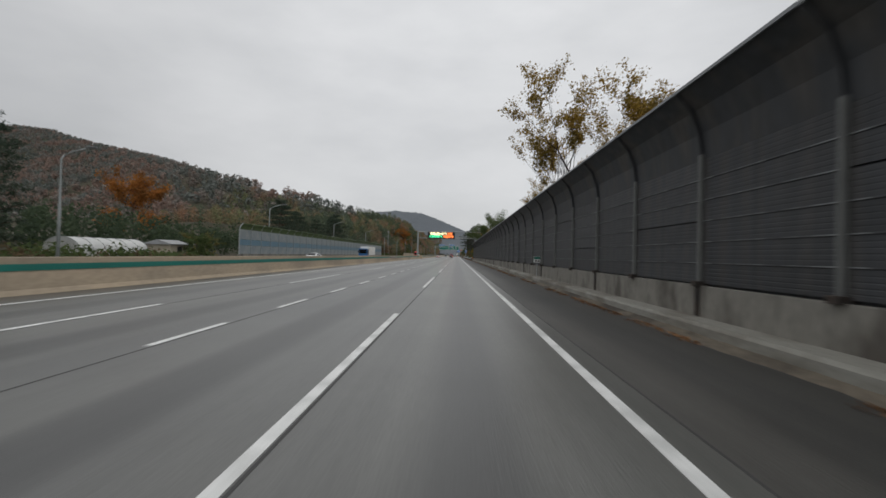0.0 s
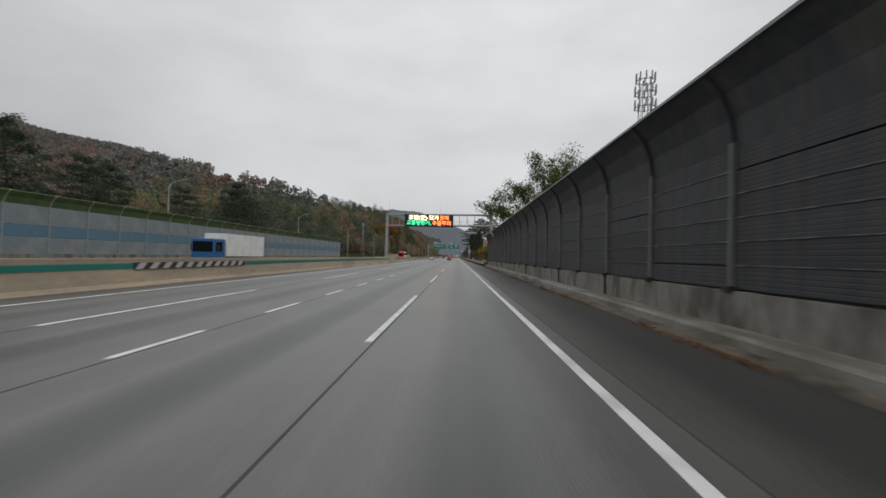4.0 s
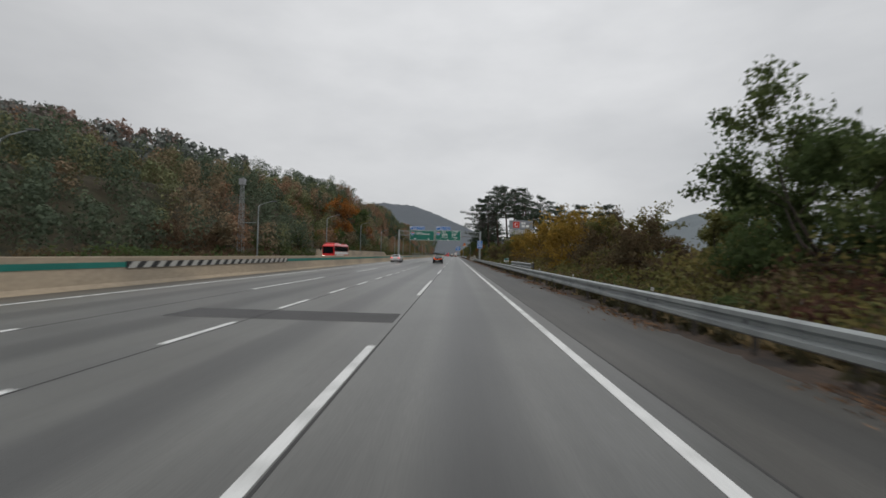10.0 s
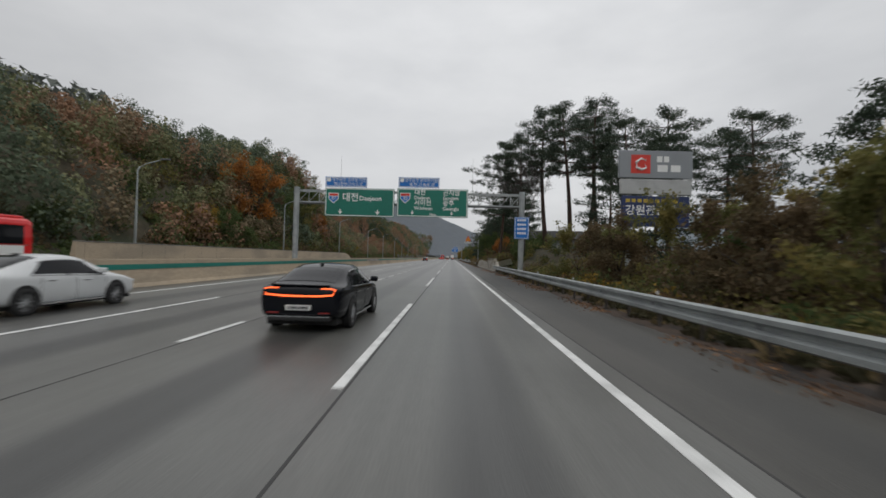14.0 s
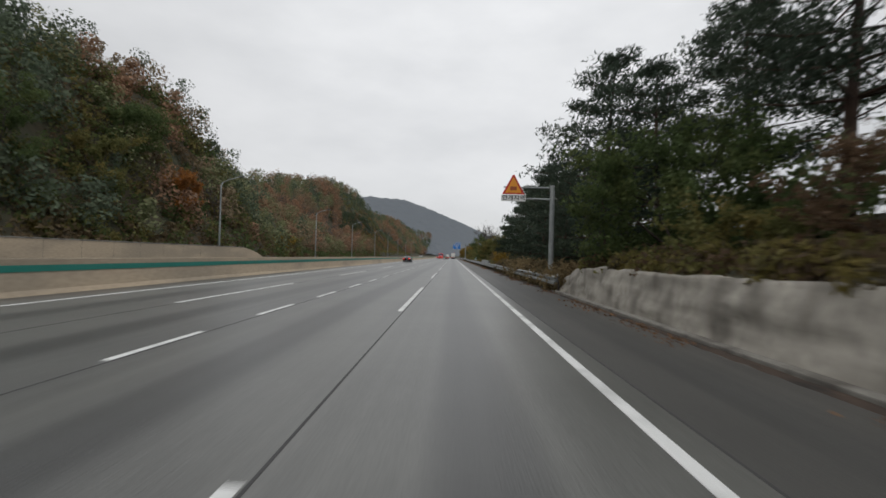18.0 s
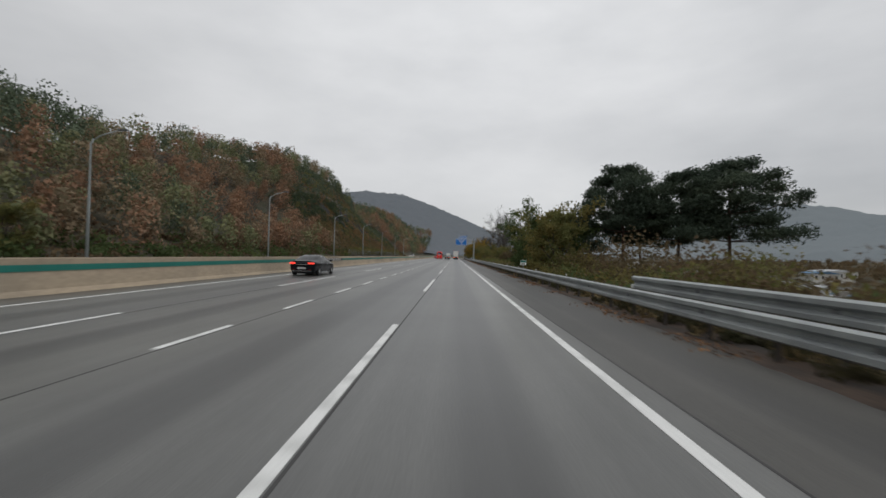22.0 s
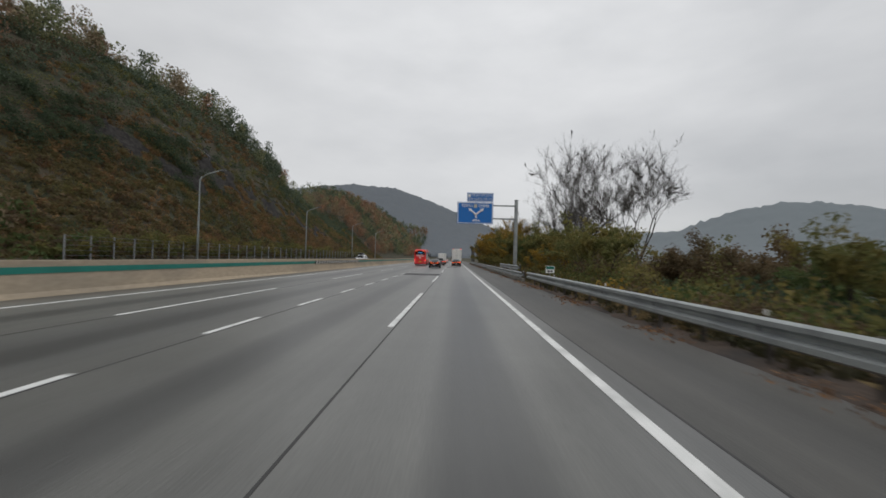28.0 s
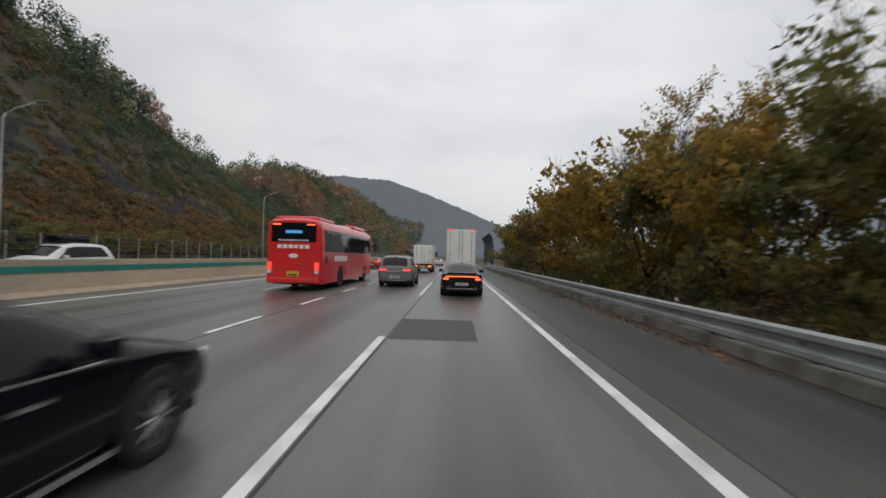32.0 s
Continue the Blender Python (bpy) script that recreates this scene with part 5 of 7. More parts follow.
def sign_board(name, x0, x1, z0, z1, material, label, parent, y=-0.35, rim=0.07):
    b = part(name, box(x0, x1, y - 0.03, y + 0.02, z0, z1, bevel=0.02), material, parent, label)
    for a in ((x0 + 0.05, x1 - 0.05, z0 + 0.05, z0 + 0.05 + rim), (x0 + 0.05, x1 - 0.05, z1 - 0.05 - rim, z1 - 0.05), (x0 + 0.05, x0 + 0.05 + rim, z0 + 0.05, z1 - 0.05), (x1 - 0.05 - rim, x1 - 0.05, z0 + 0.05, z1 - 0.05)):
        part("border", box(a[0], a[1], y - 0.037, y - 0.031, a[2], a[3]), sign_white, b)
    return b


def arrow_down(x, z, s, parent, y):
    part("arrow", sweep([(x - 0.06 * s, z + 0.25 * s), (x - 0.06 * s, z), (x - 0.25 * s, z + 0.05 * s), (x, z - 0.3 * s), (x + 0.25 * s, z + 0.05 * s), (x + 0.06 * s, z), (x + 0.06 * s, z + 0.25 * s)], y - 0.006, y), sign_white, parent)


def shield(x, z, s, number, parent, y):
    part("shield", sweep([(x - 0.5 * s, z + 0.5 * s), (x - 0.5 * s, z - 0.1 * s), (x, z - 0.55 * s), (x + 0.5 * s, z - 0.1 * s), (x + 0.5 * s, z + 0.5 * s)], y - 0.006, y), sign_white, parent)
    part("shield_field", sweep([(x - 0.43 * s, z + 0.16 * s), (x - 0.43 * s, z - 0.08 * s), (x, z - 0.46 * s), (x + 0.43 * s, z - 0.08 * s), (x + 0.43 * s, z + 0.16 * s)], y - 0.01, y - 0.007), sign_blue, parent)
    part("shield_top", box(x - 0.43 * s, x + 0.43 * s, y - 0.01, y - 0.007, z + 0.2 * s, z + 0.43 * s), red_paint, parent)
    lettering("letters", number, 0.5 * s, sign_white, parent, x, y - 0.014, z - 0.05 * s, centre=True)


SY = -0.385
b1 = sign_board("direction_sign", -12.35, -5.85, 5.3, 7.95, sign_green, "green direction sign with white lettering", dg)
shield(-11.55, 7.0, 0.95, "37", b1, SY)
lettering("letters", "대전", 0.85, sign_white, b1, -10.75, SY, 7.05, bold=0.012)
lettering("letters", "Daejeon", 0.62, sign_white, b1, -9.15, SY, 7.0, bold=0.008)
arrow_down(-10.9, 5.75, 0.9, b1, SY)
arrow_down(-7.4, 5.75, 0.9, b1, SY)
b2 = sign_board("direction_sign", -5.6, 1.0, 5.4, 8.05, sign_green, "green direction sign with two columns of names", dg)
shield(-4.85, 7.15, 0.95, "35", b2, SY)
for x, rows in ((-4.0, ("대전", "Daejeon", "서이천", "W.Icheon")), (-1.35, ("곤지암", "Gonjiam", "광주", "Gwangju"))):
    for k, w in enumerate(rows):
        lettering("letters", w, 0.58 if k % 2 == 0 else 0.43, sign_white, b2, x, SY, 7.68 - 0.49 * k, bold=0.008)
lettering("letters", "1km", 0.38, sign_white, b2, -2.6, SY, 5.62, bold=0.008)
arrow_down(-4.15, 5.8, 0.7, b2, SY)
arrow_down(-0.5, 5.8, 0.7, b2, SY)
for x0, x1, z, lb in ((-12.35, -8.45, 8.03, 1), (-5.5, -1.7, 8.13, 2)):
    b3 = sign_board("toll_sign", x0, x1, z, z + 0.95, sign_blue, "small blue sign with white lettering above the green sign", dg, rim=0.05)
    lettering("letters", "광주원주 광주분기점", 0.38, sign_white, b3, 0, SY, z + 0.66, span=(x0 + 0.6, x1 - 0.2))
    lettering("letters", "제2중부고속도로" if lb == 1 else "중부고속도로", 0.36, sign_white, b3, 0, SY, z + 0.27, span=(x0 + (0.8 if lb == 1 else 1.0), x1 - 0.4))
    part("route_shield", box(x0 + 0.15, x0 + 0.5, SY - 0.006, SY, z + 0.5, z + 0.82), sign_white, b3)
b4 = sign_board("side_sign", 5.35, 6.7, 3.6, 5.6, sign_blue, "blue roadside sign with white lines on the gantry post", dg, rim=0.04)
for k in range(4):
    bars("lettering", 5.6, 6.45, 5.22 - 0.4 * k, 5.42 - 0.4 * k, 4, sign_white, b4, SY, 20 + k)

# ---- hoarding on tall posts ----
ho = thing("billboard", pose(0, 292, 0), "grey advertising billboard over two smaller panels on tall posts", "billboard")
for x in (13.9, 17.6):
    part("post", rod((x, 0.3, -3.2), (x, 0.3, 10.2), 0.2, sides=12), steel, ho)
board_grey = mat("board_grey", (0.25, 0.27, 0.29), 0.5, vary=0.06, scale=1.5)
part("panel", box(12.9, 18.7, -0.25, 0.1, 8.5, 10.7, bevel=0.03), board_grey, ho)
lg = part("emblem", box(13.8, 15.35, -0.262, -0.252, 8.85, 10.35, bevel=0.004), red_paint, ho, "red square emblem with a white curl")
part("curl", tube([(15.0, -0.27, 9.9), (14.6, -0.27, 10.05), (14.2, -0.27, 9.75), (14.25, -0.27, 9.3), (14.65, -0.27, 9.15), (15.0, -0.27, 9.3), (14.9, -0.27, 9.6)], [0.03, 0.08, 0.11, 0.11, 0.1, 0.08, 0.03], 6), sign_white, lg)
bars("lettering", 15.8, 16.9, 9.75, 10.25, 2, sign_white, ho, -0.256, 3)
bars("lettering", 15.8, 17.9, 9.0, 9.55, 2, sign_white, ho, -0.256, 4)
part("panel", box(13.0, 18.65, -0.22, 0.05, 7.2, 8.4, bevel=0.03), mat("weathered_white", (0.42, 0.43, 0.43), 0.6, vary=0.15, scale=1.0), ho)
b5 = part("panel", box(13.15, 18.5, -0.22, 0.05, 4.6, 7.05, bevel=0.03), mat("board_navy", (0.012, 0.028, 0.11), 0.45, vary=0.1, scale=1.5), ho, "dark blue panel with white lettering")
lettering("letters", "강원관광대", 0.88, sign_white, b5, 13.4, -0.23, 5.85, bold=0.012)
bars("lettering", 13.4, 17.6, 6.5, 6.8, 9, mat("dull_yellow", (0.5, 0.36, 0.04), 0.5), b5, -0.23, 5)

# ---- warning sign on a bent arm ----
ws = thing("warning_sign", pose(5.62, 355.3, 0), "orange triangular fog warning sign with red rim on tall post", "road sign")
part("post", rod((0, 0, -0.8), (0, 0, 6.1), 0.16, 0.14, 14), steel, ws)
for z in (5.96, 5.27):
    part("arm", rod((0, 0, z), (-2.9, 0, z), 0.055, sides=8), steel, ws)
part("plate", sweep([(-3.0, 5.52), (-1.67, 5.52), (-2.28, 6.68), (-2.39, 6.68)], -0.09, -0.06), red_paint, ws)
part("field", sweep([(-2.83, 5.60), (-1.84, 5.60), (-2.30, 6.50), (-2.37, 6.50)], -0.096, -0.091), orange_paint, ws)
part("symbol", box(-2.53, -2.14, -0.1, -0.097, 5.76, 5.98), mat("dull_red", (0.42, 0.10, 0.03), 0.5), ws)
w2 = part("lower_plate", box(-3.06, -1.6, -0.09, -0.06, 5.1, 5.5, bevel=0.01), sign_white, ws, "white plate with black lettering")
lettering("letters", "안개지역", 0.34, black_paint, w2, 0, -0.091, 5.3, bold=0.008, span=(-3.0, -1.66))

# ---- blue fork sign on a cantilever ----
fs = thing("fork_sign", pose(-0.35, 561.6, 0.12), "blue sign with a white fork arrow hung from a steel mast", "road sign")
part("mast", rod((6.95, 0, -0.8), (6.95, 0, 8.35), 0.24, 0.2, 14), steel, fs)
part("cap", rod((6.95, 0, 8.35), (6.95, 0, 8.42), 0.24, sides=14), steel_dark, fs)
for z in (7.75, 6.25):
    part("arm", rod((6.95, 0, z), (0.6, 0, z), 0.1, 0.07, 10), steel, fs)
part("mast_base", box(6.5, 7.4, -0.45, 0.45, -0.6, 0.25, bevel=0.04), parapet_concrete, fs)
f1 = sign_board("sign_panel", 0.2, 4.3, 5.58, 8.07, sign_blue, "blue panel with a white fork arrow", fs, y=-0.2)
part("fork_arrow", tube([(2.35, -0.245, 6.25), (2.35, -0.245, 6.65), (2.65, -0.245, 6.9), (2.95, -0.245, 7.12)], [0.11, 0.11, 0.1, 0.1], 4), sign_white, f1)
part("fork_arrow", tube([(2.35, -0.245, 6.6), (2.05, -0.245, 6.9), (1.75, -0.245, 7.12)], [0.11, 0.1, 0.1], 4), sign_white, f1)
for s in (-1, 1):
    part("arrow_head", sweep([(2.35 + s * 0.42, 7.26), (2.35 + s * 0.76, 6.98), (2.35 + s * 0.88, 7.38)], -0.25, -0.238), sign_white, f1)
lettering("letters", "마장휴게소", 0.42, sign_white, f1, 0, -0.238, 7.62, bold=0.006, span=(0.7, 1.95))
lettering("letters", "이천휴게소", 0.42, sign_white, f1, 0, -0.238, 7.62, bold=0.006, span=(2.6, 3.85))
lettering("letters", "600m", 0.4, sign_white, f1, 0, -0.238, 5.98, bold=0.006, span=(1.95, 2.8))
part("rest_area_mark", box(2.08, 2.46, -0.24, -0.236, 7.42, 7.82), mat("pale_mark", (0.5, 0.5, 0.42), 0.5), f1)
f2 = sign_board("upper_panel", 1.3, 4.3, 8.12, 9.15, sign_blue, "small blue panel with white lettering", fs, y=-0.2, rim=0.05)
lettering("letters", "광주원주 광주분기점", 0.36, sign_white, f2, 0, -0.238, 8.83, span=(1.75, 4.15))
lettering("letters", "중부 제2중부 이용가능", 0.36, sign_white, f2, 0, -0.238, 8.41, span=(1.45, 4.15))
part("route_shield", box(1.42, 1.7, -0.24, -0.236, 8.68, 8.98), sign_white, f2)

# ---- small distance markers on the right ----
for k, (x, y, z) in enumerate(((5.85, 32.6, 1.55), (5.95, 237.5, 1.25), (5.85, 327.5, 1.35), (5.75, 441.0, 1.25), (5.75, 539.5, 1.15))):
    mk = thing("distance_marker", pose(x, y, 0), "small white and green distance marker plate on a stake", "road sign", "distance markers")
    part("stake", rod((0, 0.05, 0.3 if k in (0, 2) else -0.2), (0, 0.05, z + 0.2), 0.03, sides=8), steel, mk)
    part("plate", box(-0.27, 0.27, -0.01, 0.02, z - 0.22, z + 0.22, bevel=0.01), sign_white, mk)
    part("upper_field", box(-0.25, 0.25, -0.016, -0.011, z + 0.02, z + 0.2), sign_green, mk)
    bars("lettering", -0.18, 0.18, z - 0.17, z - 0.04, 2, black_paint, mk, -0.012, 30 + k)

# ---- striped gaps in the median barrier ----
stripe_white = mat("stripe_white", (0.55, 0.54, 0.5), 0.6, vary=0.15, scale=1.0)
stripe_black = mat("stripe_black", (0.03, 0.03, 0.03), 0.6, vary=0.2)
for y0, y1 in ((93, 103), (203, 221), (329, 341), (446.5, 456), (556, 576)):
    gapb = thing("median_gate", pose(-14.4, y0, 0), "black and white striped removable section of the median barrier", "barrier", kind="structure")
    part("beam", box(-0.222, -0.15, 0, y1 - y0, 0.76, 1.06), stripe_black, gapb)
    n = int((y1 - y0) / 0.9)
    st = bmesh.new()
    vs = [st.verts.new(q) for q in ((-0.2, 0, 0.765), (-0.2, 0.45, 0.765), (-0.2, 0.75, 1.055), (-0.2, 0.3, 1.055), (-0.19, 0, 0.765), (-0.19, 0.45, 0.765), (-0.19, 0.75, 1.055), (-0.19, 0.3, 1.055))]
    for f in ((0, 1, 2, 3), (7, 6, 5, 4), (0, 4, 5, 1), (1, 5, 6, 2), (2, 6, 7, 3), (3, 7, 4, 0)):
        st.faces.new([vs[i] for i in f])
    bmesh.ops.recalc_face_normals(st, faces=st.faces[:])
    sm = mesh_of(st, stripe_white)
    for k in range(n):
        o = part("stripe", sm, stripe_white, gapb)
        o.location = (0.046, k * 0.9 + 0.05, 0)

# ---- rough concrete retaining wall on the right, with its bank ----
rough_wall = mat("rough_concrete", (0.37, 0.345, 0.30), 0.95, vary=0.25, scale=0.8, fine=5.0, bump=1.0, other=(0.19, 0.175, 0.15), stretch=(1, 1, 0.55), patch=(0.48, 0.62))
rw = thing("retaining_wall", pose(0, 313.5, 0), "rough stained concrete retaining wall under a wooded bank", "wall", kind="structure")
ys_, zs_ = np.arange(0, 38.6, 0.28), np.linspace(0, 1, 16)
WALL_Y, WALL_Z = [0, 1.5, 4, 13.2, 13.6, 20, 28, 33, 36.5, 38.5], [0.75, 1.3, 1.75, 1.72, 1.6, 1.55, 1.42, 1.48, 1.3, 0.7]
nv, nf, cap = [], [], []
for i, yv in enumerate(ys_):
    rough = 0.2 if yv < 13.4 else 1.25
    top_z = np.interp(yv, WALL_Y, WALL_Z) + 0.10 * rough * noise.noise(Vector((yv * 0.9, 0, 7)))
    for j, f in enumerate(zs_):
        d = rough * (0.10 * noise.noise(Vector((yv * 0.6, f * 2.4, 3))) + 0.09 * abs(noise.noise(Vector((yv * 1.7, f * 3.5, 9)))) + 0.04 * noise.noise(Vector((yv * 5.0, f * 9, 4))))
        nv.append((5.25 + 0.3 * f + d, yv, f * top_z - 0.05))
    nv.append((5.9, yv, top_z - 0.05))
    cap.append((5.85, yv, top_z - 0.08))
    cap.append((7.6, yv, top_z + 0.35))
m_ = len(zs_) + 1
for i in range(len(ys_) - 1):
    for j in range(m_ - 1):
        a = i * m_ + j
        nf.append((a, a + m_, a + m_ + 1, a + 1))
part("wall_face", mesh_from(nv, nf, rough_wall, True), rough_wall, rw)
part("bank_edge", mesh_from(cap, [(2 * i, 2 * i + 1, 2 * i + 3, 2 * i + 2) for i in range(len(ys_) - 1)], earth), earth, rw)
n_h = 420
hy = 2 + 35 * wood_rng.random(n_h)
hx = 5.75 + 1.9 * wood_rng.random(n_h)
hz = np.interp(hy, WALL_Y, WALL_Z) + (hx - 5.7) * 0.22
hr = 0.28 + 0.45 * wood_rng.random(n_h) ** 2
for nm_, lb_, mt_, sel in (("bank_creeper", "olive creepers spilling over the retaining wall", leaf_olive, slice(0, 200)), ("bank_creeper", "brown weeds spilling over the retaining wall", leaf_brown, slice(200, 340)), ("bank_creeper", "rust red weeds spilling over the retaining wall", leaf_rust, slice(340, 420))):
    cc = np.stack([hx[sel], 313.5 + hy[sel], hz[sel]], 1)
    tagged(part(nm_, leaves(wood_rng, cc, np.stack([hr[sel]] * 3, 1), 60, 0.12, mt_, three=True), mt_), lb_, "undergrowth", kind="stuff")
part("coping", box(5.44, 5.98, 3.9, 13.35, 1.68, 1.78, bevel=0.02), kerb_concrete, rw, "pale cast concrete coping")
part("footing", box(5.0, 5.3, 0, 38.5, -0.05, 0.1, bevel=0.03), parapet_concrete, rw)

# ---- retaining wall, fence and small buildings beyond the opposite carriageway ----
lw = thing("retaining_wall", pose(-36.7, 298, 0), "long tan concrete retaining wall below the wooded slope", "wall", kind="structure")
part("wall_body", sweep([(0.0, -0.1), (0.0, 2.3), (-0.35, 2.3), (-0.8, -0.1)], 0, 106), concrete, lw)
end = bmesh.new()
rings = [[end.verts.new((x, y, z)) for x, z in ((0.002, -0.1), (0.002, h), (-0.35, h), (-0.8, -0.1))] for y, h in ((106.01, 2.3), (108.5, 2.0), (111.5, 1.35), (114.0, 0.5))]
for r0, r1 in zip(rings, rings[1:]):
    for i in range(4):
        end.faces.new((r0[i], r0[(i + 1) % 4], r1[(i + 1) % 4], r1[i]))
end.faces.new(rings[0][::-1])
end.faces.new(rings[-1])
bmesh.ops.recalc_face_normals(end, faces=end.faces[:])
part("wall_end", end, concrete, lw, "sloping end of the wall")
part("coping", box(-0.4, 0.05, 0, 106, 2.304, 2.42, bevel=0.02), parapet_concrete, lw)
for k in range(26):
    part("joint", box(-0.005, 0.006, k * 4 + 1.0, k * 4 + 1.03, 0, 2.29), parapet_concrete, lw)
fence = thing("rockfall_fence", pose(-37.4, 552, 0), "overgrown wire fence on posts at the foot of the cut slope", "fence")
fence_post = mesh_of(box(-0.06, 0.06, -0.06, 0.06, -0.2, 3.0), sign_grey)
for k in range(46):
    o = part("fence_post", fence_post, None, fence)
    o.location = (0, k * 3.0, 0)
for z in (0.5, 1.0, 1.5, 2.0, 2.5, 2.9):
    part("wire", rod((0.07, 0, z), (0.07, 135, z), 0.018, sides=5), steel_dark, fence)
brush("fence_creeper", "creepers hanging over the fence below the slope", leaf_olive, -38.2, -37.6, [(550, 690)], 300, 0.75, 70, 0.2, 1.6, 3.6)
brush("fence_shade_bushes", "dark bushes behind the fence", leaf_brown, -40.5, -38.4, [(550, 690)], 300, 1.0, 70, 0.22, 1.6, 0.9)

hut = thing("greenhouse", pose(-50, 59, 0.0), "pale arched greenhouse tunnel beside a cream shed", "greenhouse")
film = mat("greenhouse_film", (0.55, 0.56, 0.55), 0.5, vary=0.12, scale=1.5)
arc = [(2.6 * math.cos(math.pi * k / 12), 0.9 + 1.9 * math.sin(math.pi * k / 12)) for k in range(13)]
part("tunnel", sweep([(2.6, -0.2)] + arc + [(-2.6, -0.2)], -6, 6), film, hut, smooth=False)
for k in range(7):
    part("hoop", tube([(x * 1.01, -6 + 2 * k, z * 1.01) for x, z in arc], [0.04] * 13, 5), steel, hut)
shed = thing("shed", pose(-46.5, 68, 0), "cream coloured shed with a grey roof", "shed")
part("walls", box(-2, 2, -2.2, 2.2, -0.2, 2.2), mat("cream_wall", (0.42, 0.38, 0.30), 0.8, vary=0.1, scale=1.0), shed)
part("roof", sweep([(-2.3, 2.2), (2.3, 2.2), (2.3, 2.32), (0, 2.95), (-2.3, 2.32)], -2.5, 2.5), mat("grey_roof", (0.3, 0.31, 0.32), 0.6, vary=0.1, scale=1.0), shed)
part("door", box(2.004, 2.03, -0.6, 0.5, -0.1, 1.9), black_paint, shed)

mast = thing("power_mast", pose(-43.4, 270, 0.5), "slender steel lattice mast with an arm", "mast")
for x, y in ((-0.5, -0.5), (0.5, -0.5), (0.5, 0.5), (-0.5, 0.5)):
    part("leg", rod((x, y, -1), (x * 0.45, y * 0.45, 15.5), 0.06, 0.045, 6), steel, mast)
for k in range(11):
    z = 0.5 + 1.4 * k
    w = 0.5 - 0.27 * z / 15.5
    for s in (-1, 1):
        part("brace", rod((-w, s * w, z), (w, s * w, z + 1.3), 0.025, sides=5), steel, mast)
        part("brace", rod((s * w, -w, z + 1.3), (s * w, w, z), 0.025, sides=5), steel, mast)
part("top_box", box(-0.5, 0.5, -0.5, 0.5, 14.2, 15.4), sign_grey, mast)
part("arm", rod((0, 0, 6.5), (3.0, 0, 6.7), 0.06, sides=6), steel, mast)

tower = thing("telecom_tower", pose(38.9, 166.4, -2.2), "tall steel lattice telecom tower with aerials", "tower")
for x, y in ((-1, -1), (1, -1), (1, 1), (-1, 1)):
    part("leg", rod((x * 2, y * 2, 0), (x * 0.8, y * 0.8, 42), 0.14, 0.09, 6), sign_grey, tower)
for k in range(14):
    z, w = 3 * k, 2 - 1.2 * 3 * k / 42
    for s in (-1, 1):
        part("brace", rod((-w, s * w, z), (w, s * w, z + 3), 0.05, sides=5), sign_grey, tower)
        part("brace", rod((s * w, w, z), (s * w, -w, z + 3), 0.05, sides=5), sign_grey, tower)
for z, w in ((36.5, 2.1), (39.5, 2.1), (42.2, 1.9)):
    part("platform", tube([(w * math.cos(a * math.pi / 6), w * math.sin(a * math.pi / 6), z) for a in range(13)], [0.09] * 13, 5), sign_grey, tower)
    for a in range(10):
        t_ = a * math.pi / 5
        part("aerial", box(w * math.cos(t_) - 0.12, w * math.cos(t_) + 0.12, w * math.sin(t_) - 0.12, w * math.sin(t_) + 0.12, z - 0.3, z + 1.6), sign_grey, tower)


def house(x, y, z, w, d, h, wall_c, roof_c, label, hip=1.4, turn=0):
    hs = thing("house", pose(x, y, z, 0, 0, turn), label, "building", "buildings in the valley")
    part("wall", box(-w / 2, w / 2, -d / 2, d / 2, -2, h), wall_c, hs)
    part("roof", sweep([(-w / 2 - 0.5, h), (w / 2 + 0.5, h), (w / 2 + 0.5, h + 0.15), (0, h + hip), (-w / 2 - 0.5, h + 0.15)], -d / 2 - 0.5, d / 2 + 0.5), roof_c, hs)
    n = max(2, int(w / 3))
    for k in range(n):
        xx = -w / 2 + w * (k + 0.5) / n
        for s in (-1, 1):
            wd = part("window", box(xx - 0.6, xx + 0.6, s * d / 2 - 0.03, s * d / 2 + 0.03, h * 0.4, h * 0.75), black_paint, hs)
    return hs


cream = mat("plaster", (0.45, 0.44, 0.41), 0.85, vary=0.1, scale=2.0)
pale = mat("pale_cladding", (0.52, 0.54, 0.56), 0.6, vary=0.1, scale=3.0)
blue_roof = mat("blue_roof", (0.03, 0.16, 0.32), 0.45, vary=0.12, scale=1.5, fine=6.0)
grey_roof = MATS["grey_roof"]
house(33, 207, -2.4, 9, 12, 3.6, cream, blue_roof, "cream house with a blue metal roof beside the motorway", 1.3, 8)
house(47, 222, -2.4, 8, 9, 3.2, cream, grey_roof, "plain cream house with a grey roof", 1.2, -10)
house(17.5, 332, 3.1, 7, 8, 2.0, MATS["grey_roof"], mat("dark_roof", (0.022, 0.022, 0.024), 0.7, vary=0.2, scale=1.0, fine=8.0), "low hut with a dark roof on the bank", 1.7, 80)
v_rng = random.Random(9)
for k in range(20):
    x, y = 130 + 26 * (k % 6) + v_rng.uniform(-9, 9), 545 + 38 * (k // 4) + v_rng.uniform(-10, 10)
    house(x, y, float(land(x, y)), v_rng.uniform(14, 28), v_rng.uniform(12, 20), v_rng.uniform(5, 8), v_rng.choice((pale, cream)), v_rng.choice((grey_roof, pale, blue_roof, grey_roof)), "pale factory building in the valley below the road", 1.2, v_rng.uniform(-20, 20))

# ---- road wear: sealed joints, repair patches, fallen leaves ----
tar = mat("joint_tar", (0.042, 0.042, 0.042), 0.7, vary=0.2, scale=2.0)
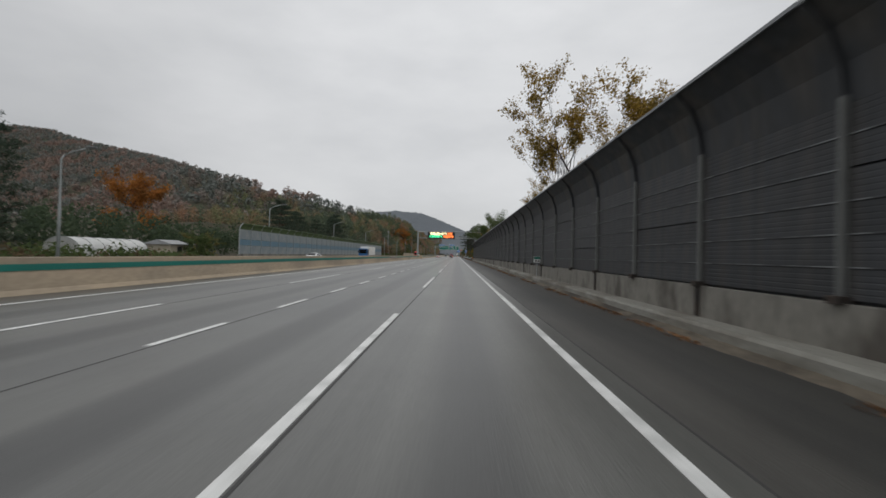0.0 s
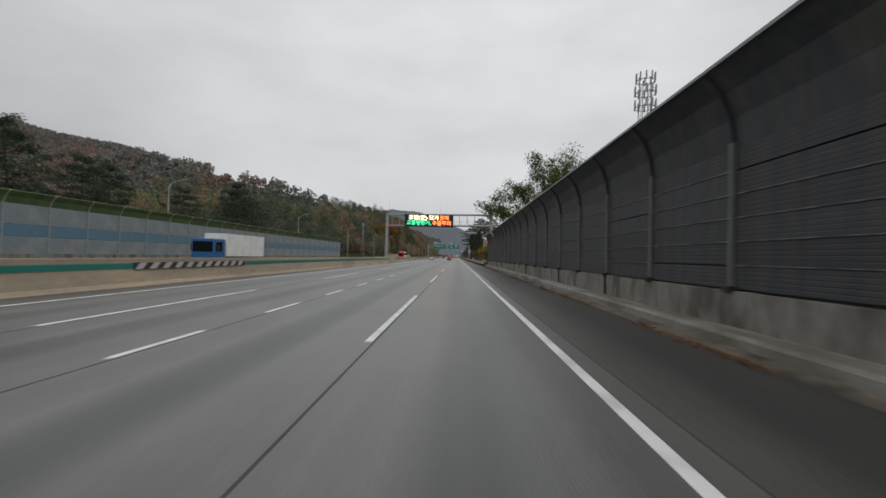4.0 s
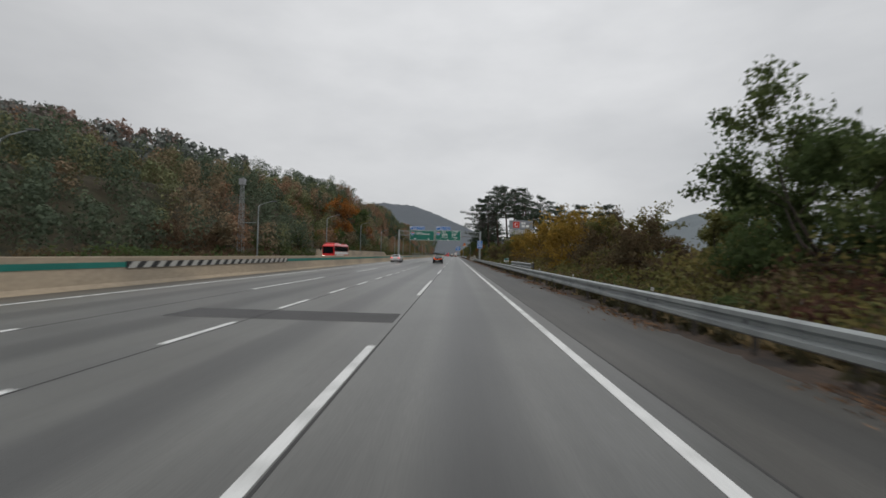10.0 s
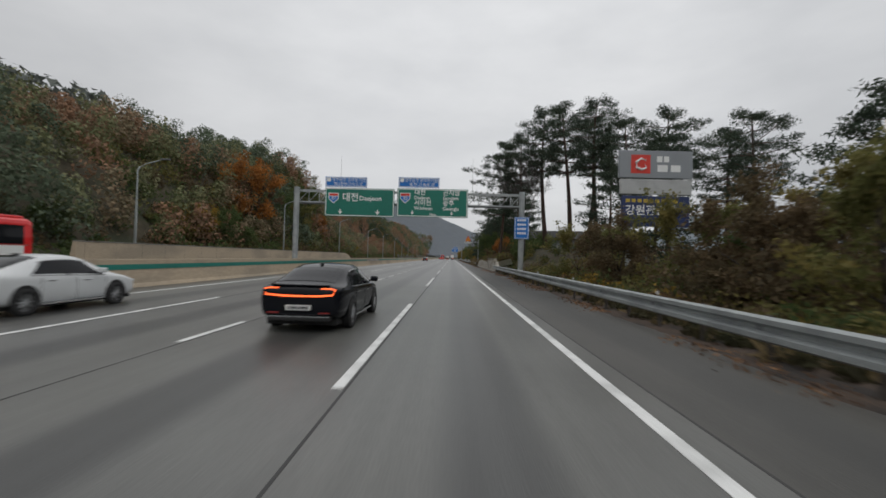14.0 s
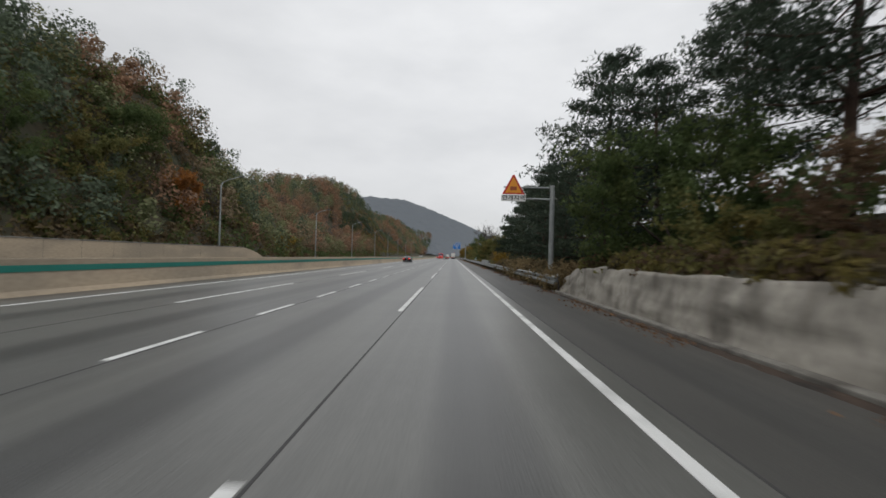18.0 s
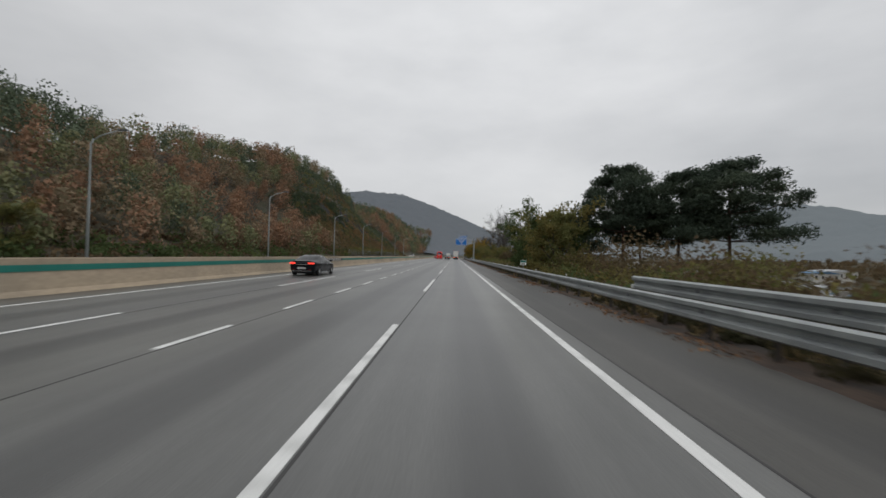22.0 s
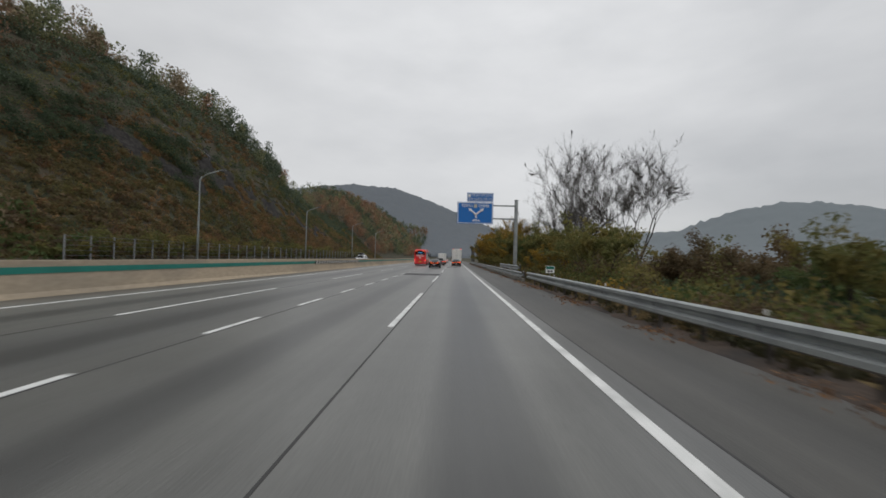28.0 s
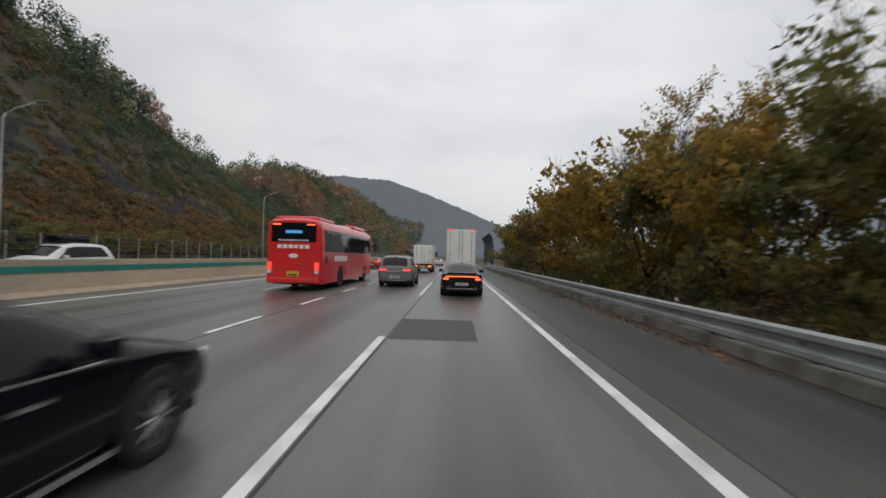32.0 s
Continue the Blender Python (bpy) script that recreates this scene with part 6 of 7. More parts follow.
patch_dark = mat("patch_asphalt", (0.070, 0.070, 0.071), 0.8, vary=0.12, scale=1.2, fine=60.0, bump=0.3)
for x, w in ((-1.69, 0.035), (-5.33, 0.03), (-8.9, 0.03), (2.26, 0.032)):
    part("sealed_joint", box(x - w / 2, x + w / 2, Y0, Y1, -0.01, 0.003), tar, road)
for x0, x1, y0, y1 in ((-1.66, 0.2, 592.3, 595.2), (-5.3, -1.75, 553.3, 557.6), (-7.6, -1.8, 195.2, 196.8)):
    part("repair_patch", box(x0, x1, y0, y1, -0.01, 0.003), patch_dark, road)
litter = mat("fallen_leaves", (0.235, 0.125, 0.058), 0.9, vary=0.25, scale=0.6, fine=8.0, other=(0.16, 0.09, 0.05), island=0.45)
n_l = 42000
ly = -15 + 670 * wood_rng.random(n_l)
lx = 5.0 - np.abs(wood_rng.normal(size=n_l)) * np.where(ly < 158, 0.14, 0.36) + np.where((ly > 158) & (wood_rng.random(n_l) < 0.3), 0.35, 0)
keep_l = np.array([noise.noise(Vector((0, b * 0.21, 4))) + 0.25 * noise.noise(Vector((0, b * 1.1, 4))) > -0.02 for b in ly]) & ~((ly > 312) & (ly < 352) & (lx > 4.9))
lx, ly = lx[keep_l], ly[keep_l]
cl = np.stack([lx, ly, np.full(len(lx), 0.012)], 1)
tagged(part("fallen_leaves", leaves(wood_rng, cl, np.full((len(lx), 3), 0.02), 1, 0.06, litter, long=1.3), litter), "brown fallen leaves drifted along the road edge", "leaves", kind="stuff")


def dirt_strip(name, label, material, y0, y1, x_in, x_out, rise, seed):
    """A ragged low drift of dirt against the kerb or under the rail."""
    ys = np.arange(y0, y1, 0.35)
    ragged = np.array([noise.noise(Vector((seed, b * 0.23, 1.0))) * 0.16 + noise.noise(Vector((seed, b * 1.3, 7.0))) * 0.07 for b in ys])
    cols = []
    for f, z in ((0.0, -0.012), (0.12, 0.004), (0.5, 0.4 * rise), (1.0, rise)):
        x = (x_in + ragged) * (1 - f) + x_out * f
        bumps = wood_rng.normal(size=len(ys)) * 0.006 * (f > 0.1)
        cols.append(np.stack([x, ys, np.full(len(ys), z) + bumps], 1))
    verts = np.stack(cols, 1).reshape(-1, 3)
    i = (np.arange(len(ys) - 1)[:, None] * 4 + np.arange(3)[None, :]).ravel()
    tagged(part(name, mesh_from(verts, np.stack([i, i + 1, i + 5, i + 4], 1), material, True), material), label, "dirt", kind="stuff")


tan_dirt = mat("tan_dirt", (0.135, 0.115, 0.088), 0.95, vary=0.25, scale=0.8, fine=9.0, bump=0.4, other=(0.05, 0.042, 0.034), stretch=(1, 0.5, 1))
leaf_dirt = mat("leaf_dirt", (0.062, 0.042, 0.030), 0.95, vary=0.35, scale=0.7, fine=12.0, bump=0.5, other=(0.026, 0.021, 0.018), stretch=(1, 0.5, 1))
dirt_strip("kerb_dirt", "tan dirt drifted against the kerb", tan_dirt, -20, 158, 4.95, 5.34, 0.10, 1.0)
dirt_strip("verge_dirt", "brown dirt and leaf mould under the guard rail", leaf_dirt, 157, 312, 4.72, 5.75, 0.05, 2.0)
dirt_strip("verge_dirt", "brown dirt and leaf mould under the guard rail", leaf_dirt, 352, 545, 4.72, 5.75, 0.05, 3.0)
dirt_strip("kerb_dirt", "dark dirt along the kerb under the rail", leaf_dirt, 545, 655, 4.9, 5.1, 0.04, 4.0)
dirt_strip("wall_dirt", "brown dirt at the foot of the rough wall", leaf_dirt, 312, 353, 4.75, 5.3, 0.06, 5.0)

# ---- vehicles ----
from mathutils.bvhtree import BVHTree

glass_dark = mat("tinted_glass", (0.008, 0.009, 0.011), 0.05, vary=0.05, spec=0.22)
rubber = mat("tyre_rubber", (0.022, 0.022, 0.023), 0.85, vary=0.15, scale=0.3)
alloy = mat("alloy_wheel", (0.42, 0.43, 0.44), 0.35, metal=0.85, vary=0.1, scale=0.2)
painted_rim = mat("painted_rim", (0.52, 0.53, 0.54), 0.4, metal=0.3, vary=0.1, scale=0.2)
chrome = mat("chrome_trim", (0.65, 0.66, 0.67), 0.2, metal=0.95, vary=0.03)
under = mat("dark_underbody", (0.014, 0.014, 0.014), 0.85)
lamp_red = mat("tail_lamp_lit", (0.5, 0.02, 0.01), 0.3, emit=(1.0, 0.05, 0.03), power=1.5)
lamp_orange = mat("light_bar_lit", (0.6, 0.1, 0.02), 0.3, emit=(1.0, 0.13, 0.03), power=1.8)
lamp_dim = mat("tail_lamp_unlit", (0.22, 0.012, 0.012), 0.25, coat=0.5)
lamp_clear = mat("headlamp", (0.7, 0.72, 0.74), 0.15, coat=0.6)
lamp_head = mat("headlamp_lit", (0.8, 0.8, 0.75), 0.2, emit=(1.0, 0.95, 0.8), power=4.0)
plate_white = mat("number_plate", (0.68, 0.69, 0.68), 0.5, vary=0.05)
plate_yellow = mat("yellow_number_plate", (0.65, 0.42, 0.03), 0.5, vary=0.05)


def paint(name, color, rough=0.28, spec=0.4, coat=0.25):
    return mat("car_paint_" + name, color, rough, metal=0.0, vary=0.04, scale=0.8, coat=coat, spec=spec)


def lathe_x(profile, steps, bm):
    """Turns (x, r) round the x axis."""
    rings = []
    for k in range(steps):
        a = 2 * math.pi * k / steps
        rings.append([bm.verts.new((x, r * math.cos(a), r * math.sin(a))) for x, r in profile])
    for k in range(steps):
        a, b = rings[k], rings[(k + 1) % steps]
        for i in range(len(profile) - 1):
            bm.faces.new((a[i], a[i + 1], b[i + 1], b[i]))
    bmesh.ops.recalc_face_normals(bm, faces=bm.faces[:])
    return bm


WHEELS = {}


def wheel(parent, x, y, r, width, side, spokes=10, heavy=False):
    key = (r, width, spokes, heavy)
    if key not in WHEELS:
        w = width / 2
        tyre = mesh_of(lathe_x([(-w, r * 0.66), (-w, r * 0.93), (-w * 0.75, r), (w * 0.75, r), (w, r * 0.93), (w, r * 0.66), (w * 0.6, r * 0.62), (-w, r * 0.66)], 28, bmesh.new()), rubber, True)
        rim = bmesh.new()
        lathe_x([(w * 0.62, r * 0.68), (w * 0.86, r * 0.69), (w * 0.86, r * 0.62), (w * 0.3, r * 0.6), (w * 0.2, 0.01)], 28, rim)
        if heavy:
            lathe_x([(w * 0.2, r * 0.36), (w * 0.75, r * 0.3), (w * 0.8, 0.01)], 18, rim)
        else:
            for k in range(spokes):
                a = 2 * math.pi * k / spokes
                q0, q1 = Vector((w * 0.78, math.cos(a) * r * 0.1, math.sin(a) * r * 0.1)), Vector((w * 0.72, math.cos(a) * r * 0.64, math.sin(a) * r * 0.64))
                rod(q0, q1, r * 0.06, r * 0.05, 5, rim)
            lathe_x([(w * 0.6, r * 0.15), (w * 0.88, r * 0.13), (w * 0.9, 0.01)], 14, rim)
        WHEELS[key] = (tyre, mesh_of(rim, painted_rim if heavy else alloy, False))
    t, m = WHEELS[key]
    o = part("wheel", t, rubber, parent, "black tyre on an alloy rim")
    o.matrix_local = pose(x, y, r, 0, 0, 0 if side > 0 else 180)
    q = part("rim", m, None, o)
    return o


def section(s):
    """Half cross-section of a car body at a station: half width, sill, belt, top, half width on top."""
    y, w, zb, belt, top, wt = s
    mid = zb + (belt - zb) * 0.5
    cab = top - belt > 0.2
    return [(0, y, zb), (w * 0.84, y, zb), (w * 0.97, y, zb + 0.1), (w, y, mid), (w * 0.99, y, belt - 0.1), (w * 0.962, y, belt), (wt + (0.04 if cab else 0.05), y, top - (0.08 if cab else 0.035)), (wt * 0.82, y, top - 0.005), (0, y, top + 0.015)]


def loft(stations, bm):
    rings = []
    for s in stations:
        h = section(s)
        ring = [bm.verts.new(p) for p in h] + [bm.verts.new((-p[0], p[1], p[2])) for p in h[1:-1][::-1]]
        rings.append(ring)
    n = len(rings[0])
    for a, b in zip(rings, rings[1:]):
        for i in range(n):
            bm.faces.new((a[i], a[(i + 1) % n], b[(i + 1) % n], b[i]))
    bm.faces.new(rings[0])
    bm.faces.new(rings[-1][::-1])
    bmesh.ops.recalc_face_normals(bm, faces=bm.faces[:])
    return bm


def lerp_station(stations, y):
    for a, b in zip(stations, stations[1:]):
        if a[0] <= y <= b[0]:
            f = (y - a[0]) / (b[0] - a[0])
            return tuple(p + (q - p) * f for p, q in zip(a, b))
    return stations[0] if y < stations[0][0] else stations[-1]


def side_glass(stations, y0, y1, side, lift=0.012, lo=0.1, hi=0.86, n=8, slope0=0.0, slope1=0.0):
    """A window that lies on the body's flank between belt and roof."""
    bm = bmesh.new()
    rows = []
    for k in range(n + 1):
        y = y0 + (y1 - y0) * k / n
        row = []
        for j in range(4):
            f = lo + (hi - lo) * j / 3
            yy = y + (slope0 * (1 - k / n) + slope1 * k / n) * j / 3
            h = section(lerp_station(stations, yy))
            p, q = Vector(h[5]), Vector(h[6])
            c = p.lerp(q, f)
            row.append(bm.verts.new((side * (c.x + lift), yy, c.z + lift * 0.5)))
        rows.append(row)
    for a, b in zip(rows, rows[1:]):
        for j in range(3):
            bm.faces.new((a[j], b[j], b[j + 1], a[j + 1]) if side > 0 else (a[j + 1], b[j + 1], b[j], a[j]))
    return bm


def end_glass(stations, y_low, y_high, lift, inset=0.06):
    """Windscreen or rear window laid on the slope between two stations."""
    bm = bmesh.new()
    rows = []
    for k in range(6):
        y = y_low + (y_high - y_low) * k / 5
        st = lerp_station(stations, y)
        w = st[5] * 0.97 - inset * 0.4
        rows.append([bm.verts.new((w * (2 * j / 8 - 1), y - math.copysign(lift, y_high - y_low) * 0.8, st[4] + 0.012 - 0.05 * abs(2 * j / 8 - 1) ** 3 + lift)) for j in range(9)])
    for a, b in zip(rows, rows[1:]):
        for j in range(8):
            bm.faces.new((a[j], a[j + 1], b[j + 1], b[j]))
    bmesh.ops.recalc_face_normals(bm, faces=bm.faces[:])
    return bm


def hug(bm, tree, lift=0.008):
    """Lays a patch on the body's rounded surface."""
    for v in bm.verts:
        at, n, _, _ = tree.find_nearest(v.co)
        v.co = at + n * lift
    bm.normal_update()
    for f in bm.faces:
        at, n, _, _ = tree.find_nearest(f.calc_center_median())
        if f.normal.dot(n) < 0:
            f.normal_flip()
    return bm


SEDAN = [(-2.45, 0.76, 0.42, 0.90, 0.93, 0.64), (-2.38, 0.86, 0.32, 0.97, 1.02, 0.70), (-2.1, 0.91, 0.24, 0.99, 1.06, 0.70), (-1.7, 0.93, 0.2, 0.975, 1.19, 0.67), (-1.2, 0.935, 0.18, 0.955, 1.365, 0.65), (-0.75, 0.935, 0.18, 0.945, 1.455, 0.65),
         (-0.2, 0.935, 0.18, 0.93, 1.485, 0.65), (0.3, 0.935, 0.18, 0.915, 1.46, 0.645), (0.75, 0.935, 0.18, 0.905, 1.31, 0.66), (1.3, 0.93, 0.19, 0.90, 1.01, 0.71), (1.75, 0.925, 0.2, 0.86, 0.92, 0.70), (2.2, 0.88, 0.22, 0.76, 0.82, 0.66), (2.4, 0.76, 0.26, 0.66, 0.70, 0.56), (2.46, 0.62, 0.32, 0.58, 0.61, 0.46)]
SUV = [(-2.34, 0.84, 0.40, 0.96, 1.02, 0.74), (-2.30, 0.92, 0.34, 1.04, 1.14, 0.74), (-2.18, 0.95, 0.28, 1.06, 1.42, 0.72), (-1.98, 0.955, 0.26, 1.05, 1.66, 0.70), (-1.6, 0.955, 0.25, 1.04, 1.72, 0.70), (-0.8, 0.955, 0.25, 1.02, 1.74, 0.70), (0.0, 0.955, 0.25, 1.0, 1.73, 0.70), (0.5, 0.955, 0.25, 0.99, 1.65, 0.70), (0.95, 0.955, 0.25, 0.99, 1.40, 0.70),
       (1.4, 0.94, 0.26, 0.99, 1.08, 0.74), (1.9, 0.92, 0.27, 0.94, 1.02, 0.74), (2.2, 0.86, 0.3, 0.84, 0.92, 0.68), (2.33, 0.72, 0.36, 0.72, 0.78, 0.56)]


def scaled(stations, l, w, h):
    return [(y * l, a * w, zb, b * h, t * h, c * w) for y, a, zb, b, t, c in stations]


def car(name, label, stations, body_paint, rear="split", axles=(-1.42, 1.42), r=0.335, glass_y=((-1.25, 0.98),), rear_window=(-2.0, -0.86), screen=(1.28, 0.38), lit=True, chrome_line=True, plate=True, rails=False):
    ob = thing(name, pose(0, 0, 0), label, "car", "traffic on the motorway")
    y0, y1 = stations[0][0], stations[-1][0]
    body = part("body", loft(stations, bmesh.new()), body_paint, ob, smooth=True)
    sub = body.modifiers.new("rounding", "SUBSURF")
    sub.levels = sub.render_levels = 2
    dgraph = bpy.context.evaluated_depsgraph_get()
    smooth_body = body.evaluated_get(dgraph)
    round_me = smooth_body.to_mesh()
    skin = BVHTree.FromPolygons([v.co.copy() for v in round_me.vertices], [tuple(p.vertices) for p in round_me.polygons])
    smooth_body.to_mesh_clear()
    w = max(s[1] for s in stations)
    # wheels in dark arches
    for y in axles:
        for s in (-1, 1):
            arch = bmesh.new()
            lathe_x([(0, r * 1.17), (0.012, r * 1.13), (0.012, 0.01)], 26, arch)
            if s < 0:
                bmesh.ops.scale(arch, vec=(-1, 1, 1), verts=arch.verts[:])
                bmesh.ops.reverse_faces(arch, faces=arch.faces[:])
            a = part("wheel_arch", arch, under, body)
            a.location = (s * (w - 0.012), y, r + 0.03)
            wheel(ob, s * (w - 0.09), y, r, 0.22, s)
    part("underbody", box(-w * 0.82, w * 0.82, y0 + 0.25, y1 - 0.25, 0.16, 0.3), under, ob)
    sl = lerp_station(stations, -0.2)
    for s in (-1, 1):
        for a, b in glass_y:
            g = part("side_window", hug(side_glass(stations, a, b, s, slope0=0.35, slope1=-0.62), skin), glass_dark, body)
        if chrome_line:
            pts = []
            for k in range(12):
                f = k / 11
                y = glass_y[0][0] - 0.05 + (glass_y[-1][1] + 0.1 - glass_y[0][0]) * f
                h = section(lerp_station(stations, y))
                pts.append((s * (h[5][0] + 0.016), y, h[5][2] + 0.015))
            pts = [skin.find_nearest(Vector(q))[0] for q in pts]
            part("belt_trim", tube(pts, [0.012] * 12, 5), chrome, body, "bright chrome trim")
            pts = []
            for k in range(12):
                f = k / 11
                y = glass_y[0][0] + 0.28 + (glass_y[-1][1] - 0.75 - glass_y[0][0]) * f
                h = section(lerp_station(stations, y))
                c = Vector(h[5]).lerp(Vector(h[6]), 0.92)
                pts.append((s * (c.x + 0.014), y, c.z))
            pts = [skin.find_nearest(Vector(q))[0] for q in pts]
            part("roof_trim", tube(pts, [0.011] * 12, 5), chrome, body, "bright chrome trim")
        part("window_pillar", box(s * (section(sl)[5][0] + 0.002) - 0.012, s * (section(sl)[5][0] + 0.002) + 0.012, -0.28, -0.2, sl[3] + 0.02, sl[3] + 0.06), black_paint, body)
        mir = box(s * (w + 0.1) - 0.1, s * (w + 0.1) + 0.1, axles[1] - 0.78, axles[1] - 0.6, sl[3] + 0.04, sl[3] + 0.19, bevel=0.045)
        rod((s * (w - 0.05), axles[1] - 0.66, sl[3] + 0.06), (s * (w + 0.06), axles[1] - 0.69, sl[3] + 0.09), 0.025, 0.025, 6, mir)
        part("mirror", mir, body_paint, ob)
        for y in (-0.75, 0.35):
            st = lerp_station(stations, y)
            part("door_handle", box(s * (st[1] * 0.988) - 0.014, s * (st[1] * 0.988) + 0.014, y - 0.11, y + 0.11, st[3] - 0.15, st[3] - 0.12, bevel=0.008), chrome if chrome_line else body_paint, body)
        for y in (-1.02, 0.02, 1.02):
            st = lerp_station(stations, y)
            part("door_gap", box(s * st[1] * 0.993 - 0.004, s * st[1] * 0.993 + 0.004, y - 0.004, y + 0.004, st[2] + 0.12, st[3] - 0.06), black_paint, body)
        hy = y1 - 0.25
        st = lerp_station(stations, hy)
        part("headlamp", box(s * st[1] * 0.78 - 0.16, s * st[1] * 0.78 + 0.13, hy - 0.06, hy + 0.14, st[3] - 0.13, st[3] - 0.03, bevel=0.03), lamp_clear, body)
        part("sill", box(s * (w - 0.03) - 0.012, s * (w - 0.03) + 0.012, axles[0] + 0.42, axles[1] - 0.42, 0.22, 0.27, bevel=0.005), chrome if chrome_line else black_paint, body)
    part("rear_window", hug(end_glass(stations, rear_window[0], rear_window[1], 0.012), skin), glass_dark, body)
    part("windscreen", hug(end_glass(stations, screen[0], screen[1], 0.012), skin), glass_dark, body)
    part("grille", box(-0.45, 0.45, y1 - 0.06, y1 + 0.01, 0.36, 0.58, bevel=0.03), black_paint, body)
    if rails:
        for s in (-1, 1):
            part("roof_rail", tube([(s * 0.6, -1.4, lerp_station(stations, -1.4)[4]), (s * 0.62, -0.6, 1.72), (s * 0.6, 0.4, lerp_station(stations, 0.4)[4])], [0.022] * 3, 6), chrome, ob)
    # tail
    ry = y0
    belt = stations[1][3]
    lm = lamp_red if lit else lamp_dim
    if rear == "bar":
        pts = [(-0.66, ry + 0.05, belt + 0.0), (-0.76, ry + 0.07, belt - 0.04), (-0.72, ry + 0.03, belt - 0.14), (-0.4, ry - 0.035, belt - 0.165), (0, ry - 0.045, belt - 0.17), (0.4, ry - 0.035, belt - 0.165), (0.72, ry + 0.03, belt - 0.14), (0.76, ry + 0.07, belt - 0.04), (0.66, ry + 0.05, belt + 0.0), (0.46, ry + 0.0, belt + 0.02)]
        pts = [(-0.46, ry + 0.0, belt + 0.02)] + pts
        pts = [skin.find_nearest(Vector(q))[0] for q in pts]
        part("light_bar", tube(pts, [0.014] + [0.02] * 9 + [0.014], 6), lamp_orange, body, "glowing red-orange rear light bar")
    elif rear == "line":
        part("light_bar", tube([(-0.8, ry + 0.1, belt - 0.12), (-0.6, ry - 0.02, belt - 0.1), (0, ry - 0.06, belt - 0.09), (0.6, ry - 0.02, belt - 0.1), (0.8, ry + 0.1, belt - 0.12)], [0.026, 0.026, 0.022, 0.026, 0.026], 6), lamp_orange, body, "glowing full-width rear light bar")
        for s in (-1, 1):
            part("tail_lamp", box(s * 0.7 - 0.12, s * 0.7 + 0.12, ry - 0.02, ry + 0.1, belt - 0.24, belt - 0.16, bevel=0.02), lamp_orange, body)
    else:
        for s in (-1, 1):
            part("tail_lamp", box(s * 0.66 - 0.2, s * 0.66 + 0.2, ry - 0.02, ry + 0.2, belt - 0.15, belt - 0.05, bevel=0.03), lm, body)
        part("trunk_trim", box(-0.5, 0.5, ry - 0.03, ry + 0.04, belt - 0.2, belt - 0.18, bevel=0.005), chrome, body)
    part("spoiler", box(-0.62, 0.62, ry + 0.03, ry + 0.2, belt + 0.045, belt + 0.075, bevel=0.01), body_paint, body)
    if plate:
        p = part("number_plate", box(-0.27, 0.27, ry - 0.035, ry - 0.01, 0.5, 0.61, bevel=0.006), plate_white, body, "white plate with plain bars")
        bars("plate_bars", -0.22, 0.22, 0.525, 0.585, 6, black_paint, p, ry - 0.035, 2)
    part("diffuser", box(-0.68, 0.68, ry + 0.0, ry + 0.2, 0.27, 0.36, bevel=0.02), black_paint, body)
    part("rear_trim", box(-0.66, 0.66, ry - 0.012, ry + 0.02, 0.355, 0.37, bevel=0.004), chrome, body)
    for s in (-1, 1):
        part("bumper_reflector", box(s * 0.55 - 0.12, s * 0.55 + 0.12, ry - 0.02, ry + 0.05, 0.43, 0.46, bevel=0.005), lamp_dim, body)
    part("roof_aerial", box(-0.03, 0.03, rear_window[1] - 0.05, rear_window[1] + 0.12, lerp_station(stations, rear_window[1])[4], lerp_station(stations, rear_window[1])[4] + 0.06, bevel=0.015), black_paint, ob)
    return ob


def place(ob, x, y, turn=0):
    ob.matrix_world = pose(x, y, 0, 0, 0, turn)
    return ob


black_car = paint("black", (0.005, 0.006, 0.009), 0.14, 0.22, 0.0)
white_car = paint("white", (0.62, 0.64, 0.65))
grey_car = paint("grey", (0.16, 0.165, 0.17))
dark_car = paint("dark", (0.010, 0.011, 0.013), 0.18, 0.22, 0.0)
red_car = paint("red", (0.42, 0.02, 0.02))

place(car("sedan", "glossy black sedan with a lit rear light bar", SEDAN, black_car, "bar"), -3.62, 268.6)
place(car("sedan", "glossy black sedan with chrome window trim driving alongside", SEDAN, black_car, "bar"), -3.64, 585.5)
place(car("sedan", "white sedan with lit red tail lamps", scaled(SEDAN, 0.99, 1.0, 1.02), white_car), -11.7, 268.8)
place(car("limousine", "long black limousine with lit tail lamps", scaled(SEDAN, 1.07, 1.02, 1.03), black_car, axles=(-1.55, 1.55)), -11.2, 434.9)
place(car("sedan", "dark fastback sedan with a full-width lit light bar", scaled(SEDAN, 1.0, 1.0, 1.01), dark_car, "line"), 0.02, 604.7)
place(car("suv", "grey sport utility vehicle with lit brake lamps", SUV, grey_car, r=0.37, axles=(-1.36, 1.42), glass_y=((-1.95, 1.05),), rear_window=(-2.29, -2.0), screen=(1.38, 0.62), chrome_line=False, rails=True), -3.6, 609.4)
place(car("sedan", "red car in the fast lane", SEDAN, red_car), -10.8, 640)
place(car("sedan", "distant white car with lit brake lamps", SEDAN, white_car), -3.6, 668)
place(car("suv", "distant dark car in the traffic queue", SUV, dark_car, r=0.37, axles=(-1.36, 1.42), glass_y=((-1.95, 1.05),), rear_window=(-2.29, -2.0), screen=(1.38, 0.62), chrome_line=False), -0.1, 690)
place(car("sedan", "distant white car on the opposite carriageway", SEDAN, white_car, lit=False), -25.5, 76, 180)
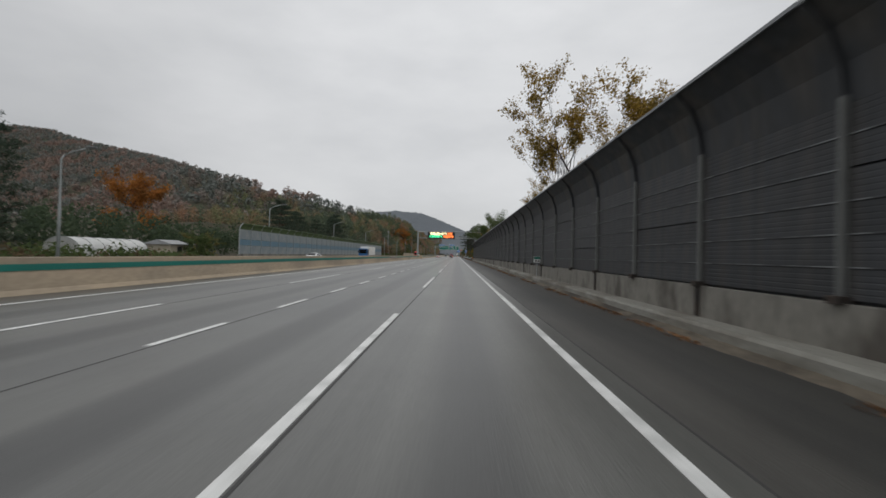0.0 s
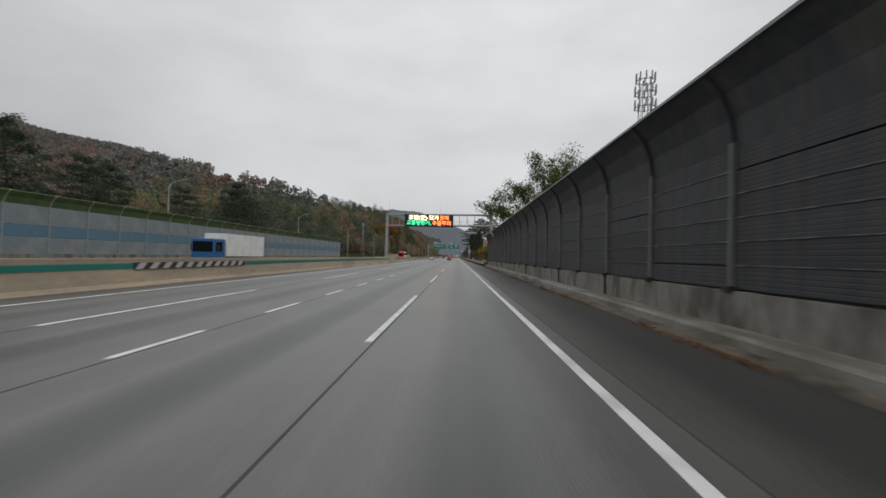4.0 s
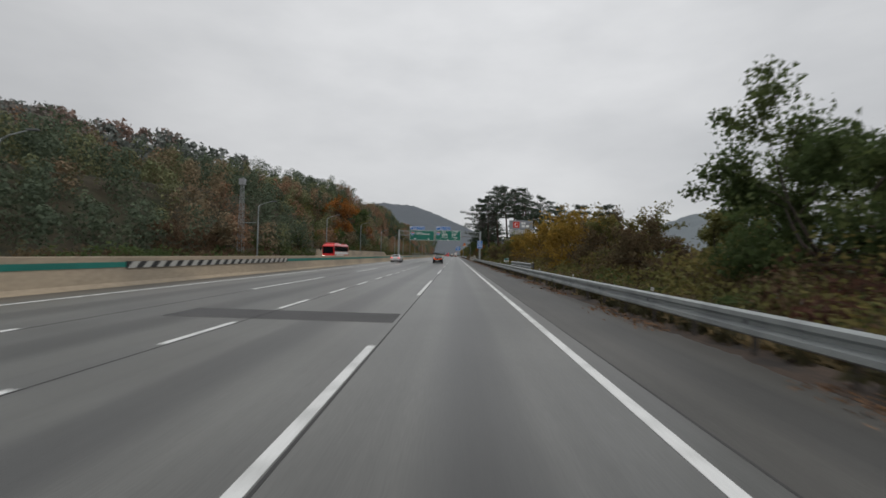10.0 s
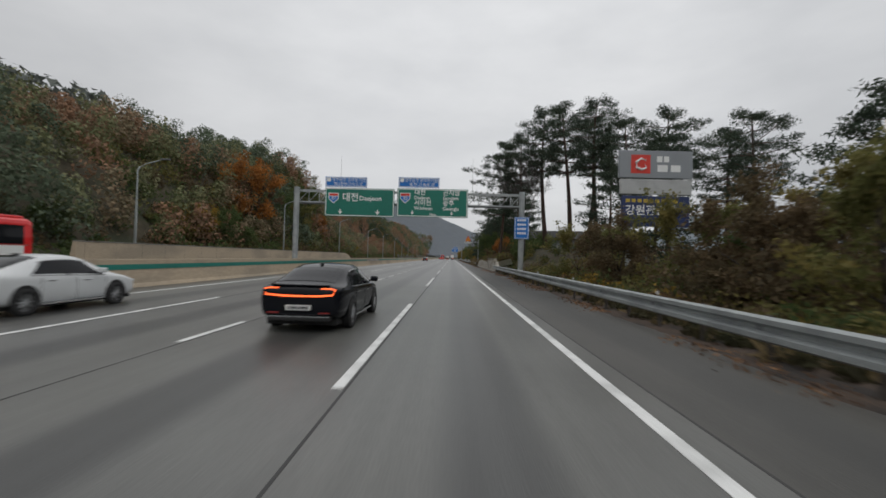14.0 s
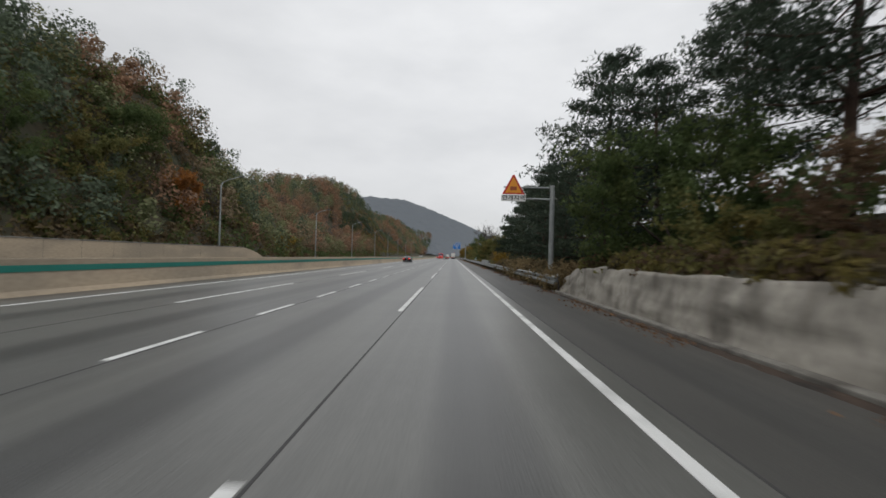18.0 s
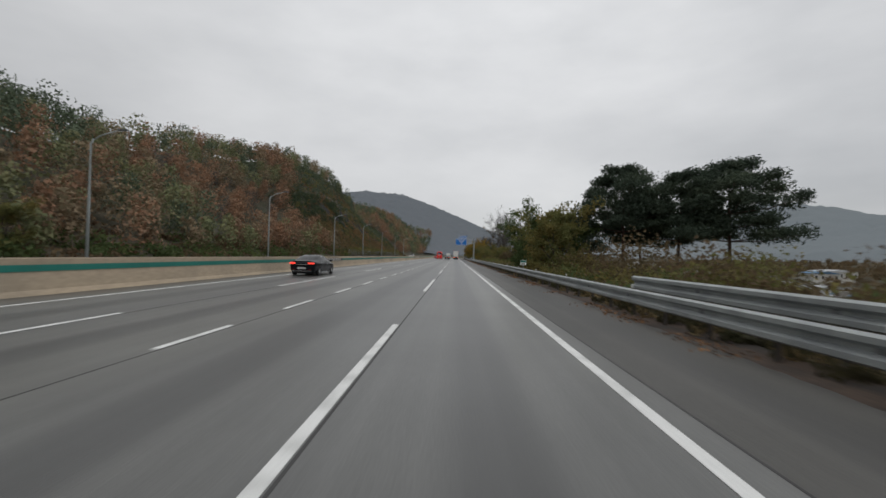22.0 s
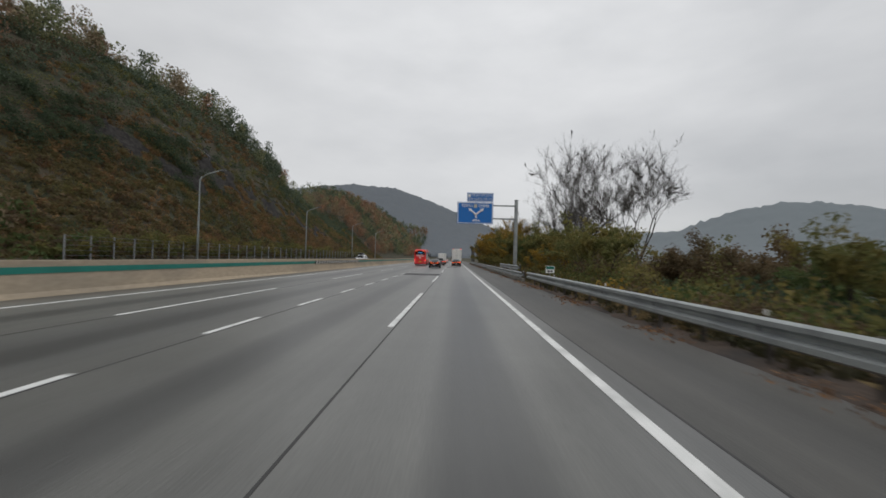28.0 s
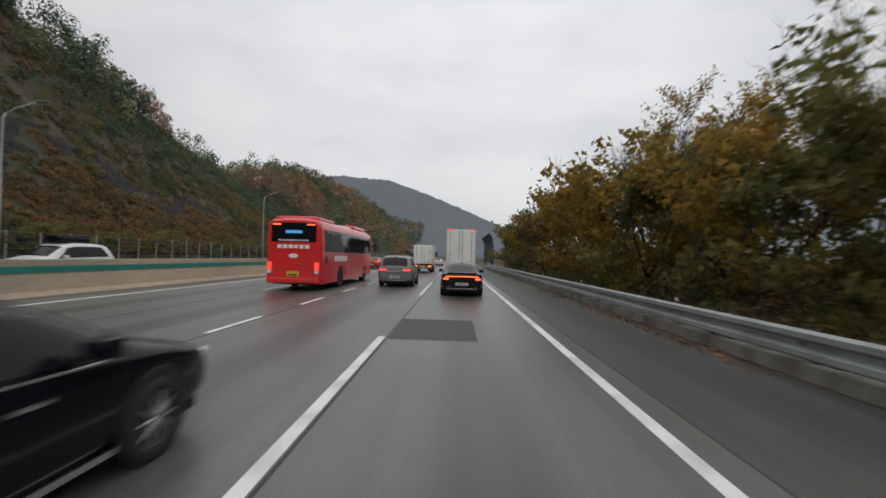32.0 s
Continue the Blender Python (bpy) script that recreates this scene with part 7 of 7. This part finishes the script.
mpv = place(car("minivan", "white minivan with a black roof box", scaled(SUV, 1.05, 1.0, 1.12), white_car, r=0.35, axles=(-1.45, 1.5), glass_y=((-2.0, 1.1),), rear_window=(-2.39, -2.1), screen=(1.45, 0.65), chrome_line=False, lit=False), -20.5, 605, 180)
roof_box = thing("roof_box", pose(-20.5, 605.4, 1.89), "glossy black car roof box", "roof box")
part("shell", box(-0.4, 0.4, -0.95, 0.95, 0.03, 0.4, bevel=0.12), black_car, roof_box)
for y in (-0.5, 0.5):
    part("foot", box(-0.5, 0.5, y - 0.03, y + 0.03, -0.02, 0.05), black_paint, roof_box)


# ---- coach ----
def coach(name, label, main, lower, length=12.0, front_lit=False):
    ob = thing(name, pose(0, 0, 0), label, "bus", "traffic on the motorway")
    h = length / 2
    st = []

    def ring(y, k, low=0.32, top=3.28):
        w = 1.245 * k
        c = 0.22
        return [(-w, y, low), (w, y, low), (w, y, 1.2), (w * 0.998, y, 2.2), (w * 0.965, y, top - 0.32), (w * 0.93, y, top - 0.14), (w * 0.8, y, top - 0.02), (w * 0.4, y, top + 0.03), (-w * 0.4, y, top + 0.03), (-w * 0.8, y, top - 0.02), (-w * 0.93, y, top - 0.14), (-w * 0.965, y, top - 0.32), (-w * 0.998, y, 2.2), (-w, y, 1.2)]
    bm = bmesh.new()
    rings = [[bm.verts.new(q) for q in r] for r in (ring(-h, 0.93, 0.45, 3.16), ring(-h + 0.05, 0.975, 0.36, 3.22), ring(-h + 0.25, 1.0), ring(-h + 2, 1.0), ring(0, 1.0), ring(h - 1.2, 1.0), ring(h - 0.4, 0.99, 0.32, 3.2), ring(h - 0.1, 0.95, 0.34, 3.0), ring(h, 0.88, 0.42, 2.8))]
    n = len(rings[0])
    for a, b in zip(rings, rings[1:]):
        for i in range(n):
            bm.faces.new((a[i], b[i], b[(i + 1) % n], a[(i + 1) % n]))
    bm.faces.new(rings[0])
    bm.faces.new(rings[-1][::-1])
    bmesh.ops.recalc_face_normals(bm, faces=bm.faces[:])
    body = part("body", bm, main, ob)
    # roof pods
    part("roof_pod", box(-0.95, 0.95, h - 4.6, h - 1.3, 3.25, 3.52, bevel=0.12), main, ob)
    part("roof_pod", box(-1.0, 1.0, -h + 0.35, -h + 3.0, 3.22, 3.42, bevel=0.1), main, ob)
    part("roof_vent", box(-0.85, 0.85, h - 6.4, h - 4.8, 3.24, 3.36, bevel=0.05), sign_white, ob)
    for s in (-1, 1):
        # one long dark band, split by thin pillars
        ends = np.linspace(-h + 0.55, h - 0.75, 8)
        for a, b in zip(ends, ends[1:]):
            bmw = bmesh.new()
            v = [bmw.verts.new((s * x, y, z)) for x, y, z in ((1.252, a + 0.012, 1.82), (1.252, b - 0.012, 1.82), (1.248, b - 0.012, 2.2), (1.212, b - 0.012, 2.86), (1.212, a + 0.012, 2.86), (1.248, a + 0.012, 2.2))]
            bmw.faces.new((v[0], v[1], v[2], v[5]) if s > 0 else (v[5], v[2], v[1], v[0]))
            bmw.faces.new((v[5], v[2], v[3], v[4]) if s > 0 else (v[4], v[3], v[2], v[5]))
            part("side_window", bmw, glass_dark, body)
        part("waist_trim", box(s * 1.25 - 0.006, s * 1.25 + 0.006, -h + 0.3, h - 0.6, 1.76, 1.79), chrome, body)
        for k in range(4):
            yy = -h + 4.4 + 1.35 * k
            part("luggage_door", box(s * 1.248 - 0.005, s * 1.248 + 0.005, yy, yy + 1.3, 0.5, 1.15, bevel=0.003), lower, body)
        part("skirt_vent", box(s * 1.25 - 0.006, s * 1.25 + 0.006, -h + 0.75, -h + 1.05, 1.25, 1.6, bevel=0.003), black_paint, body)
        bmesh_b = bmesh.new()
        for k in range(6):
            box(s * 1.252 - 0.004, s * 1.252 + 0.004, -h + 2.3 + 0.42 * k, -h + 2.62 + 0.42 * k, 1.36, 1.64, bmesh_b)
        part("side_lettering", bmesh_b, sign_white, body)
        for y in (-h + 3.45, h - 2.6):
            arch = bmesh.new()
            lathe_x([(0, 0.6), (0.012, 0.58), (0.012, 0.01)], 26, arch)
            if s < 0:
                bmesh.ops.scale(arch, vec=(-1, 1, 1), verts=arch.verts[:])
                bmesh.ops.reverse_faces(arch, faces=arch.faces[:])
            a = part("wheel_arch", arch, under, body)
            a.location = (s * 1.24, y, 0.55)
            wheel(ob, s * 1.12, y, 0.5, 0.29, s, heavy=True)
        mr = tube([(s * 1.1, h - 0.15, 2.95), (s * 1.4, h + 0.15, 2.9), (s * 1.45, h + 0.2, 2.5)], [0.035] * 3, 6)
        box(s * 1.45 - 0.13, s * 1.45 + 0.13, h + 0.12, h + 0.28, 1.95, 2.55, mr, bevel=0.05)
        part("mirror", mr, black_paint, ob)
        # rear lamp columns
        for k, (z, mt) in enumerate(((1.22, lamp_red), (1.05, lamp_red), (0.87, lamp_clear))):
            part("tail_lamp", box(s * 1.08 - 0.09, s * 1.08 + 0.09, -h - 0.035, -h + 0.05, z - 0.075, z + 0.075, bevel=0.02), mt, body)
        part("high_lamp", box(s * 0.78 - 0.19, s * 0.78 + 0.19, -h - 0.022, -h + 0.05, 2.985, 3.045, bevel=0.012), lamp_orange, body, "lit red strip lamp")
        part("headlamp", box(s * 0.85 - 0.22, s * 0.85 + 0.22, h - 0.12, h + 0.03, 0.75, 0.95, bevel=0.04), lamp_head if front_lit else lamp_clear, body)
    part("rear_window", box(-1.02, 1.02, -h - 0.012, -h + 0.03, 2.22, 3.1, bevel=0.01), glass_dark, body)
    part("display", box(-0.38, 0.38, -h - 0.02, -h - 0.013, 2.62, 2.75), mat("blue_display", (0.03, 0.2, 0.5), 0.4, emit=(0.08, 0.42, 0.85), power=0.5), body, "lit blue display")
    bars("rear_window_line", -0.7, 0.7, 2.27, 2.33, 9, sign_white, body, -h - 0.013, 3)
    bars("rear_lettering", -0.76, 0.76, 1.93, 2.1, 6, sign_white, body, -h - 0.004, 4)
    emblem = bmesh.new()
    lathe_x([(0, 0.001), (0.02, 0.1), (0, 0.11)], 18, emblem)
    e = part("emblem", emblem, sign_white, body, "white oval emblem")
    e.matrix_local = pose(0, -h - 0.005, 1.6, 0, 0, -90) @ Matrix.Diagonal((1, 2.0, 0.9, 1))
    p = part("number_plate", box(-0.27, 0.27, -h - 0.03, -h, 0.66, 0.9, bevel=0.008), plate_yellow, body, "yellow plate with plain bars")
    bars("plate_bars", -0.22, 0.22, 0.69, 0.79, 4, black_paint, p, -h - 0.031, 6)
    part("rear_bumper", box(-1.2, 1.2, -h - 0.03, -h + 0.3, 0.36, 0.6, bevel=0.05), main, body)
    part("hatch_seam", box(-0.95, 0.95, -h - 0.006, -h + 0.01, 0.985, 0.997), black_paint, body)
    part("hatch_seam", box(-0.95, 0.95, -h - 0.006, -h + 0.01, 1.84, 1.85), black_paint, body)
    part("windscreen", box(-1.05, 1.05, h - 0.03, h + 0.012, 1.35, 2.75, bevel=0.01), glass_dark, body)
    part("underbody", box(-1.1, 1.1, -h + 0.4, h - 0.4, 0.28, 0.5), under, ob)
    return ob


bus_red = mat("bus_red_paint", (0.68, 0.016, 0.018), 0.3, vary=0.05, scale=1.5, coat=0.6)
bus_red_low = mat("bus_red_panel", (0.64, 0.016, 0.018), 0.32, vary=0.05, scale=1.5, coat=0.6)
place(coach("coach", "red motor coach with dark windows and lit tail lamps", bus_red, bus_red_low), -7.6, 608.7)
oncoming = coach("coach", "red and white coach with headlamps on, on the opposite carriageway", bus_red, sign_white, 11.5, True)
place(oncoming, -25.6, 275.5, 180)
for s in (-1, 1):
    part("white_skirt", box(s * 1.256 - 0.004, s * 1.256 + 0.004, -5.2, 5.2, 1.2, 1.74), sign_white, oncoming)


# ---- lorries ----
def lorry(name, label, length, w, z0, z1, box_paint, cab_paint, lamps=True, lit_top=True):
    ob = thing(name, pose(0, 0, 0), label, "truck", "traffic on the motorway")
    h = length / 2
    cargo = part("cargo_box", box(-w / 2, w / 2, -h, h - 2.3, z0, z1, bevel=0.03), box_paint, ob)
    for s in (-1, 1):
        d = part("rear_door", box(min(s * 0.02, s * (w / 2 - 0.08)), max(s * 0.02, s * (w / 2 - 0.08)), -h - 0.03, -h + 0.01, z0 + 0.08, z1 - 0.1, bevel=0.01), box_paint, cargo)
        for x in (0.14, w / 2 - 0.35):
            part("lock_bar", rod((s * x, -h - 0.055, z0 + 0.06), (s * x, -h - 0.055, z1 - 0.08), 0.022, sides=6), steel, d)
        part("door_edge", box(s * (w / 2 - 0.05) - 0.02, s * (w / 2 - 0.05) + 0.02, -h - 0.04, -h + 0.02, z0, z1, bevel=0.005), steel, cargo)
        part("tail_lamp", box(s * (w / 2 - 0.28) - 0.2, s * (w / 2 - 0.28) + 0.2, -h - 0.02, -h + 0.08, z0 - 0.32, z0 - 0.17, bevel=0.02), lamp_orange if lamps else lamp_dim, ob)
        if lit_top:
            part("marker_lamp", box(s * (w / 2 - 0.3) - 0.16, s * (w / 2 - 0.3) + 0.16, -h - 0.02, -h + 0.05, z1 - 0.06, z1 + 0.02, bevel=0.01), lamp_red, cargo)
        for y in (-h + 1.6, -h + 2.9, h - 1.3):
            wheel(ob, s * (w / 2 - 0.18), y, 0.48 if z0 > 0.95 else 0.38, 0.3, s, heavy=True)
        part("mudflap", box(s * (w / 2 - 0.3) - 0.22, s * (w / 2 - 0.3) + 0.22, -h + 0.85, -h + 0.88, 0.2, z0 - 0.1), rubber, ob)
        part("mirror", box(s * (w / 2 + 0.15) - 0.1, s * (w / 2 + 0.15) + 0.1, h - 0.5, h - 0.38, 1.7, 2.3, bevel=0.03), black_paint, ob)
    part("frame", box(-w * 0.35, w * 0.35, -h + 0.1, h - 0.4, z0 - 0.35, z0 - 0.05), under, ob)
    part("rear_bumper", box(-w / 2 + 0.05, w / 2 - 0.05, -h + 0.05, -h + 0.18, 0.42, 0.58, bevel=0.02), steel_dark, ob)
    cab = part("cab", box(-w / 2 + 0.05, w / 2 - 0.05, h - 2.1, h, 0.5, min(z1, 2.9), bevel=0.12), cab_paint, ob)
    part("windscreen", box(-w / 2 + 0.2, w / 2 - 0.2, h - 0.02, h + 0.012, 1.55, min(z1, 2.9) - 0.3, bevel=0.005), glass_dark, cab)
    for s in (-1, 1):
        part("side_window", box(s * (w / 2 - 0.05) - 0.008, s * (w / 2 - 0.05) + 0.008, h - 1.5, h - 0.35, 1.6, min(z1, 2.9) - 0.35, bevel=0.003), glass_dark, cab)
        part("headlamp", box(s * (w / 2 - 0.35) - 0.18, s * (w / 2 - 0.35) + 0.18, h - 0.02, h + 0.03, 0.75, 0.92, bevel=0.02), lamp_clear, cab)
    pl = part("number_plate", box(-0.27, 0.27, -h - 0.01, -h + 0.03, z0 - 0.33, z0 - 0.18), plate_yellow, ob, "yellow plate with plain bars")
    return ob


truck_white = mat("truck_white", (0.80, 0.80, 0.77), 0.5, vary=0.10, scale=1.2, fine=10.0, other=(0.70, 0.70, 0.67))
cab_blue = paint("blue", (0.03, 0.12, 0.30))
place(lorry("box_truck", "tall white box truck with ribbed rear doors and lit lamps", 10.5, 2.45, 1.15, 4.0, truck_white, white_car), 0.15, 624.0)
place(lorry("box_truck", "smaller white box truck with lit tail lamps", 7.0, 2.05, 0.95, 2.95, truck_white, white_car, lit_top=False), -3.75, 633.0)
place(lorry("box_truck", "white box truck with a blue cab on the opposite carriageway", 11.0, 2.45, 1.1, 3.5, truck_white, cab_blue, False, False), -25.6, 122, 180)
